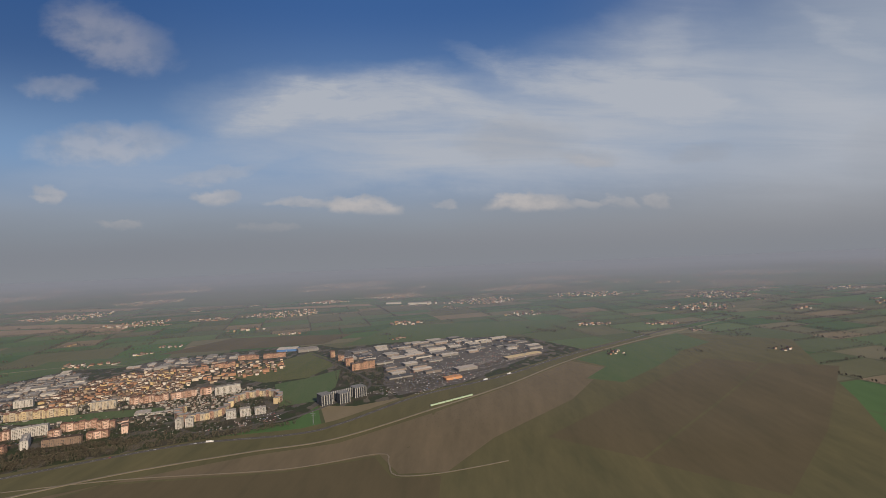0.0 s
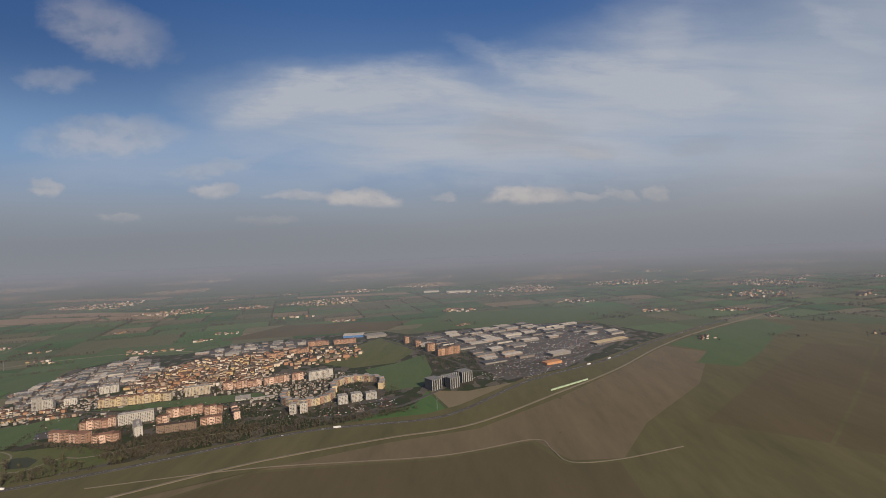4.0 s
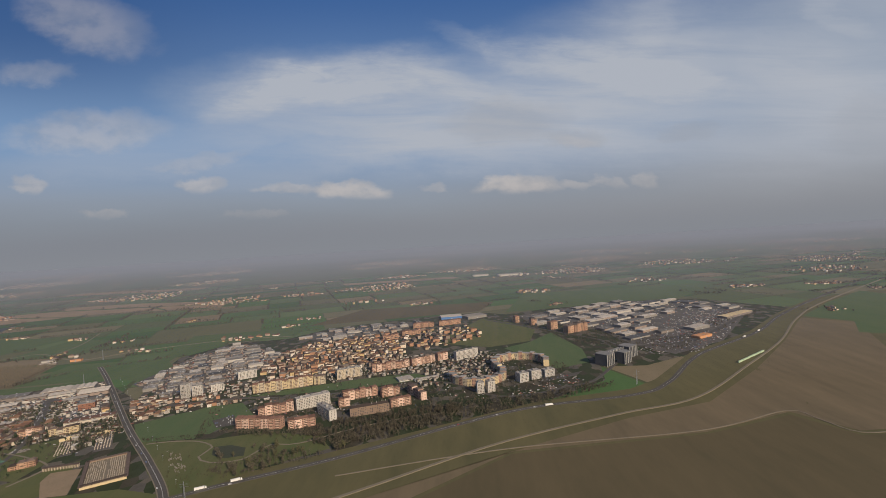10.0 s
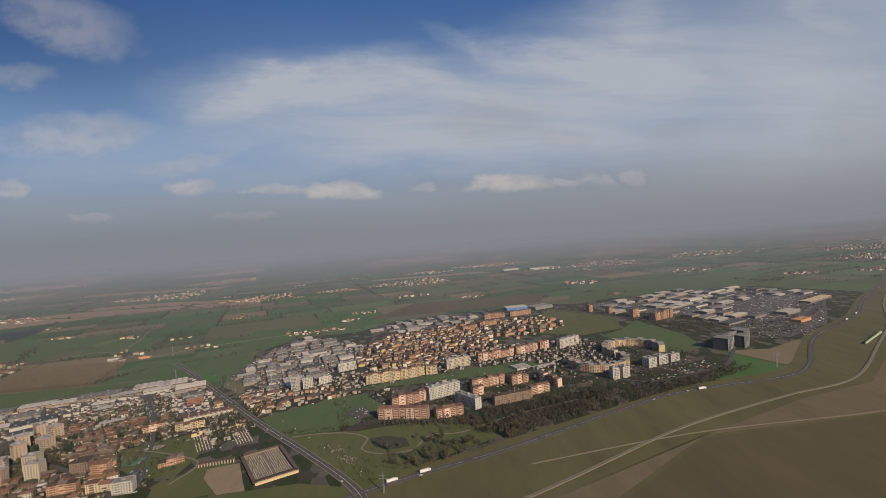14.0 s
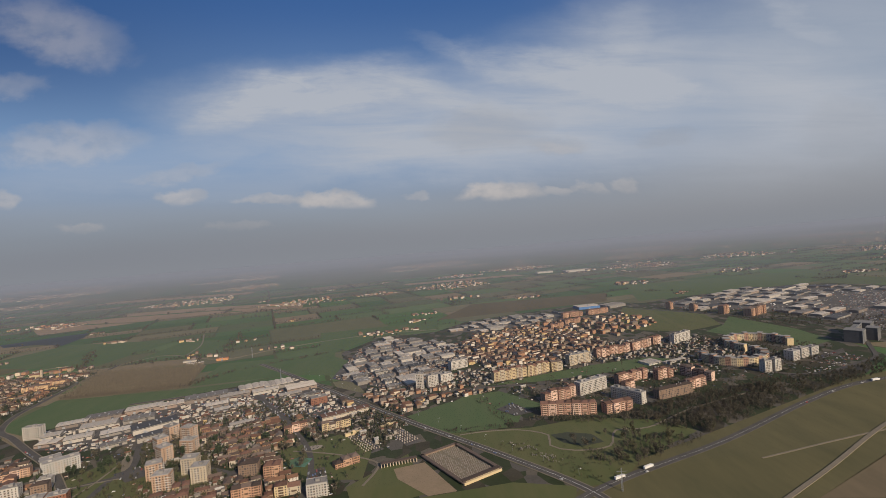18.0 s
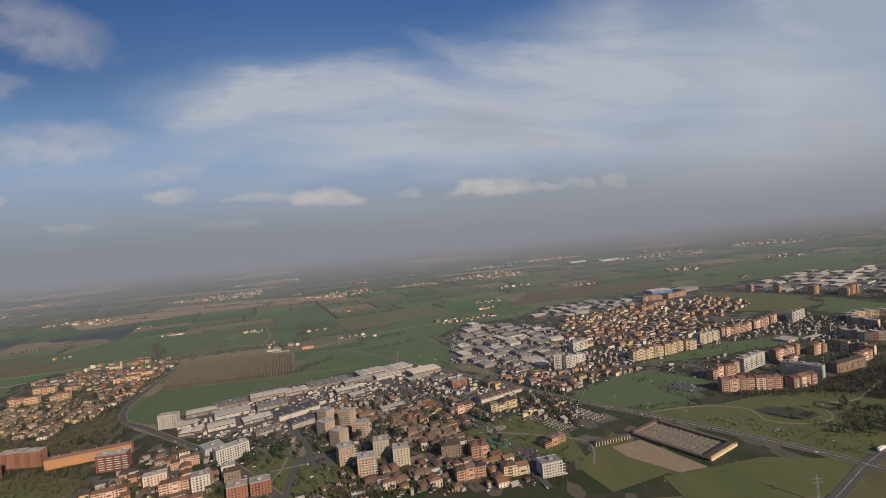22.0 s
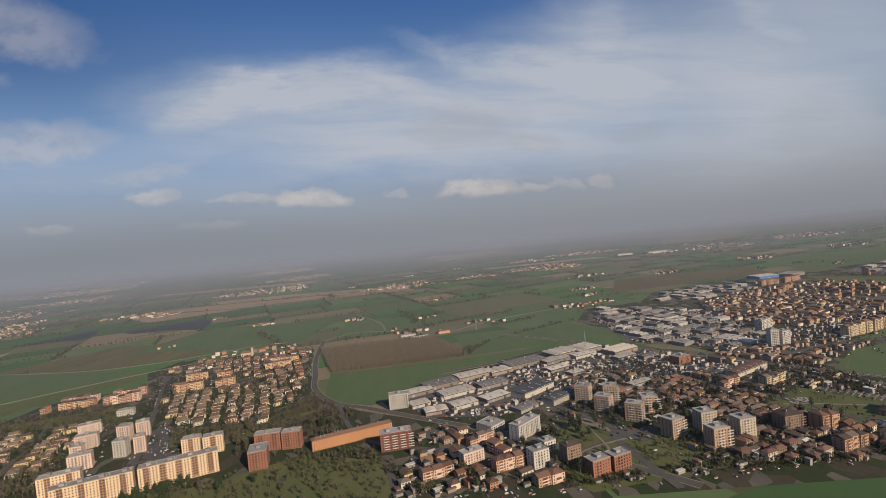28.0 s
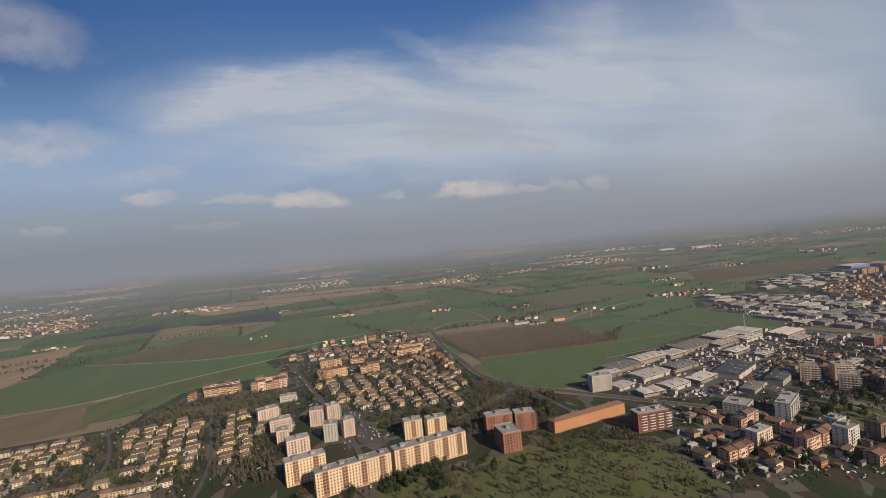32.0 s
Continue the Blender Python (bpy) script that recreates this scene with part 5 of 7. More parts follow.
# ---- houses ----
def house_model(l, d, fl, roof_mt, wall_mt, gable, label):
    root = thing("house", 0, 0, 0, label, "house", "houses")
    h = fl * 2.9 + 0.4
    mb = Mesher()
    mb.box(-l / 2, l / 2, -d / 2, d / 2, -0.2, h)
    if fl > 1:
        mb.box(-l / 2 - 2.5, -l / 2, -d / 4, d / 2 - 0.5, -0.2, 3.0)
    wall = part("wall", mb, wall_mt, root)
    rb = Mesher()
    rb.hip(l, d, h, d * 0.24, 0.7, gable)
    rb.box(l * 0.15, l * 0.15 + 0.8, 0.8, 1.6, h + 0.5, h + d * 0.24 + 1.1)
    part("roof", rb, roof_mt, root)
    wb = Mesher()
    for f in range(fl):
        n = max(2, int(l / 3.4))
        for i in range(n):
            u = ((i + 0.5) / n - 0.5) * l
            wb.box(u - 0.65, u + 0.65, -d / 2 - 0.08, -d / 2 + 0.05, f * 2.9 + 1.0, f * 2.9 + 2.4)
    part("windows", wb, M["glass"], wall)["kind"] = "stuff"
    return root


def drop(root):
    for o in (*root.children_recursive, root):
        bpy.data.objects.remove(o)


VILLAS = [house_model(11, 9, 2, M["roof_villa"], M["wall_house"], False, "two-storey villa with brown hipped roof"), house_model(13, 10, 2, M["roof_villa"], M["wall_house"], True, "two-storey house with brown gabled roof"),
          house_model(10, 10, 2, M["roof_villa"], M["wall_house"], True, "small rendered house with brown gabled roof"), house_model(15, 9, 2, M["roof_villa"], M["wall_house"], False, "wide rendered house with brown hipped roof")]
OLDIES = [house_model(11, 8, 2, M["roof_brown"], M["wall_oldbrown"], True, "old brown town house with tiled roof"), house_model(14, 8, 3, M["roof"], M["wall_oldbrown"], False, "old ochre town house with clay roof"),
          house_model(9, 8, 2, M["roof"], M["wall_oldbrown"], False, "low old town house with clay roof"), house_model(16, 8, 2, M["roof_brown"], M["wall_oldbrown"], True, "long low old town house with brown roof"),
          house_model(8, 7, 1, M["roof_brown"], M["wall_oldbrown"], True, "small single-storey house with brown roof")]


def settle(models, poly, du, dv, ang, jitter=0.12, r=6.0, turn=False, keep=0.8, apart=False):
    for x, y, i, j in spots(poly, du, dv, ang, jitter, rng, r):
        if rng.random() > keep:
            continue
        turned = ang + (rng.choice((0, 90, 0)) if turn else 0) + rng.uniform(-4, 4)
        TAKEN.append((x, y, r * 0.8))
        if len(HOUSES) < 288 and not apart:
            HOUSES.append(copy_thing(rng.choice(models), pose(x, y, 0, 0, 0, turned)))
        else:
            REST.append((x, y, turned, rng.choice(((11, 9, 2), (13, 10, 2), (10, 10, 2), (15, 9, 2)))))


HOUSES, REST = [], []
settle(VILLAS, [(-2824, 1070), (-2733, 1101), (-2683, 1030), (-2675, 964), (-2746, 940), (-2830, 960)], 20, 21, 18, 0.18, keep=0.92)
settle(VILLAS, [(-2705, 1093), (-2625, 1122), (-2480, 1130), (-2450, 960), (-2520, 950), (-2581, 945), (-2625, 978)], 21, 19, 20, 0.16, keep=0.92)
settle(VILLAS, [(-2431, 1233), (-2358, 1275), (-2245, 1268), (-2190, 1136), (-2190, 1061), (-2336, 1079), (-2403, 1137)], 24, 17, 18, 0.14, keep=0.9)
settle(VILLAS, [(-2550, 1458), (-2413, 1545), (-2240, 1548), (-2190, 1297), (-2170, 1118), (-2203, 1136), (-2255, 1291), (-2370, 1390)], 20, 20, 20, 0.25, turn=True, apart=True)
settle(VILLAS, [(-2720, 940), (-2540, 935), (-2500, 880), (-2600, 850), (-2760, 880)], 14, 30, 12, 0.05)
settle(OLDIES, [(-1723, 1056), (-1513, 1057), (-1460, 981), (-1530, 926), (-1440, 777), (-1560, 770), (-1640, 800), (-1600, 932), (-1660, 970)], 16, 14.5, 20, 0.3, 3.6, turn=True, keep=0.9)
settle(OLDIES, [(-1800, 1000), (-1740, 1060), (-1700, 1120), (-1560, 1080), (-1540, 1060), (-1700, 1060)], 24, 22, 24, 0.2, turn=True)
settle(OLDIES, [(-1960, 930), (-1900, 950), (-1850, 890), (-1790, 800), (-1990, 800)], 18, 17, 22, 0.25, 4.0, turn=True, keep=0.95)


def join_rest():
    """The houses farthest from the flight line, joined."""
    wb, rb, gb = Mesher(), Mesher(), Mesher()
    for x, y, ang, (l, d, fl) in REST:
        m = pose(x, y, 0, 0, 0, ang)
        h = fl * 2.9 + 0.4
        w1, r1, g1 = Mesher(), Mesher(), Mesher()
        w1.box(-l / 2, l / 2, -d / 2, d / 2, -0.2, h)
        r1.hip(l, d, h, d * 0.24, 0.7, l > 12)
        for f in range(fl):
            for u in (-0.3, 0.0, 0.3):
                g1.box(u * l - 0.65, u * l + 0.65, -d / 2 - 0.08, -d / 2 + 0.05, f * 2.9 + 1.0, f * 2.9 + 2.4)
        for src, dst in ((w1, wb), (r1, rb), (g1, gb)):
            dst.add([tuple(m @ Vector(v)) for v in src.v], src.f)
    root = tagged(new("estate_houses"), "close rows of rendered houses under brown tiled roofs", "houses", kind="stuff")
    for nm, mb, mt in (("wall", wb, M["wall_far"]), ("roof", rb, M["roof_far"]), ("glazing", gb, M["glass"])):
        part(nm, mb, mt, root)


join_rest()


def far_settlement(name, label, poly, du, dv, ang, size, jitter=0.25, check=True, floors=(1, 2, 3), flat=0.15):
    """Many houses at a distance, joined: nobody could count them."""
    wb, rb = Mesher(), Mesher()
    polys = [poly] if isinstance(poly[0], tuple) else poly
    for x, y, i, j in [q for p in polys for q in spots(p, du, dv, ang, jitter, rng, 2.5 if size < 8 else 5.0, check)]:
        if check and any(inside(c_, x, y) for c_ in PARKS):
            continue
        l, d, fl = size * rng.uniform(0.6, 1.9), size * rng.uniform(0.55, 1.05), rng.choice(floors)
        a = radians(ang + rng.choice((0, 90)) + rng.uniform(-6, 6))
        c, s = math.cos(a), math.sin(a)
        h = fl * 2.9 + 0.6
        w1, r1 = Mesher(), Mesher()
        w1.box(-l / 2, l / 2, -d / 2, d / 2, -0.2, h)
        if rng.random() < flat:
            r1.box(-l / 2 - 0.3, l / 2 + 0.3, -d / 2 - 0.3, d / 2 + 0.3, h, h + 0.5)
        else:
            r1.hip(l, d, h, d * 0.24, 0.5, rng.random() < 0.5)
        for src, dst in ((w1, wb), (r1, rb)):
            dst.add([(x + u * c - v * s, y + u * s + v * c, z) for u, v, z in src.v], src.f)
    if wb.v:
        root = tagged(new(name), label, "houses", kind="stuff")
        part("wall", wb, M["wall_shed" if size < 8 else "wall_far"], root)
        part("roof", rb, M["roof_annex" if size < 8 else "roof_far"], root)


far_settlement("roadside_houses", "mixed small houses beside the main road", [(-1438, 1158), (-1388, 1183), (-1192, 1161), (-1190, 1110), (-1312, 1104), (-1339, 1016), (-1387, 1084)], 17, 16, 20, 9.5, 0.35, floors=(1, 2, 2))
far_settlement("roadside_houses", "mixed small houses behind the cemetery", [(-1500, 1120), (-1400, 1120), (-1360, 1060), (-1420, 1040)], 26, 24, 24, 13)
far_settlement("old_town_houses", "dense ochre old town houses under clay roofs", [(-1190, 1290), (-1260, 1400), (-1220, 1560), (-1170, 1660), (-936, 1695), (-880, 1540), (-870, 1420), (-945, 1345), (-1060, 1290)], 19, 18, 22, 11, 0.35, floors=(2, 2, 3))
far_settlement("town_houses", "mixed houses behind the apartment rows", [(-1150, 1660), (-1000, 1760), (-700, 1800), (-640, 1640), (-820, 1500), (-880, 1560), (-940, 1700)], 26, 24, 24, 12, 0.35)
far_settlement("village_houses", "small village houses in the fields", [(-2560, 1460), (-2420, 1560), (-2250, 1580), (-2300, 1640), (-2500, 1600)], 24, 22, 15, 12)
for px, py, r, sz in ((-1905, 1600, 34, 14), (-1985, 1640, 42, 16), (-2060, 1700, 30, 14), (-1780, 1690, 55, 14), (-1500, 1800, 70, 14), (-1400, 1830, 40, 14), (-2180, 1950, 40, 13), (-2500, 2050, 40, 13), (-1350, 2150, 50, 13), (-900, 2400, 60, 14), (-2700, 1780, 26, 12), (600, 2400, 80, 14), (-3400, 1960, 40, 12), (900, 2350, 70, 14)):
    far_settlement("farmstead", "farm buildings among the fields", [(px - r, py - r * 0.5), (px + r, py - r * 0.3), (px + r, py + r * 0.5), (px - r, py + r * 0.3)], 22, 17, 20, sz * 0.75, 0.35, flat=0.1, floors=(1, 2))
# garages, annexes and sheds that fill the gaps
for poly in ([(-1800, 780), (-1760, 1060), (-1640, 1180), (-1500, 1040), (-1360, 1120), (-1340, 990), (-1420, 770)], [(-1990, 800), (-1960, 980), (-1800, 900), (-1790, 790)], [(-1440, 1190), (-1180, 1300), (-860, 1450), (-640, 1430), (-640, 1180), (-1100, 1120), (-1330, 1060)],
             [(-2020, 1090), (-1846, 1225), (-1620, 1335), (-1500, 1200), (-1440, 1090), (-1700, 1090), (-1800, 990), (-1930, 1000)], [(-1525, 1300), (-1515, 1561), (-1436, 1705), (-1240, 1550), (-1240, 1400), (-1300, 1240), (-1380, 1190)]):
    far_settlement("outbuildings", "small garages and outbuildings between the larger houses", poly, 15, 14, 24, 5.6, 0.7, floors=(1, 1, 2), flat=0.6)
# far villages and works
for px, py, rx, ry, sz in ((-2080, 2960, 210, 110, 13), (-1650, 3080, 80, 60, 16), (-360, 3550, 150, 60, 26), (80, 3650, 280, 90, 13), (-1250, 3250, 260, 110, 13), (-2950, 3500, 300, 120, 14), (-4100, 2700, 330, 160, 14), (-4500, 3300, 300, 140, 18), (-3800, 2500, 200, 90, 14),
                           (900, 3900, 300, 110, 16), (-700, 4300, 300, 120, 16), (-3000, 4500, 320, 130, 16), (1700, 3500, 260, 110, 16), (-4700, 4300, 320, 140, 18), (2300, 4300, 350, 130, 18), (500, 4700, 400, 120, 20), (-5500, 5600, 600, 160, 26), (-3600, 5900, 500, 160, 26), (-1500, 6000, 600, 150, 26), (900, 5900, 500, 150, 26), (3000, 5600, 600, 160, 26), (-7000, 7400, 700, 200, 34), (-4200, 7600, 700, 180, 34), (-900, 7800, 800, 180, 34), (2200, 7500, 800, 200, 34), (5200, 7000, 700, 200, 34), (-6200, 4000, 400, 160, 20), (3600, 3900, 400, 160, 20), (300, 2850, 120, 60, 13), (1300, 2900, 200, 70, 14)):
    far_settlement("far_village", "far pale village in the haze", [(px - rx, py - rx * 0.5), (px + rx * 0.2, py - rx * 0.9), (px + rx, py - rx * 0.3), (px + rx * 0.6, py + rx * 0.8), (px - rx * 0.3, py + rx * 0.5)], sz * 2.4, sz * 2.4, 15, sz * 0.62, 0.8, False, flat=0.08)
hamlet_rng = random.Random(77)
for _ in range(64):
    px, py = hamlet_rng.uniform(-6500, 4200), 2500 + 5000 * hamlet_rng.random() ** 1.3
    r = hamlet_rng.uniform(45, 120) * (1 + py / 6000)
    if not any(inside(p, px, py) for p in WATERS):
        far_settlement("far_hamlet", "far pale hamlet in the haze", [(px - r, py - r * 0.4), (px + r * 0.3, py - r * 0.6), (px + r, py + r * 0.2), (px - r * 0.2, py + r * 0.6)], 24 + py / 250, 24 + py / 250, 15, 9 + py / 700, 0.8, False, flat=0.2)
lone = [(rng.uniform(-6500, 5000), 1700 + 6500 * rng.random() ** 1.6) for _ in range(120)]
yards = [[(px - 26, py - 30), (px + 30, py - 20), (px + 26, py + 34), (px - 30, py + 20)] for px, py in lone if not any(inside(p, px, py) for p in TOWN) and is_free(px, py, 30)]
FARMS = [(px, py, 38) for px, py in lone]
far_settlement("scattered_farms", "lone farm buildings scattered among the fields", yards, 22, 20, 20, 10, 0.6, flat=0.05, floors=(1, 1, 2))
for o in VILLAS + OLDIES:
    drop(o)

# ---- trees ----
def twig_cloud(rng, h, r, z0, n, leaf, squash=1.0, spiky=0.0):
    """Small clumps of twigs scattered through an uneven crown."""
    mb = Mesher()
    lobes = [(rng.uniform(-0.45, 0.45) * r, rng.uniform(-0.45, 0.45) * r, z0 + (h - z0) * rng.uniform(0.25, 0.8), rng.uniform(0.45, 0.75)) for _ in range(6)]
    for k in range(n):
        lx, ly, lz, lr = rng.choice(lobes)
        d = Vector((rng.gauss(0, 1), rng.gauss(0, 1), rng.gauss(0, 1) * squash)).normalized() * (rng.random() ** 0.4)
        p = Vector((lx + d.x * lr * r, ly + d.y * lr * r, lz + d.z * lr * (h - z0) * 0.5))
        a = Vector((rng.gauss(0, 1), rng.gauss(0, 1), rng.gauss(0.6, 1))).normalized() * leaf * rng.uniform(0.6, 1.4)
        b = a.cross(Vector((rng.gauss(0, 1), rng.gauss(0, 1), rng.gauss(0, 1)))).normalized() * leaf * rng.uniform(0.25, 0.6)
        c = a.cross(b).normalized() * leaf * 0.3
        mb.add([tuple(p - a), tuple(p + b + c), tuple(p + a), tuple(p - b + c), tuple(p - c * 1.5)], [(0, 1, 4), (1, 2, 4), (2, 3, 4), (3, 0, 4)])
    return mb


def limb(mb, p, q, r0, r1, n=5):
    d = (q - p).normalized()
    s = d.orthogonal().normalized()
    t = d.cross(s)
    vs = []
    for c, r in ((p, r0), (q, r1)):
        vs += [tuple(c + (s * math.cos(2 * math.pi * i / n) + t * math.sin(2 * math.pi * i / n)) * r) for i in range(n)]
    mb.add(vs, [(i, (i + 1) % n, n + (i + 1) % n, n + i) for i in range(n)] + [tuple(range(n, 2 * n))])


def tree_meshes(seed, h, r, mt, n, leaf, bare):
    rng = random.Random(seed)
    tb = Mesher()
    top = Vector((rng.uniform(-0.3, 0.3), rng.uniform(-0.3, 0.3), h * 0.62))
    limb(tb, Vector((0, 0, -0.2)), top, 0.30, 0.12, 6)
    for k in range(7):
        a = k * 2.4 + rng.random()
        p = top * rng.uniform(0.45, 1.0)
        q = p + Vector((math.cos(a) * r * 0.7, math.sin(a) * r * 0.7, h * rng.uniform(0.15, 0.32)))
        limb(tb, p, q, 0.12, 0.04, 4)
    cb = twig_cloud(rng, h, r, h * 0.22, n, leaf)
    return tb.mesh("trunk", M["bark"]), cb.mesh("crown", mt)


KINDS = {
    "bare": ([tree_meshes(s, 11 + s % 4, 3.6 + 0.4 * (s % 3), M["twigs"], 130, 0.75, True) for s in range(1, 5)], "bare winter tree with brown twigs"),
    "bud": ([tree_meshes(s, 9 + s % 3, 3.4, M["twigs_green"], 140, 0.75, True) for s in range(5, 8)], "budding tree with thin olive crown"),
    "green": ([tree_meshes(s, 10 + s % 5, 3.2, M["leaf"], 230, 0.85, False) for s in range(8, 12)], "dark evergreen tree with dense crown"),
}


def tree(kind, x, y, scale=1.0, group="trees between the houses"):
    meshes, label = KINDS[kind]
    tm, cm = rng.choice(meshes)
    ob = tagged(new("tree"), label, "tree", group)
    s = scale * rng.uniform(0.9, 1.4)
    ob.matrix_basis = pose(x, y, 0, 0, 0, rng.uniform(0, 360)) @ Matrix.Diagonal((s, s, s * rng.uniform(0.85, 1.2), 1))
    part("trunk", tm, M["bark"], ob)
    part("crown", cm, M["leaf"], ob)


def wood(name, label, places, mt, h=(7, 12), r=2.8, n=26, leaf=1.1, trunks=True):
    """Trees that nobody could count, joined."""
    protos = []
    for k in range(6):
        g = random.Random(100 + k + n)
        mb = twig_cloud(g, 10, r, 1.6, n, leaf)
        if trunks:
            limb(mb, Vector((0, 0, -0.2)), Vector((0, 0, 6)), 0.28, 0.12, 4)
        protos.append((np.array(mb.v), [list(f) for f in mb.f]))
    vs, fs, off = [], [], 0
    for x, y in places:
        pv, pf = protos[rng.randrange(6)]
        s, a = rng.uniform(*h) / 10, rng.uniform(0, 6.28)
        c, q = math.cos(a), math.sin(a)
        V = np.empty_like(pv)
        V[:, 0] = x + (pv[:, 0] * c - pv[:, 1] * q) * s
        V[:, 1] = y + (pv[:, 0] * q + pv[:, 1] * c) * s
        V[:, 2] = pv[:, 2] * s
        vs.append(V)
        fs.extend([[i + off for i in f] for f in pf])
        off += len(pv)
    if not vs:
        return
    me = bpy.data.meshes.new(name)
    me.from_pydata(np.concatenate(vs).tolist(), [], fs)
    me.materials.append(mt)
    tagged(new(name, me), label, "trees", kind="stuff")


def scatter(poly, n, r=2.0, check=True):
    x0, x1 = min(p[0] for p in poly), max(p[0] for p in poly)
    y0, y1 = min(p[1] for p in poly), max(p[1] for p in poly)
    out = []
    tries = 0
    while len(out) < n and tries < n * 12:
        tries += 1
        x, y = rng.uniform(x0, x1), rng.uniform(y0, y1)
        if inside(poly, x, y) and not (check and (near_road(x, y, -1) or not is_free(x, y, r))):
            if n > 200 and rng.random() > 0.12 and any(inside(q, x, y) for q in PARKS):
                continue
            out.append((x, y))
    return out


rng = random.Random(11)
# bare wood between flats and highway
wood("roadside_wood", "brown leafless wood along the highway", scatter([(-1150, 965), (-1110, 985), (-1040, 955), (-960, 955), (-800, 1025), (-700, 1060), (-560, 1085), (-470, 1130), (-400, 1120), (-560, 1030), (-740, 965), (-880, 885), (-960, 900), (-1040, 930)], 1054), M["twigs"], (5, 10), n=38, leaf=0.85)
wood("park_shrubs", "olive budding shrubs and young trees", scatter([(-1220, 870), (-1180, 900), (-1130, 880), (-1100, 840), (-1050, 800), (-1080, 770), (-1130, 770)], 120), M["twigs_green"], (2, 5), n=24)
wood("blossom_trees", "pale blossoming shrubs in the park", scatter([(-1205, 898), (-1171, 882), (-1128, 825), (-1142, 813)], 60), M["blossom"], (3, 5), n=24)
wood("park_wood", "brown leafless young trees beside the pond", scatter([(-1113, 850), (-1061, 857), (-977, 878), (-930, 860), (-972, 834), (-1073, 791)], 190), M["twigs"], (4, 9), n=34, leaf=0.8)
wood("dark_wood", "dense dark wood below the flats", scatter([(-1010, 960), (-918, 1000), (-760, 1040), (-700, 1030), (-800, 960), (-916, 880), (-975, 900)], 420), M["hedge"], (6, 11), n=30)
wood("meadow_edge", "dark bare bushes round the meadow", scatter([(-1290, 955), (-1180, 958), (-1160, 935), (-1290, 925)], 70) + scatter([(-1225, 1087), (-1205, 1080), (-1165, 945), (-1182, 944)], 60), M["hedge"], (2, 6), n=24)
wood("estate_evergreens", "tall dark evergreens before the cream slab", scatter([(-2330, 850), (-2250, 895), (-2225, 890), (-2240, 865), (-2280, 840)], 70, 2), M["leaf"], (7, 12), n=60)
wood("lawn_bushes", "olive bushes and brambles on the park lawn", scatter([(-2290, 850), (-2200, 885), (-2100, 925), (-2020, 890), (-2000, 790), (-2300, 770)], 260, 2), M["twigs_green"], (3, 8), n=26)
wood("estate_grove", "bare tall grove between the estates", scatter([(-2488, 973), (-2429, 962), (-2398, 893), (-2449, 895)], 60, 1), M["twigs"], (8, 13), n=34) 
wood("lane_grove", "bare grove behind the villas", scatter([(-2720, 1190), (-2624, 1215), (-2540, 1260), (-2480, 1150), (-2543, 1122), (-2640, 1125)], 300, 2), M["twigs"], (5, 10), n=28)
wood("orange_lawn_trees", "olive trees round the long orange building", scatter([(-2158, 934), (-2046, 939), (-2003, 920), (-2003, 877), (-2032, 867), (-2098, 865)], 190, 2), M["twigs_green"], (4, 8), n=28)
# poplar plantation in straight rows
rows_ = []
for i in range(42):
    for j in range(30):
        u, v = (i + 0.5) / 42, (j + 0.5) / 30
        ax, ay = -2140 + (-1865 + 2140) * u, 1300 + (1325 - 1300) * u
        bx, by = -2212 + (-1927 + 2212) * u, 1540
        rows_.append((ax + (bx - ax) * v + rng.uniform(-0.6, 0.6), ay + (by - ay) * v + rng.uniform(-1.5, 1.5)))
wood("poplar_plantation", "leafless poplars planted in straight rows", rows_, M["poplar"], (12, 15), r=1.9, n=20, leaf=0.85)
# woods and gardens in the west end
wood("garden_trees", "bare garden trees among the villas", scatter([(-2900, 900), (-2700, 1120), (-2440, 1140), (-2420, 960), (-2540, 850), (-2800, 850)], 950, 4), M["twigs"], (5, 9), n=34, leaf=0.9)
wood("garden_evergreens", "dark evergreen shrubs in villa gardens", scatter([(-2900, 900), (-2700, 1120), (-2200, 1260), (-2180, 1060), (-2420, 960), (-2540, 850), (-2800, 850)], 900, 3), M["leaf"], (4, 10), r=2.6)
wood("estate_wood", "brown leafless thicket between the estates", scatter([(-2330, 1060), (-2190, 1050), (-2150, 1180), (-2060, 1060), (-2080, 985), (-2200, 985), (-2300, 1000)], 1300, 3), M["twigs"], (5, 9), n=36, leaf=0.9)
wood("estate_wood", "olive thicket at the estate's edge", scatter([(-2720, 1130), (-2480, 1220), (-2430, 1120), (-2600, 1150)], 331, 3), M["twigs_green"], (4, 8))
wood("park_wood", "bare park trees by the slabs of flats", scatter([(-2420, 840), (-2180, 880), (-2050, 900), (-1980, 880), (-1990, 760), (-2400, 760)], 340, 4), M["twigs"], (5, 10))
wood("town_trees", "bare street trees among town houses", scatter([(-1820, 780), (-1740, 1080), (-1600, 1200), (-1480, 1000), (-1360, 1120), (-1340, 990), (-1420, 770)], 1500, 3), M["twigs"], (5, 9))
wood("square_trees", "olive and brown trees round the square", scatter([(-1830, 830), (-1750, 900), (-1790, 980), (-1720, 990), (-1600, 900), (-1560, 800), (-1800, 780)], 420, 4), M["twigs_green"], (5, 9))
wood("town_evergreens", "dark evergreens in the town", scatter([(-1820, 780), (-1740, 1080), (-1600, 1200), (-1480, 1000), (-1360, 1120), (-1340, 990), (-1420, 770)], 900, 3), M["leaf"], (4, 9), r=2.2)
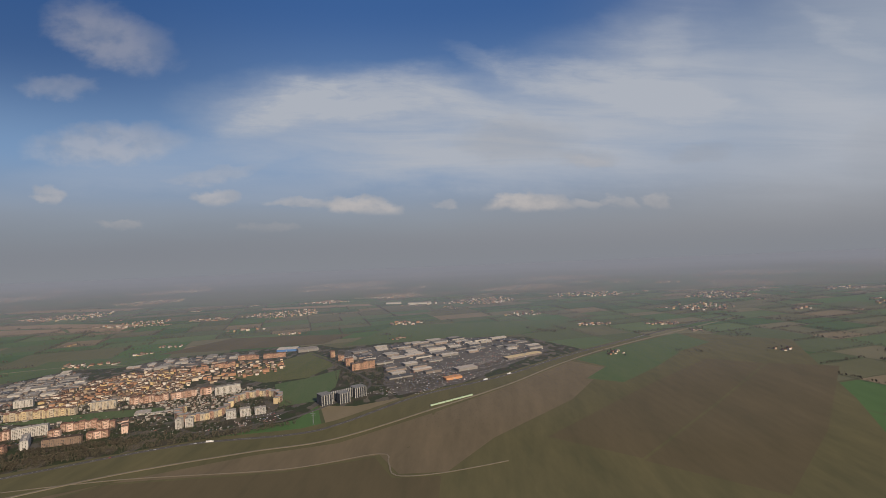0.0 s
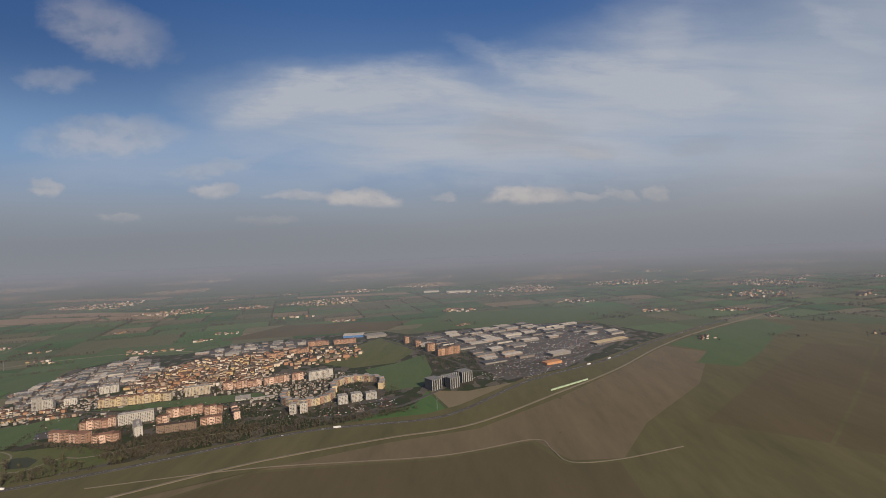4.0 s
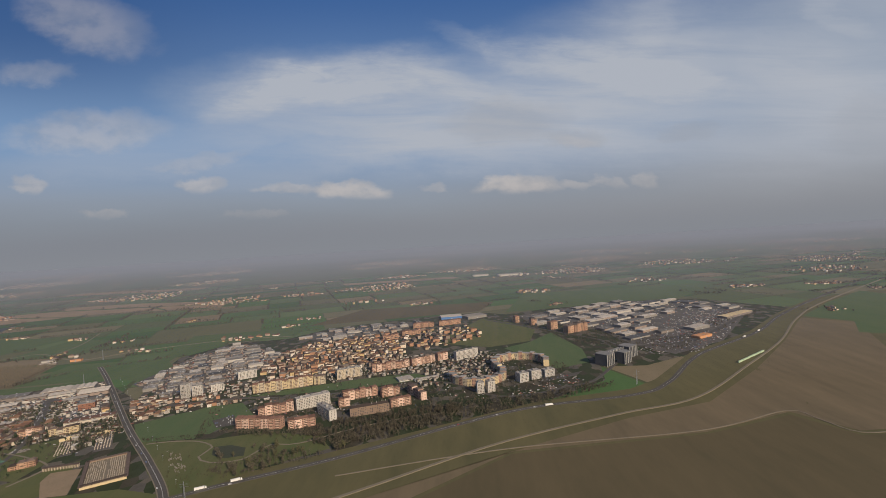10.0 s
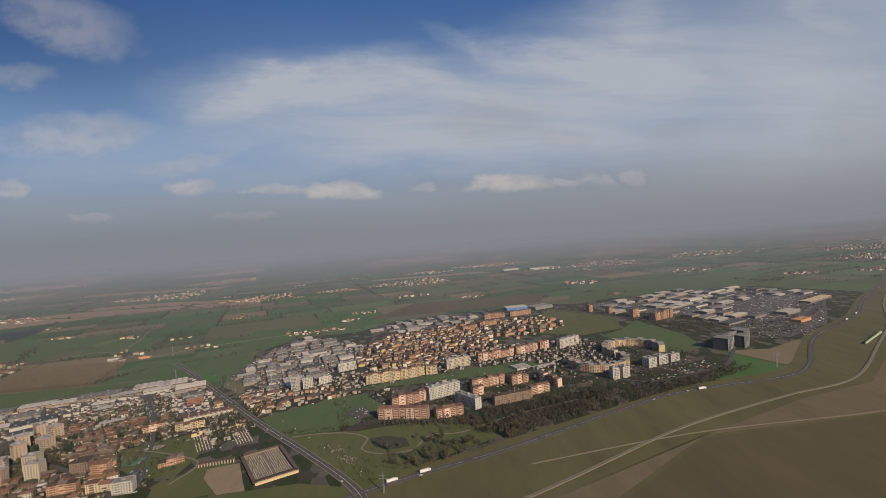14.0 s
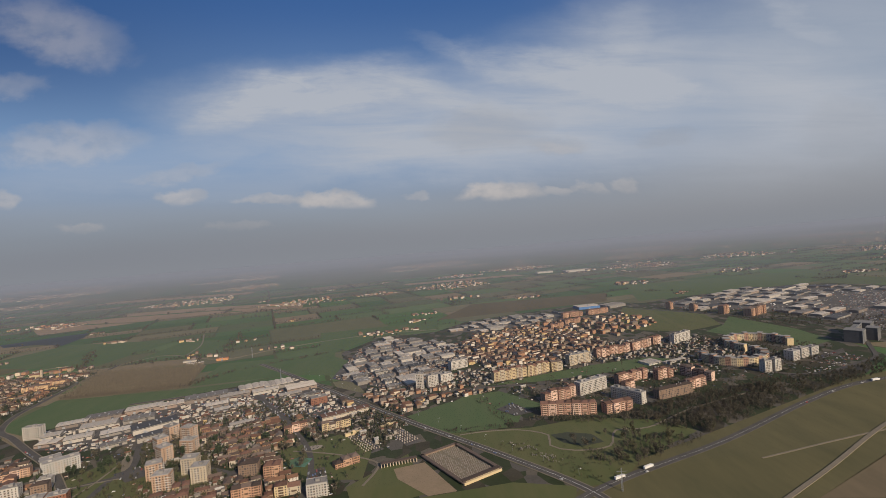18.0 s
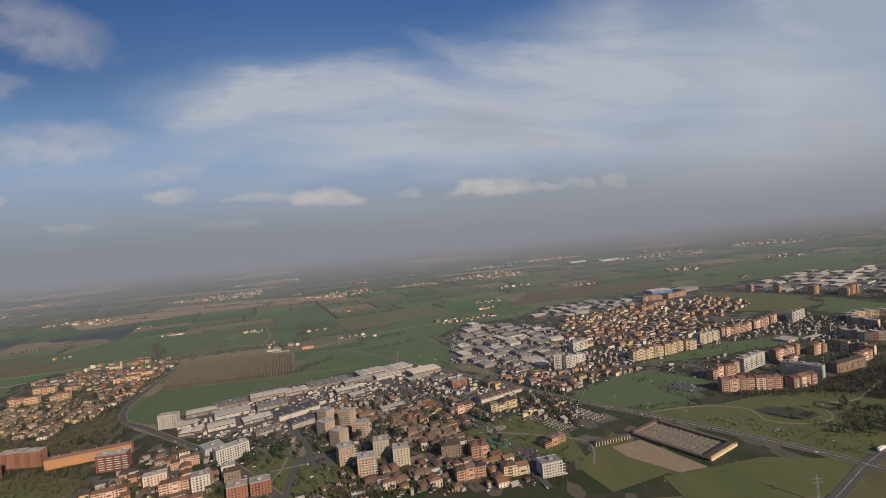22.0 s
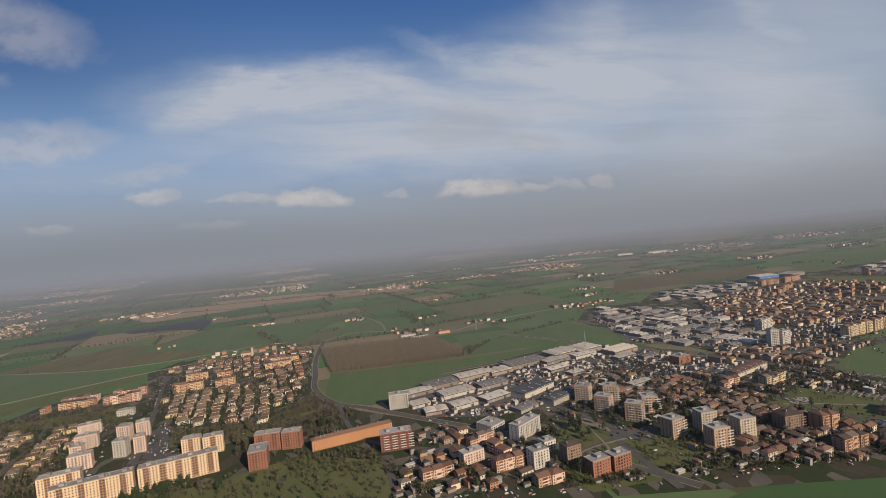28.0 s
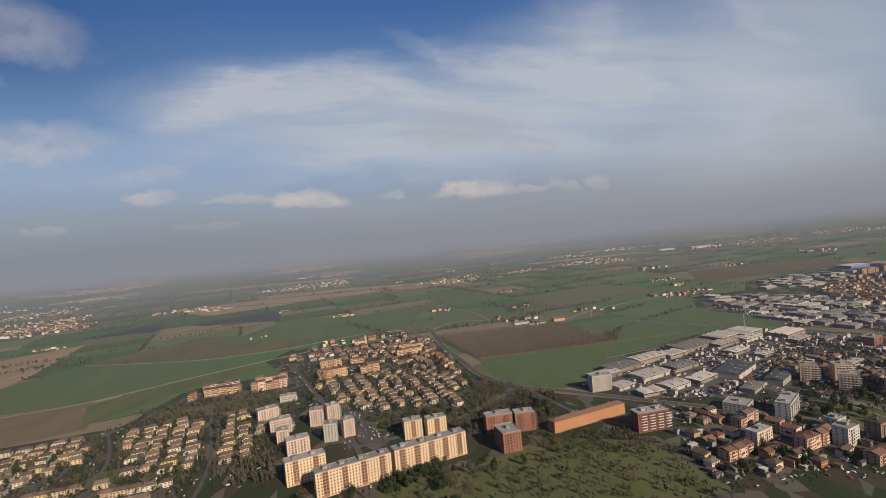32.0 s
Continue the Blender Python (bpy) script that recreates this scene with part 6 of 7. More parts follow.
wood("row_trees", "bare trees between the apartment rows", scatter([(-1300, 1130), (-1100, 1300), (-640, 1420), (-440, 1250), (-620, 1060), (-1100, 960)], 1200, 4), M["twigs"], (5, 9))
wood("field_thicket", "dark bare thicket beside the wheat field", scatter([(-1900, 1330), (-1860, 1400), (-1720, 1500), (-1580, 1590), (-1600, 1560), (-1800, 1440), (-1860, 1330)], 153), M["twigs"], (5, 9))
wood("works_trees", "bare trees along the works", scatter([(-540, 1900), (-420, 1500), (-200, 1330), (300, 1800), (240, 1850), (-120, 1480)], 650, 4), M["twigs"], (5, 9))
wood("villa_trees", "mixed bare trees in the village gardens", scatter([(-2560, 1460), (-2420, 1560), (-2230, 1570), (-2180, 1300), (-2160, 1110), (-2420, 1130)], 900, 3), M["twigs"], (5, 9))
wood("village_evergreens", "dark evergreens in the village gardens", scatter([(-2560, 1460), (-2420, 1560), (-2230, 1570), (-2180, 1300), (-2160, 1110), (-2420, 1130)], 560, 3), M["leaf"], (4, 8), r=2.4)
wood("old_town_trees", "bare trees among the old houses", scatter([(-1190, 1290), (-1260, 1400), (-1220, 1560), (-1170, 1660), (-936, 1695), (-880, 1540), (-870, 1420), (-945, 1345), (-1060, 1290)], 520, 2), M["twigs"], (5, 9), n=18)
# hedges on field edges far out
hedge, far_hedge = [], []
for a, b in FIELD_EDGES:
    if not (-9000 < a[0] < 6500 and 900 < a[1] < 8500) or rng.random() > (0.75 if a[1] < 4500 else 0.45):
        continue
    if any(inside(p, *a) or inside(p, *b) for p in TOWN):
        continue
    L_ = math.hypot(b[0] - a[0], b[1] - a[1])
    n = int(L_ / rng.choice((6, 8, 13) if a[1] < 3200 else (11, 18) if a[1] < 5000 else (22, 30)))
    for k in range(n):
        t = k / n
        x, y = a[0] + (b[0] - a[0]) * t + rng.uniform(-3, 3), a[1] + (b[1] - a[1]) * t + rng.uniform(-3, 3)
        if not any(inside(p, x, y) for p in TOWN) and not (-2240 < x < -1500 and 1050 < y < 1560) and not (-1250 < x < 950 and y < 2050) and not any(inside(p, x, y) for p in LAND):
            (hedge if y < 2900 else far_hedge).append((x, y))
wood("hedgerows", "bare hedgerow trees along field edges", hedge, M["hedge"], (5, 12), r=3.8, n=7, leaf=2.3, trunks=False)
wood("far_hedgerows", "dark hedgerow trees along far field edges", far_hedge, M["hedge"], (5, 12), r=3.8, n=3, leaf=3.6, trunks=False)
# belts and copses between the far fields, and trees round the farms and villages
belt = []
for k in range(150):
    x, y = rng.uniform(-7000, 4500), 1650 + 4600 * rng.random() ** 1.5
    a, L_, W_ = radians(rng.choice((20, 20, 110)) + rng.gauss(0, 12)), rng.uniform(60, 320), rng.uniform(6, 26)
    for q in range(int(L_ * (0.22 if y < 3000 else 0.13))):
        u, v = rng.uniform(-L_, L_) / 2, rng.gauss(0, W_)
        belt.append((x + u * math.cos(a) - v * math.sin(a), y + u * math.sin(a) + v * math.cos(a)))
for x, y, r_ in FARMS:
    belt += [(x + rng.gauss(0, r_), y + rng.gauss(0, r_)) for _ in range(12)]
belt = [p for p in belt if not any(inside(q, *p) for q in TOWN) and not any(inside(q, *p) for q in WATERS) and not (-2240 < p[0] < -1300 and 1050 < p[1] < 1560)]
wood("field_copses", "dark leafless copses and belts between the far fields", belt, M["hedge"], (5, 11), r=3.8, n=7, leaf=2.5, trunks=False)
# low bushes and hedges in gardens and along streets
low = []
for poly, n in (([(-2900, 860), (-2700, 1120), (-2440, 1150), (-2180, 1270), (-2180, 1040), (-2420, 900), (-2540, 830)], 1100), ([(-1990, 780), (-1960, 980), (-1740, 1080), (-1600, 1200), (-1340, 1120), (-1330, 980), (-1420, 760)], 1500),
                ([(-2560, 1460), (-2420, 1560), (-2200, 1560), (-2160, 1110), (-2420, 1130)], 500), ([(-1440, 1190), (-1180, 1300), (-860, 1450), (-640, 1430), (-480, 1180), (-640, 1080), (-1100, 1010), (-1330, 1060)], 900)):
    low += scatter(poly, n, 1.5)
wood("garden_bushes", "dark garden hedges and bushes", low, M["leaf"], (1.6, 3.6), r=4.5, n=9, leaf=2.2, trunks=False)
# trees that stand alone
for poly, n, kinds in (([(-2420, 840), (-2180, 880), (-2100, 900), (-2150, 800), (-2400, 780)], 16, ("green", "green", "bare")), ([(-2330, 1060), (-2150, 1060), (-2060, 990), (-2180, 930)], 34, ("green", "bare", "bare", "bud")),
                       ([(-2800, 940), (-2460, 940), (-2470, 1120), (-2700, 1090)], 40, ("green", "bare", "bud")), ([(-1980, 800), (-1800, 800), (-1740, 900), (-1830, 960)], 36, ("bare", "bud", "green")),
                       ([(-1780, 900), (-1600, 920), (-1440, 800), (-1480, 1000), (-1640, 1050)], 60, ("bare", "bud", "green", "bare")), ([(-1160, 860), (-1020, 900), (-900, 880), (-1060, 780)], 30, ("bare", "bud")),
                       ([(-2440, 1300), (-2200, 1300), (-2200, 1120), (-2420, 1130)], 30, ("green", "bare"))):
    for x, y in scatter(poly, n, 4):
        tree(rng.choice(kinds), x, y)

# ---- distance haze over the plain, painted onto one flat sheet ----
def haze_sheet(z, reach, col):
    """A level sheet imitating distance haze, clear by the town, painted denser farther out. reach: metres out and share
    hidden.
    """
    mt = bpy.data.materials.new("haze_sheet")
    mt.use_nodes = True
    nt = mt.node_tree
    N, Lk = nt.nodes, nt.links
    N.remove(N["Principled BSDF"])
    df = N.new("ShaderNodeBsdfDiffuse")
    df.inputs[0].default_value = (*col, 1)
    clear = N.new("ShaderNodeBsdfTransparent")
    tc = N.new("ShaderNodeTexCoord")
    sp = N.new("ShaderNodeSeparateXYZ")
    Lk.new(tc.outputs["Object"], sp.inputs[0])
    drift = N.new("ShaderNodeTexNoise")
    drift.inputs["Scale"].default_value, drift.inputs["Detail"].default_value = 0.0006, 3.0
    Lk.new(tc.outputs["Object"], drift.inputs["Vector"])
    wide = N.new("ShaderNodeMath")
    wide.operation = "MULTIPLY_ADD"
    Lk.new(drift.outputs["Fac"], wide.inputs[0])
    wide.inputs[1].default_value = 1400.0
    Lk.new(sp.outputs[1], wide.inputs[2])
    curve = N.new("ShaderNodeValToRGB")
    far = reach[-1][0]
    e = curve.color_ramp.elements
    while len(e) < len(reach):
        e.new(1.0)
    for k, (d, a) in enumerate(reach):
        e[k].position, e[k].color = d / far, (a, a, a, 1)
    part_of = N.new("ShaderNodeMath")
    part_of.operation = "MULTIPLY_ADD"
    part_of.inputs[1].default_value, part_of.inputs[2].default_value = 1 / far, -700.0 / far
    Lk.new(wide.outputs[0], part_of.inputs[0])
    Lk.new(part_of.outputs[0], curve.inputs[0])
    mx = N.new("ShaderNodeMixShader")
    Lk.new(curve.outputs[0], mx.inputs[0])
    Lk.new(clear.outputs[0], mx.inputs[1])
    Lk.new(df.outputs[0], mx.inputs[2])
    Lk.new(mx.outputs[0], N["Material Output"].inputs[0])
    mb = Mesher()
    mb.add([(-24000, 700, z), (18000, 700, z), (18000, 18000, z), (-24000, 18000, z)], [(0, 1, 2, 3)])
    # the mist object is this painted stand-in for distance haze
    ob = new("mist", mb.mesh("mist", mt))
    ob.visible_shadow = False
    tagged(ob, "flat grey sheet imitating distance haze over the far plain", "mist", kind="structure")


haze_sheet(48.0, ((0, 0.0), (800, 0.0), (1250, 0.055), (1900, 0.18), (2700, 0.36), (3700, 0.56), (5100, 0.77), (6600, 0.93), (8000, 1.0), (12000, 1.0)), (0.284, 0.310, 0.348))

# ---- small things on the ground ----
M["car_paint"] = material("car_paint", (1, 1, 1), (0.95, 0.95, 0.95), 0.5, 0.6, spread=0.1, spec=0.2, palette=[(0.46, 0.46, 0.45), (0.26, 0.27, 0.29), (0.52, 0.51, 0.49), (0.05, 0.06, 0.08), (0.35, 0.05, 0.04), (0.10, 0.14, 0.25), (0.50, 0.50, 0.50)])
M["white"] = material("white_paint", (0.72, 0.70, 0.66), (0.64, 0.62, 0.58), 0.4, 0.5)
M["tyre"] = material("tyre_rubber", (0.03, 0.03, 0.03), (0.045, 0.045, 0.045), 2.0, 0.9)
rng = random.Random(21)


def car_model():
    root = thing("car", 0, 0, 0, "small parked car with dark windows", "car", "cars")
    bb = Mesher()
    bb.box(-2.1, 2.1, -0.85, 0.85, 0.35, 0.95, 0.08)
    bb.box(-1.5, 1.1, -0.72, 0.72, 1.42, 1.50, 0.04)
    part("body", bb, M["car_paint"], root)
    gb = Mesher()
    gb.box(-1.75, 1.35, -0.78, 0.78, 0.95, 1.42, 0.2)
    part("window_glass", gb, M["flat_dark"], root)
    return root


CAR = car_model()


def park(poly, du, dv, ang, keep):
    for x, y, i, j in spots(poly, du, dv, ang, 0.06, rng, 1.0, False):
        if rng.random() < keep and is_free(x, y, 1.5):
            copy_thing(CAR, pose(x, y, 0.63 + LIFT[0], 0, 0, ang + 90 + rng.uniform(-3, 3)))


def along(pts, gap, off, keep, z=0.76):
    line = smooth_line(pts, gap)
    for i in range(len(line) - 1):
        if rng.random() < keep:
            d = (line[i + 1] - line[i]).normalized()
            p = line[i] + Vector((-d.y, d.x)) * off
            copy_thing(CAR, pose(p.x, p.y, z, 0, 0, math.degrees(math.atan2(d.y, d.x))))


CAR_PARKS = ([(-1192, 1025), (-1161, 1050), (-1134, 999), (-1165, 987)], [(-200, 1480), (-60, 1520), (20, 1640), (-100, 1400), (-150, 1340)], [(-2372, 1102), (-2340, 1080), (-2290, 960), (-2327, 970)],
             [(-1743, 889), (-1718, 909), (-1682, 882), (-1706, 860)], [(-1621, 1114), (-1552, 1132), (-1512, 1064), (-1580, 1063)], [(-1440, 780), (-1420, 800), (-1440, 860), (-1460, 850)], [(-560, 1150), (-470, 1190), (-450, 1220), (-540, 1180)])
for poly, keep in zip(CAR_PARKS, (0.8, 0.22, 0.6, 0.7, 0.35, 0.8, 0.5)):
    sheet("car_park", poly, 0.62, M["asphalt"], "grey asphalt car park with scattered cars", "car park")
    park(poly, 3.2, 9.0, 24, keep * 0.4)
along([(-2310, 760), (-2300, 860), (-2330, 960), (-2390, 1110), (-2480, 1320)], 11, 3.2, 0.5)
along([(-1440, 760), (-1470, 900), (-1540, 1030), (-1640, 1180)], 12, 3.0, 0.5)
along([(-1120, 752), (-1210, 862), (-1352, 1020), (-1620, 1340)], 45, 3.0, 0.5)
along([(-1090, 760), (-912, 845), (-730, 950), (-590, 1015), (-390, 1055)], 60, -3.0, 0.5)
along([(-1955, 1002), (-1860, 928), (-1783, 850)], 14, -3.4, 0.5)


def truck(x, y, ang):
    root = thing("truck", x, y, ang, "white box truck on the highway", "truck", "trucks", 0.76)
    mb = Mesher()
    mb.box(-9, 3.4, -1.25, 1.25, 1.0, 4.0)
    part("box", mb, M["white"], root)
    cb = Mesher()
    cb.box(3.8, 6.0, -1.2, 1.2, 0.6, 3.2, 0.12)
    part("cab", cb, M["white"], root)
    wb = Mesher()
    for u in (-7.5, -6.2, -1.0, 4.8):
        for v in (-1.1, 1.1):
            wb.box(u - 0.5, u + 0.5, v - 0.15, v + 0.15, 0, 1.0, 0.02)
    part("wheels", wb, M["tyre"], root)


for x, y, a in ((-1077, 769, 26), (-1036, 788, 26), (-560, 1018, 12), (114, 1512, 42), (40, 1452, 40)):
    truck(x, y, a)
drop(CAR)


def street_lamp(x, y, ang):
    root = thing("street_lamp", x, y, ang, "tall grey street lamp beside the road", "street lamp", "street lamps")
    pb = Mesher()
    limb(pb, Vector((0, 0, 0)), Vector((0, 0, 9)), 0.14, 0.08, 5)
    part("pole", pb, M["metal"], root)
    hb = Mesher()
    limb(hb, Vector((0, 0, 9)), Vector((0, -2.2, 9.4)), 0.07, 0.06, 4)
    part("arm", hb, M["metal"], root)
    lb = Mesher()
    lb.box(-0.5, 0.5, -3.2, -2.0, 9.2, 9.7, 0.1)
    part("lamp_head", lb, M["white"], root)


for k in range(15):
    t = k / 14
    x, y = -1130 + (-1600 + 1130) * t, 775 + (1335 - 775) * t
    street_lamp(x + 9, y + 9, 40)


def mast(x, y, h, label):
    root = thing("mast", x, y, 0, label, "mast")
    for sx in (-1, 1):
        for sy in (-1, 1):
            lb = Mesher()
            limb(lb, Vector((sx * h * 0.03, sy * h * 0.03, 0)), Vector((sx * 0.3, sy * 0.3, h)), 0.16, 0.10, 4)
            part("leg", lb, M["metal"], root)
    n = int(h / 3)
    for i in range(n):
        bb = Mesher()
        w = h * 0.03 * (1 - i / n) + 0.3 * i / n
        z = i * h / n
        for s in (-1, 1):
            limb(bb, Vector((-w, s * w, z)), Vector((w, s * w, z + h / n)), 0.07, 0.07, 3)
            limb(bb, Vector((s * w, -w, z)), Vector((s * w, w, z + h / n)), 0.07, 0.07, 3)
        part("brace", bb, M["metal"], root)
    return root


mast(-1633, 1277, 38, "slender grey lattice mast behind the works")
for x, y, h in ((-1085, 742, 26), (-368, 1112, 30), (-1817, 1590, 30), (-1210, 690, 26)):
    r_ = mast(x, y, h, "steel lattice power pylon with cross arms")
    for z in (0.72, 0.86):
        ab = Mesher()
        limb(ab, Vector((-6, 0, h * z)), Vector((6, 0, h * z)), 0.16, 0.16, 4)
        part("cross_arm", ab, M["metal"], r_)


def cemetery():
    root = thing("cemetery", -1262, 842, -58, "walled cemetery with grave rows and ochre gate building", "cemetery")
    gb = Mesher()
    gb.box(-46, 52, -27, 27, 0, 0.45)
    part("yard", gb, M["gravel"], root, "worn pale gravel yard")
    for x0, x1, y0, y1 in ((-46, 52, -28, -27), (-46, 52, 27, 28), (-47, -46, -28, 28)):
        wb = Mesher()
        wb.box(x0, x1, y0, y1, 0, 3.2)
        part("wall", wb, M["wall_brown"], root)
        ab = Mesher()
        ab.box(x0 - 2.2, x1 + 2.2, y0 - 2.2, y1 + 2.2, 3.3, 3.9, 0.3)
        part("arcade_roof", ab, M["roof_brown"], root, "low brown arcade roof")
    for k in range(2):
        gate = Mesher()
        gate.box(46 + k * 6, 51.9 + k * 3, -28, 28, 0, 4.6 - k * 1.2)
        part("gate_building", gate, M["roof_brown"] if k == 0 else M["wall_yellow"], root, "long low gate building")
    rg = random.Random(4)
    tb = Mesher()
    for i in range(13):
        for j in range(18):
            if abs(j - 9) < 1 or rg.random() < 0.12:
                continue
            x, y = -42 + i * 6.6, -24 + j * 2.75
            h = rg.uniform(0.8, 2.2)
            tb.box(x - 1.2, x + 1.2, y - 0.7, y + 0.7, 0.45, 0.9)
            tb.box(x - 1.0, x - 0.7, y - 0.6, y + 0.6, 0.8, 0.8 + h)
    part("graves", tb, M["stone"], root)["kind"] = "stuff"
    take(-1262, 842, 104, 62, -58)


cemetery()
for cx, cy, l, a in ((-1398, 930, 80, -58), (-1345, 950, 84, -58)):
    root = thing("cemetery_court", cx, cy, a, "narrow old cemetery court with ochre chapel front", "cemetery")
    gb = Mesher()
    gb.box(-l / 2, l / 2, -13, 13, 0, 0.45)
    part("yard", gb, M["yard"], root)
    cb = Mesher()
    cb.box(-l / 2 - 4, -l / 2, -14, 14, 0, 5)
    cb.hip(4, 8, 5, 2.2, 0.3, False, -l / 2 - 2, 0)
    part("chapel", cb, M["wall_yellow"], root, "ochre chapel front with pediment")
    rg = random.Random(int(cx))
    tb = Mesher()
    for i in range(10):
        for j in range(6):
            x, y = -l / 2 + 5 + i * (l - 8) / 10, -11 + j * 4.2
            tb.box(x - 1.2, x + 1.2, y - 0.8, y + 0.8, 0.45, rg.uniform(1.0, 3.2), 0.15)
    part("graves", tb, M["stone"], root)["kind"] = "stuff"
arch = thing("colonnade", -1340, 852, 14, "pale arched colonnade along the sandy yard", "colonnade")
ab_ = Mesher()
ab_.box(-24, 24, -3, 3, 5.0, 6.2)
part("roof", ab_, M["roof_brown"], arch)
for k in range(13):
    pb_ = Mesher()
    pb_.box(-23.5 + k * 3.9 - 0.6, -23.5 + k * 3.9 + 0.6, -3, 3, 0, 5.0)
    part("pier", pb_, M["wall_beige"], arch)
oval = thing("fountain_ring", -1474, 926, 20, "pale oval paved ring in the park lawn", "fountain")
ob_ = Mesher()
ob_.add([(15 * math.cos(a * math.pi / 12), 8 * math.sin(a * math.pi / 12), z) for z in (0, 0.8) for a in range(24)], [tuple(range(24, 48))] + [(a, (a + 1) % 24, 24 + (a + 1) % 24, 24 + a) for a in range(24)])
part("paving", ob_, M["stone"], oval)
for k in range(9):
    sb_ = Mesher()
    a = k * 0.7
    sb_.box(9 * math.cos(a) - 1, 9 * math.cos(a) + 1, 5 * math.sin(a) - 0.7, 5 * math.sin(a) + 0.7, 0.8, 1.6, 0.2)
    part("bench", sb_, M["flat_dark"], oval)
sheet("sports_court", [(-1504, 880), (-1482, 900), (-1466, 882), (-1486, 862)], 0.7, material("court_green", (0.10, 0.16, 0.09), (0.08, 0.13, 0.075), 0.2, 0.8), "faded green sports court with pale edge", "sports court")


def church(x, y):
    root = thing("church", x, y, 10, "ochre village church with square bell tower", "church")
    nb = Mesher()
    nb.box(-12, 12, -6, 6, 0, 10)
    part("nave", nb, M["wall_yellow"], root)
    rb = Mesher()
    rb.hip(24, 12, 10, 3.5, 0.5, True)
    part("roof", rb, M["roof"], root)
    tb = Mesher()
    tb.box(12.2, 16.7, -2.2, 2.2, 0, 21)
    tw = part("bell_tower", tb, M["wall_beige"], root)
    sb = Mesher()
    sb.hip(4.5, 4.4, 21, 3, 0.3, False, 14.45, 0)
    part("spire", sb, M["roof"], tw)


church(-2393, 1548)
crane = mast(-2314, 1530, 30, "thin yellow tower crane over the village")
jib = Mesher()
limb(jib, Vector((-10, 0, 28)), Vector((26, 0, 28)), 0.4, 0.3, 4)
part("jib", jib, M["wall_yellow"], crane)
shed(-1902, 1592, 30, 14, 7, 12, M["roof"], "low", "orange farm barn with a clay roof", M["wall_orangelong"], group="farm barns")
shed(-1965, 1560, 46, 12, 5, 14, M["flat_pale"], "low", "long low farm stable with a pale roof", group="farm barns")
shed(-1995, 1600, 40, 12, 5, 14, M["flat_grey"], "low", "long low farm stable with a grey roof", group="farm barns")
shed(-360, 3560, 170, 60, 12, 8, M["flat_pale"], "flat", "large white warehouse far across the fields", M["wall_white"], group="far warehouses")
shed(-560, 3640, 110, 50, 10, 8, M["flat_pale"], "flat", "white warehouse far across the fields", M["wall_white"], group="far warehouses")
train = thing("freight_train", -54, 1262, 38, "pale green freight train beside the dyke", "train")
for k in range(6):
    wb_ = Mesher()
    wb_.box(-66 + k * 22.5, -66 + k * 22.5 + 21, -1.5, 1.5, 1.0, 4.4, 0.1)
    part("wagon", wb_, material("wagon_green", (0.42, 0.52, 0.34), (0.34, 0.43, 0.28), 0.3, 0.6), train)
# crates, vans and stacks that fill the works' yards
rng = random.Random(33)
clutter = Mesher()
for poly, n in (([(-2010, 1085), (-1846, 1225), (-1640, 1320), (-1540, 1220), (-1460, 1080), (-1620, 1060), (-1700, 1110), (-1760, 1000), (-1860, 985), (-1940, 1005)], 700),
                ([(-1525, 1300), (-1515, 1561), (-1436, 1705), (-1240, 1550), (-1240, 1400), (-1300, 1240), (-1380, 1190)], 350), ([(-500, 1957), (-81, 2166), (191, 2090), (280, 1850), (-27, 1440), (-200, 1330), (-300, 1690), (-480, 1800)], 600)):
    for x, y in scatter(poly, n, 1.2):
        l, w, h = rng.uniform(2, 5.5), rng.uniform(1.6, 2.4), rng.uniform(1.2, 2.6)
        if rng.random() < 0.5:
            l, w = w, l
        clutter.box(x - l / 2, x + l / 2, y - w / 2, y + w / 2, 0.2, h, 0.15)
M["clutter"] = material("yard_clutter", (1, 1, 1), (0.85, 0.85, 0.85), 0.3, 0.6, island=True, spread=0.2, palette=[(0.42, 0.40, 0.38), (0.10, 0.10, 0.11), (0.28, 0.27, 0.26), (0.62, 0.60, 0.56), (0.07, 0.09, 0.14), (0.26, 0.09, 0.06), (0.38, 0.34, 0.28)])
tagged(new("yard_clutter", clutter.mesh("yard_clutter", M["clutter"])), "parked vans, crates and stacks in the yards", "clutter", kind="stuff")
# cars standing in the lanes and yards of the town
rng = random.Random(44)
lot = Mesher()
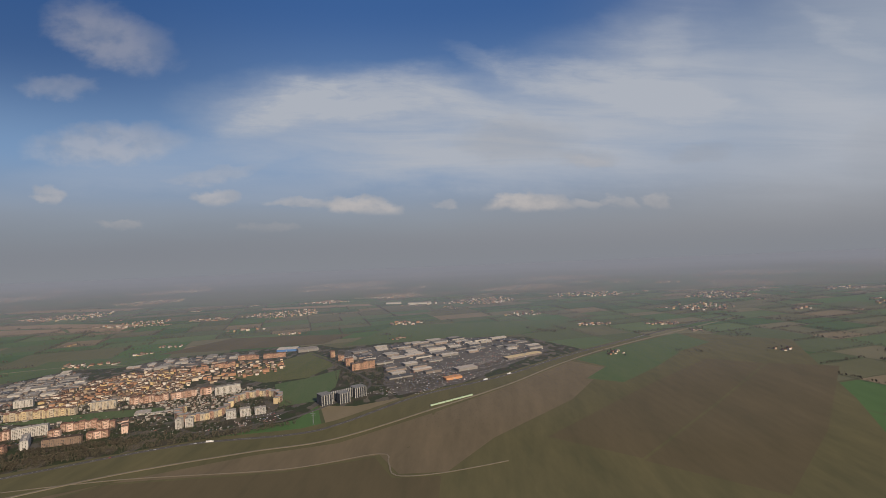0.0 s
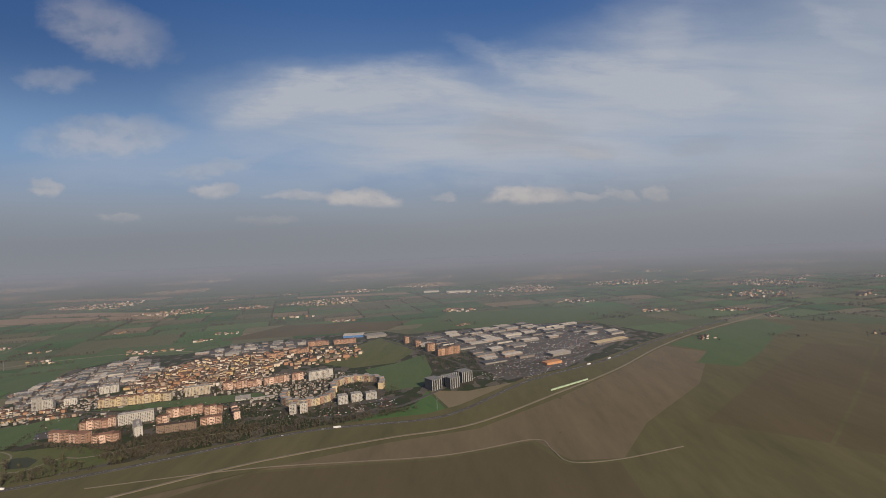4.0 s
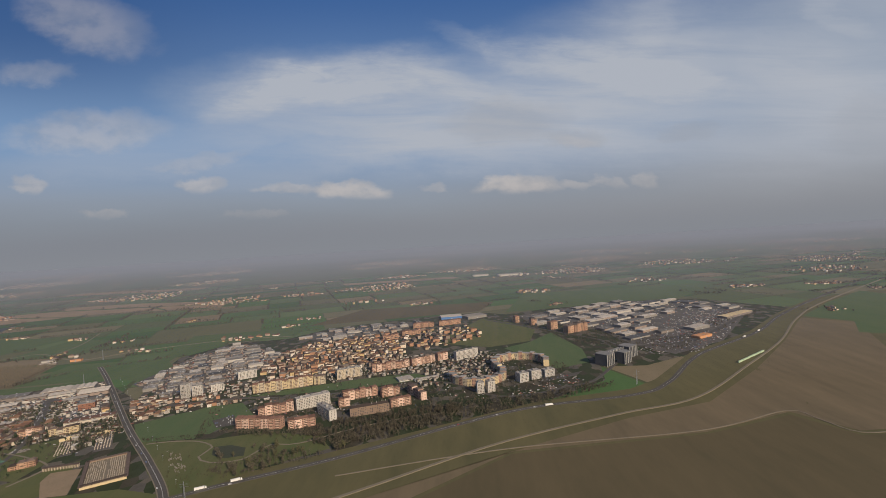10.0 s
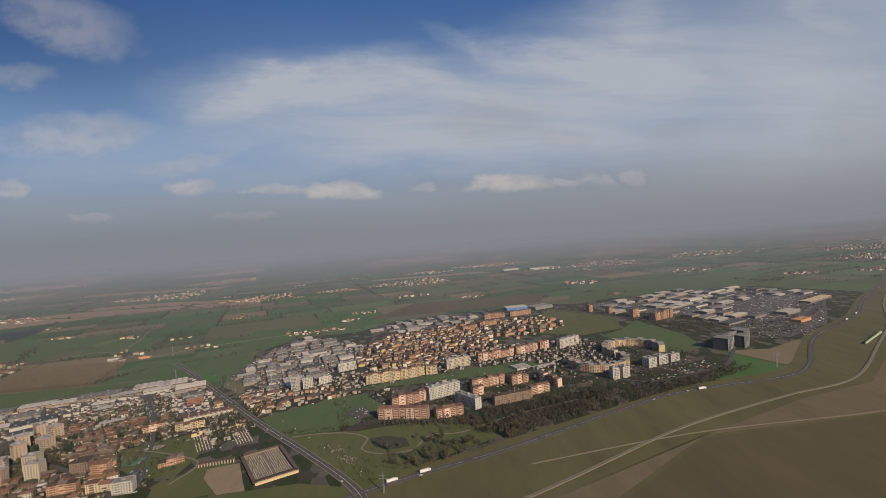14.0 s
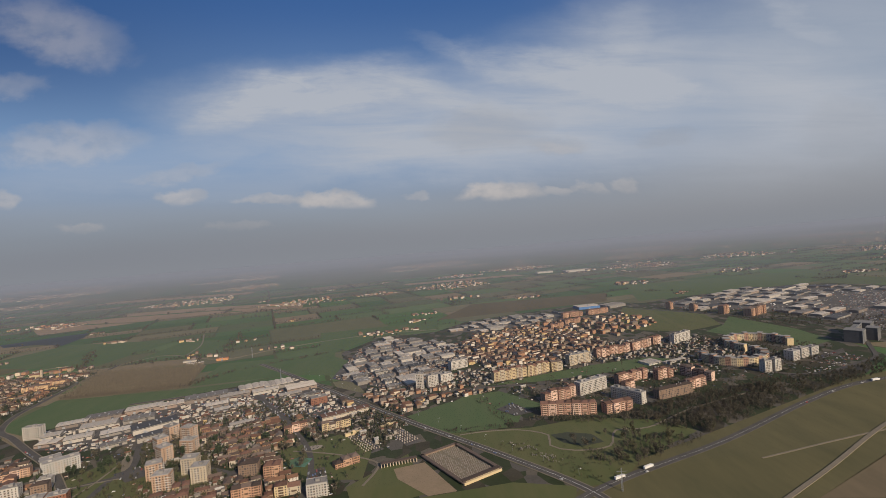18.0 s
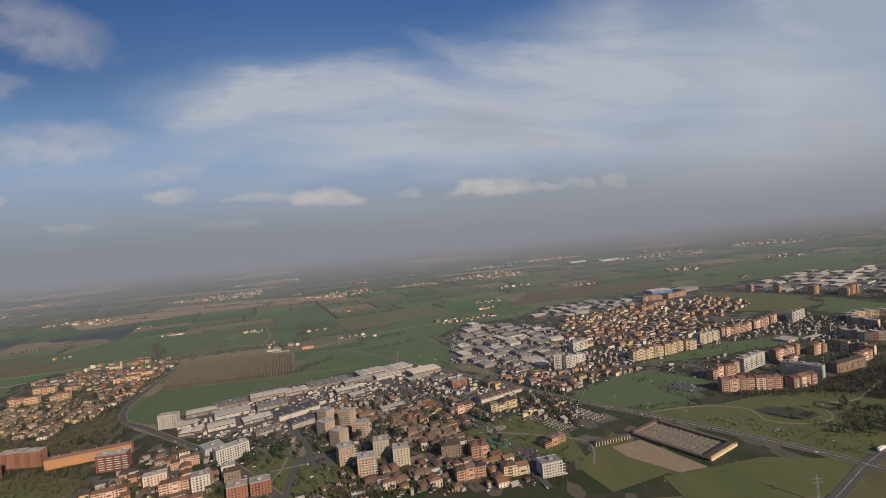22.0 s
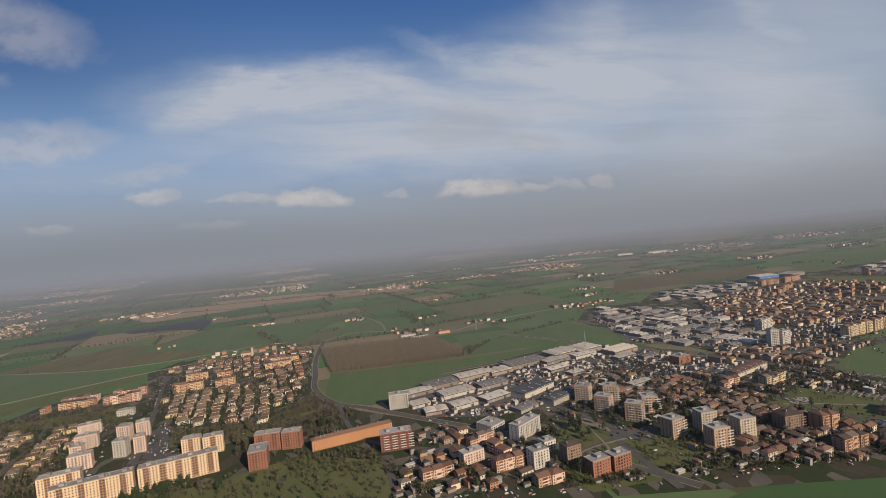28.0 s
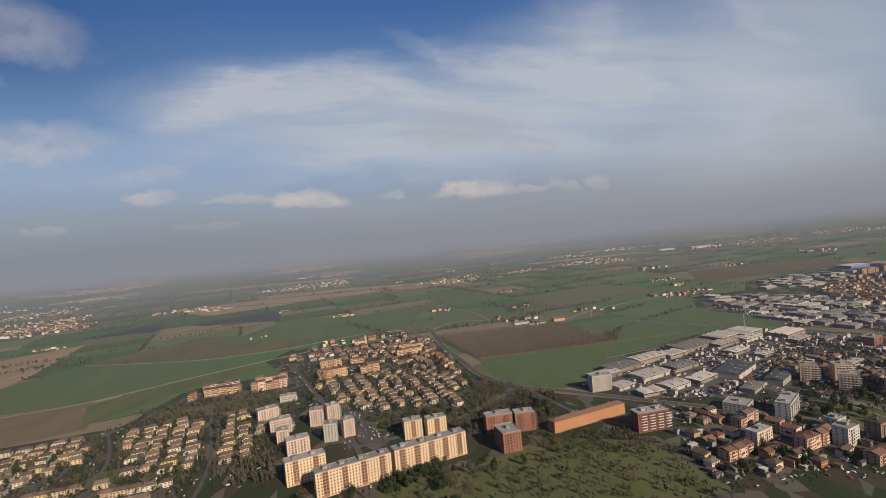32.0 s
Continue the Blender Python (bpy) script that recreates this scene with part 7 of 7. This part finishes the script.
for poly, n in (([(-1990, 780), (-1960, 980), (-1740, 1080), (-1600, 1200), (-1340, 1120), (-1330, 980), (-1420, 760)], 700), ([(-2560, 1460), (-2420, 1560), (-2200, 1560), (-2160, 1110), (-2420, 1130)], 260),
                ([(-2900, 880), (-2700, 1120), (-2440, 1150), (-2180, 1270), (-2180, 1040), (-2420, 900), (-2540, 830)], 400), ([(-1440, 1190), (-1180, 1300), (-860, 1450), (-640, 1430), (-480, 1180), (-640, 1080), (-1100, 1010), (-1330, 1060)], 420),
                ([(-1190, 1290), (-1260, 1400), (-1170, 1660), (-936, 1695), (-870, 1420), (-1060, 1290)], 200), ([(-640, 1090), (-470, 1190), (-440, 1150), (-560, 1070)], 60), (CAR_PARK, 420), (FRONT_YARD, 200), (CAR_LOT, 620)):
    for x, y in scatter(poly, n, 0.8):
        a = radians((30 if x > -250 else 20) + rng.choice((0, 90)))
        c, s_ = math.cos(a), math.sin(a)
        bx = Mesher()
        bx.box(-2.1, 2.1, -0.85, 0.85, 0.3, 1.0, 0.06)
        bx.box(-1.5, 1.2, -0.75, 0.75, 1.0, 1.5, 0.25)
        lot.add([(x + u * c - v * s_, y + u * s_ + v * c, z) for u, v, z in bx.v], bx.f)
tagged(new("parked_cars", lot.mesh("parked_cars", M["clutter"])), "countless parked cars in lanes and yards", "cars", kind="stuff")

# ---- the airliner's wing and engine, where they pass at one moment of the flight ----
M["air_white"] = material("aircraft_white_paint", (0.76, 0.74, 0.71), (0.70, 0.68, 0.655), 0.7, 0.28, spec=0.5, fine=6.0)
M["air_grey"] = material("aircraft_grey_paint", (0.40, 0.405, 0.415), (0.34, 0.345, 0.355), 0.5, 0.42, spec=0.4, stretch=(1, 1, 4))
M["air_metal"] = material("bare_aluminium", (0.50, 0.505, 0.52), (0.42, 0.425, 0.44), 1.2, 0.32, metal=0.75)
M["air_dark"] = material("dark_panel", (0.035, 0.045, 0.065), (0.028, 0.034, 0.05), 2.0, 0.4)
M["seam"] = material("panel_seam", (0.05, 0.05, 0.05), (0.07, 0.07, 0.07), 3.0, 0.8)
AIR = pose(-917.57, 153.09, 313.80, 88.08, 4.03, 0.78)
AX_L, AX_U = 3.1, -2.15


def air_point(a, l, u):
    """Metres aft of, out from and over the cabin window."""
    return (a, u, -l)


def air_thing(name, label, category):
    ob = new(name)
    ob.matrix_basis = AIR
    return tagged(ob, label, category)


PROFILE = ((0.16, 0.84), (0.18, 0.92), (0.26, 0.975), (0.36, 1.01), (0.60, 1.06), (1.0, 1.10), (1.6, 1.12), (2.4, 1.09), (3.2, 1.00), (4.2, 0.86))


def radius(a):
    for (a0, r0), (a1, r1) in zip(PROFILE, PROFILE[1:]):
        if a <= a1:
            return r0 + (r1 - r0) * max(0, (a - a0)) / (a1 - a0)
    return PROFILE[-1][1]


def on_nacelle(a, th, off=0.0):
    r = radius(a) + off
    return air_point(a, AX_L - math.sin(radians(th)) * r, AX_U + math.cos(radians(th)) * r)


def skin(a0, a1, t0, t1, off, na=12, nt=40, thick=0.02):
    """A piece of the nacelle's skin."""
    mb = Mesher()
    vs = [on_nacelle(a0 + (a1 - a0) * i / na, t0 + (t1 - t0) * j / nt, off + k) for k in (0, -thick) for i in range(na + 1) for j in range(nt + 1)]
    m_, s_ = nt + 1, (na + 1) * (nt + 1)
    fs = []
    for i in range(na):
        for j in range(nt):
            q = (i * m_ + j, i * m_ + j + 1, (i + 1) * m_ + j + 1, (i + 1) * m_ + j)
            fs += [q, tuple(x + s_ for x in reversed(q))]
    mb.add(vs, fs)
    return mb


def smooth(ob):
    ob.data.polygons.foreach_set("use_smooth", [True] * len(ob.data.polygons))
    return ob


def loft(sections, mt, name, parent, label=""):
    """Skin between rings of equal length."""
    n = len(sections[0])
    mb = Mesher()
    mb.add([air_point(*p) for s in sections for p in s], [(k * n + i, k * n + (i + 1) % n, (k + 1) * n + (i + 1) % n, (k + 1) * n + i) for k in range(len(sections) - 1) for i in range(n)]
           + [tuple(range(n - 1, -1, -1)), tuple(range((len(sections) - 1) * n, len(sections) * n))])
    return part(name, mb, mt, parent, label)


wing = air_thing("aircraft_wing", "grey swept airliner wing with white jet engine and winglet", "aircraft wing")
engine = smooth(part("jet_engine", skin(0.365, 0.86, -180, 180, 0, 8, 72), M["air_white"], wing, "white jet engine nacelle with bare metal intake lip"))
smooth(part("intake_lip", skin(0.16, 0.36, -180, 180, 0, 8, 72), M["air_metal"], engine, "grey metal intake lip"))
smooth(part("reverser_cowl", skin(0.866, 2.05, -180, 180, 0, 14, 72), M["air_white"], engine))
smooth(part("aft_cowl", skin(2.056, 4.2, -180, 180, 0, 14, 72), M["air_white"], engine))
smooth(part("dark_panel", skin(0.72, 0.92, -12, 13, 0.004, 4, 12, 0.003), M["air_dark"], engine, "dark blue panel across the cowl"))
smooth(part("grey_panel", skin(0.93, 2.0, -14, 12, 0.003, 8, 10, 0.002), M["air_grey"], engine, "pale grey top panel"))
for a in (0.362, 0.863, 2.053):
    smooth(part("seam", skin(a - 0.004, a + 0.004, -100, 100, 0.002, 1, 60, 0.004), M["seam"], engine))
for th in (12.6,):
    part("seam", skin(0.9, 2.05, th, th + 0.25, 0.003, 8, 1, 0.003), M["seam"], engine)
rivets = Mesher()
for k in range(60):
    for a in (0.385, 0.84, 2.03):
        p = Vector(on_nacelle(a, -40 + k * 2.6, 0.002))
        rivets.box(p.x - 0.002, p.x + 0.002, p.y - 0.002, p.y + 0.002, p.z - 0.002, p.z + 0.002)
part("rivets", rivets, M["seam"], engine)["kind"] = "stuff"
fin = [(0.98, 0.0), (1.34, 0.0), (1.34, 0.13), (1.26, 0.135), (1.12, 0.09)]
fb = Mesher()
tip = Vector(on_nacelle(1.2, -20, 0)) - Vector(on_nacelle(1.2, -20, -1))
fb.add([tuple(Vector(on_nacelle(a, -20, -0.01)) + tip * h + Vector((0, 0, s))) for s in (-0.012, 0.012) for a, h in fin], [(0, 1, 2, 3, 4), (9, 8, 7, 6, 5)] + [(i, i + 5, (i + 1) % 5 + 5, (i + 1) % 5) for i in range(5)])
part("strake", fb, M["air_white"], engine, "white fin on the cowl")
for a, th, size, txt in ((0.905, 22, 0.05, "NO STEP"), (1.47, 18.5, 0.05, "NO STEP"), (2.08, 17, 0.046, "NO STEP")):
    cu = bpy.data.curves.new("lettering", "FONT")
    cu.body, cu.size, cu.extrude = txt, size, 0.0004
    cu.materials.append(M["seam"])
    ob = new("lettering", cu)
    ob.parent = engine
    cu.align_x = "CENTER"
    mid = a + size * 2.1
    o, up = Vector(on_nacelle(mid, th, 0.0022)), Vector(on_nacelle(mid, th - 4, 0.0022)) - Vector(on_nacelle(mid, th + 4, 0.0022))
    x_, y_ = (Vector(on_nacelle(mid + 0.08, th, 0.0022)) - Vector(on_nacelle(mid - 0.08, th, 0.0022))).normalized(), up.normalized()
    y_ = (y_ - x_ * y_.dot(x_)).normalized()
    mm = Matrix((x_, y_, x_.cross(y_))).transposed().to_4x4()
    mm.translation = o
    ob.matrix_basis = mm
# pylon fairing over the nacelle
rings = []
for a, w, z0, z1, l in ((1.22, 0.02, -1.07, -1.05, 3.02), (1.45, 0.12, -1.12, -0.99, 3.05), (1.9, 0.19, -1.14, -0.89, 3.1), (2.4, 0.23, -1.16, -0.85, 3.15), (2.9, 0.25, -1.2, -0.82, 3.2), (3.3, 0.25, -1.25, -0.83, 3.25)):
    rings.append([(a, l - w, z0), (a, l - w * 0.95, (z0 + z1) / 2), (a, l - w * 0.6, z1 - 0.03), (a, l, z1), (a, l + w * 0.6, z1 - 0.03), (a, l + w, z0)])
pylon = smooth(loft(rings, M["air_grey"], "pylon_fairing", wing, "grey-white pylon fairing"))
for k in (1, 2, 4):
    band = [[(p[0] + e, p[1] + (p[1] - ring[3][1]) * 0.012, p[2] + 0.003) for p in ring] for ring in (rings[k],) for e in (-0.004, 0.004)]
    loft(band, M["seam"], "seam", pylon)
for k in range(16):
    gb = Mesher()
    a = 2.28 + k * 0.022
    p = air_point(a, 3.08, -0.862)
    gb.box(p[0] - 0.006, p[0] + 0.006, p[1] - 0.004, p[1] + 0.02, p[2] - 0.05, p[2] + 0.05)
    part("louvre", gb, M["air_dark"], pylon)



def strip(name, p0, p1, q0, q1, thick, mt, label="", bulge=0.0):
    """A long panel between an inner and an outer edge pair, with thickness."""
    rings = []
    for k in range(13):
        t = k / 12
        e = [a + (b - a) * t for a, b in zip(p0, p1)]
        f = [a + (b - a) * t for a, b in zip(q0, q1)]
        mid = [(a + b) / 2 for a, b in zip(e, f)]
        th = thick * (1 - 0.6 * t)
        rings.append([tuple(e), (mid[0] - bulge, mid[1], mid[2] + bulge * (1 - 0.5 * t)), tuple(f), (f[0], f[1], f[2] - th), (mid[0], mid[1], mid[2] - th), (e[0], e[1], e[2] - th * 0.3)])
    return loft(rings, mt, name, wing, label)


strip("slat", (4.06, 5.0, -1.29), (9.47, 15.0, 0.28), (4.19, 5.0, -0.99), (9.66, 15.0, 0.49), 0.10, M["air_grey"], "drooped grey slat", 0.02)
smooth(strip("leading_edge", (4.21, 5.0, -1.04), (9.68, 15.0, 0.46), (4.62, 5.0, -0.80), (9.98, 15.0, 0.61), 0.30, M["air_metal"], "bare metal leading edge", 0.05))
strip("wing_panel", (4.625, 5.0, -0.80), (9.985, 15.0, 0.61), (6.30, 5.0, -0.93), (10.62, 15.0, 0.58), 0.30, M["air_grey"], "pale grey upper skin", 0.02)
strip("flap", (6.32, 5.0, -0.95), (10.63, 15.0, 0.57), (6.75, 5.0, -1.08), (10.72, 15.0, 0.55), 0.08, M["air_grey"], "grey trailing flap")
strip("seam", (4.60, 5.0, -0.785), (9.97, 15.0, 0.622), (4.64, 5.0, -0.785), (9.995, 15.0, 0.622), 0.01, M["seam"])
for k in range(9):
    t = 0.06 + k * 0.105
    tb = Mesher()
    p = [a + (b - a) * t for a, b in zip((4.22, 5.0, -0.98), (9.69, 15.0, 0.5))]
    c_ = Vector(air_point(*p))
    tb.box(c_.x - 0.03, c_.x + 0.03, c_.y - 0.01, c_.y + 0.012, c_.z - 0.008, c_.z + 0.008)
    part("slat_track", tb, M["air_dark"], wing)
rings = []
for k in range(9):
    t = k / 8
    b = 1 - (1 - t) ** 2
    le = (9.62 + 2.13 * t, 15.05 + 1.15 * b, 0.52 + 2.57 * t ** 1.25)
    te = (10.66 + 1.36 * t, 15.05 + 1.15 * b, 0.58 + 2.54 * t ** 1.25)
    rings.append([le, ((le[0] + te[0]) / 2, le[1] - 0.015, (le[2] + te[2]) / 2), te, ((le[0] + te[0]) / 2, le[1] + 0.05, (le[2] + te[2]) / 2)])
(loft(rings, M["air_white"], "winglet", wing, "white upswept winglet"))
rings = []
for k in range(6):
    t = k / 5
    l, a, u, r = 1.8 + 1.25 * t, 2.12 + 0.46 * t, -1.20 + 0.15 * t, 0.46 - 0.30 * t
    rings.append([(a + r * (1 - math.cos(x)) * 1.3, l, u + r * math.sin(x)) for x in [i * math.pi / 8 - 1.2 for i in range(11)]])
smooth(loft(rings, M["air_grey"], "inboard_slat", wing, "rounded dark grey inboard leading edge"))
# solid near-black shape painted in place of a shaded gap behind the pylon
rings = []
for k in range(5):
    t = k / 4
    l, a, u, r = 3.7 + 1.35 * t, 3.5 + 0.75 * t, -1.15 + 0.12 * t, 0.30 - 0.06 * t
    rings.append([(a + r * (1 - math.cos(x)) * 1.6, l, u + r * math.sin(x)) for x in [i * math.pi / 8 - 1.2 for i in range(11)]])
smooth(loft(rings, M["air_dark"], "leading_edge_gap", wing, "dark solid standing in for the shaded gap behind the pylon"))
strip("spoiler_seam", (5.75, 5.0, -0.882), (10.42, 15.0, 0.600), (5.79, 5.0, -0.884), (10.44, 15.0, 0.598), 0.008, M["seam"])
# unreadable placard lines on the upper skin
for k, (t0, t1) in enumerate(((0.50, 0.60), (0.52, 0.60))):
    p0 = [a + (b - a) * t0 for a, b in zip((5.0 + k * 0.09, 5.0, -0.79), (10.12 + k * 0.05, 15.0, 0.622))]
    p1 = [a + (b - a) * t1 for a, b in zip((5.0 + k * 0.09, 5.0, -0.79), (10.12 + k * 0.05, 15.0, 0.622))]
    strip("placard", p0, p1, [p0[0] + 0.05, p0[1], p0[2]], [p1[0] + 0.05, p1[1], p1[2]], 0.004, M["seam"], "faded line of small lettering")
for k in range(5):
    t = 0.1 + k * 0.2
    b = 1 - (1 - t) ** 2
    wk = Mesher()
    p = Vector(air_point(10.66 + 1.36 * t, 15.06 + 1.15 * b, 0.58 + 2.54 * t ** 1.25))
    wk.box(p.x - 0.02, p.x + 0.13, p.y - 0.006, p.y + 0.006, p.z - 0.006, p.z + 0.006)
    part("static_wick", wk, M["seam"], wing)


# ---- set the whole place up at the model's scale ----
for ob in [o for o in scene.objects if o.parent is None and o.type in ("MESH", "EMPTY")]:
    ob.matrix_basis = Matrix.Scale(SCALE, 4) @ ob.matrix_basis
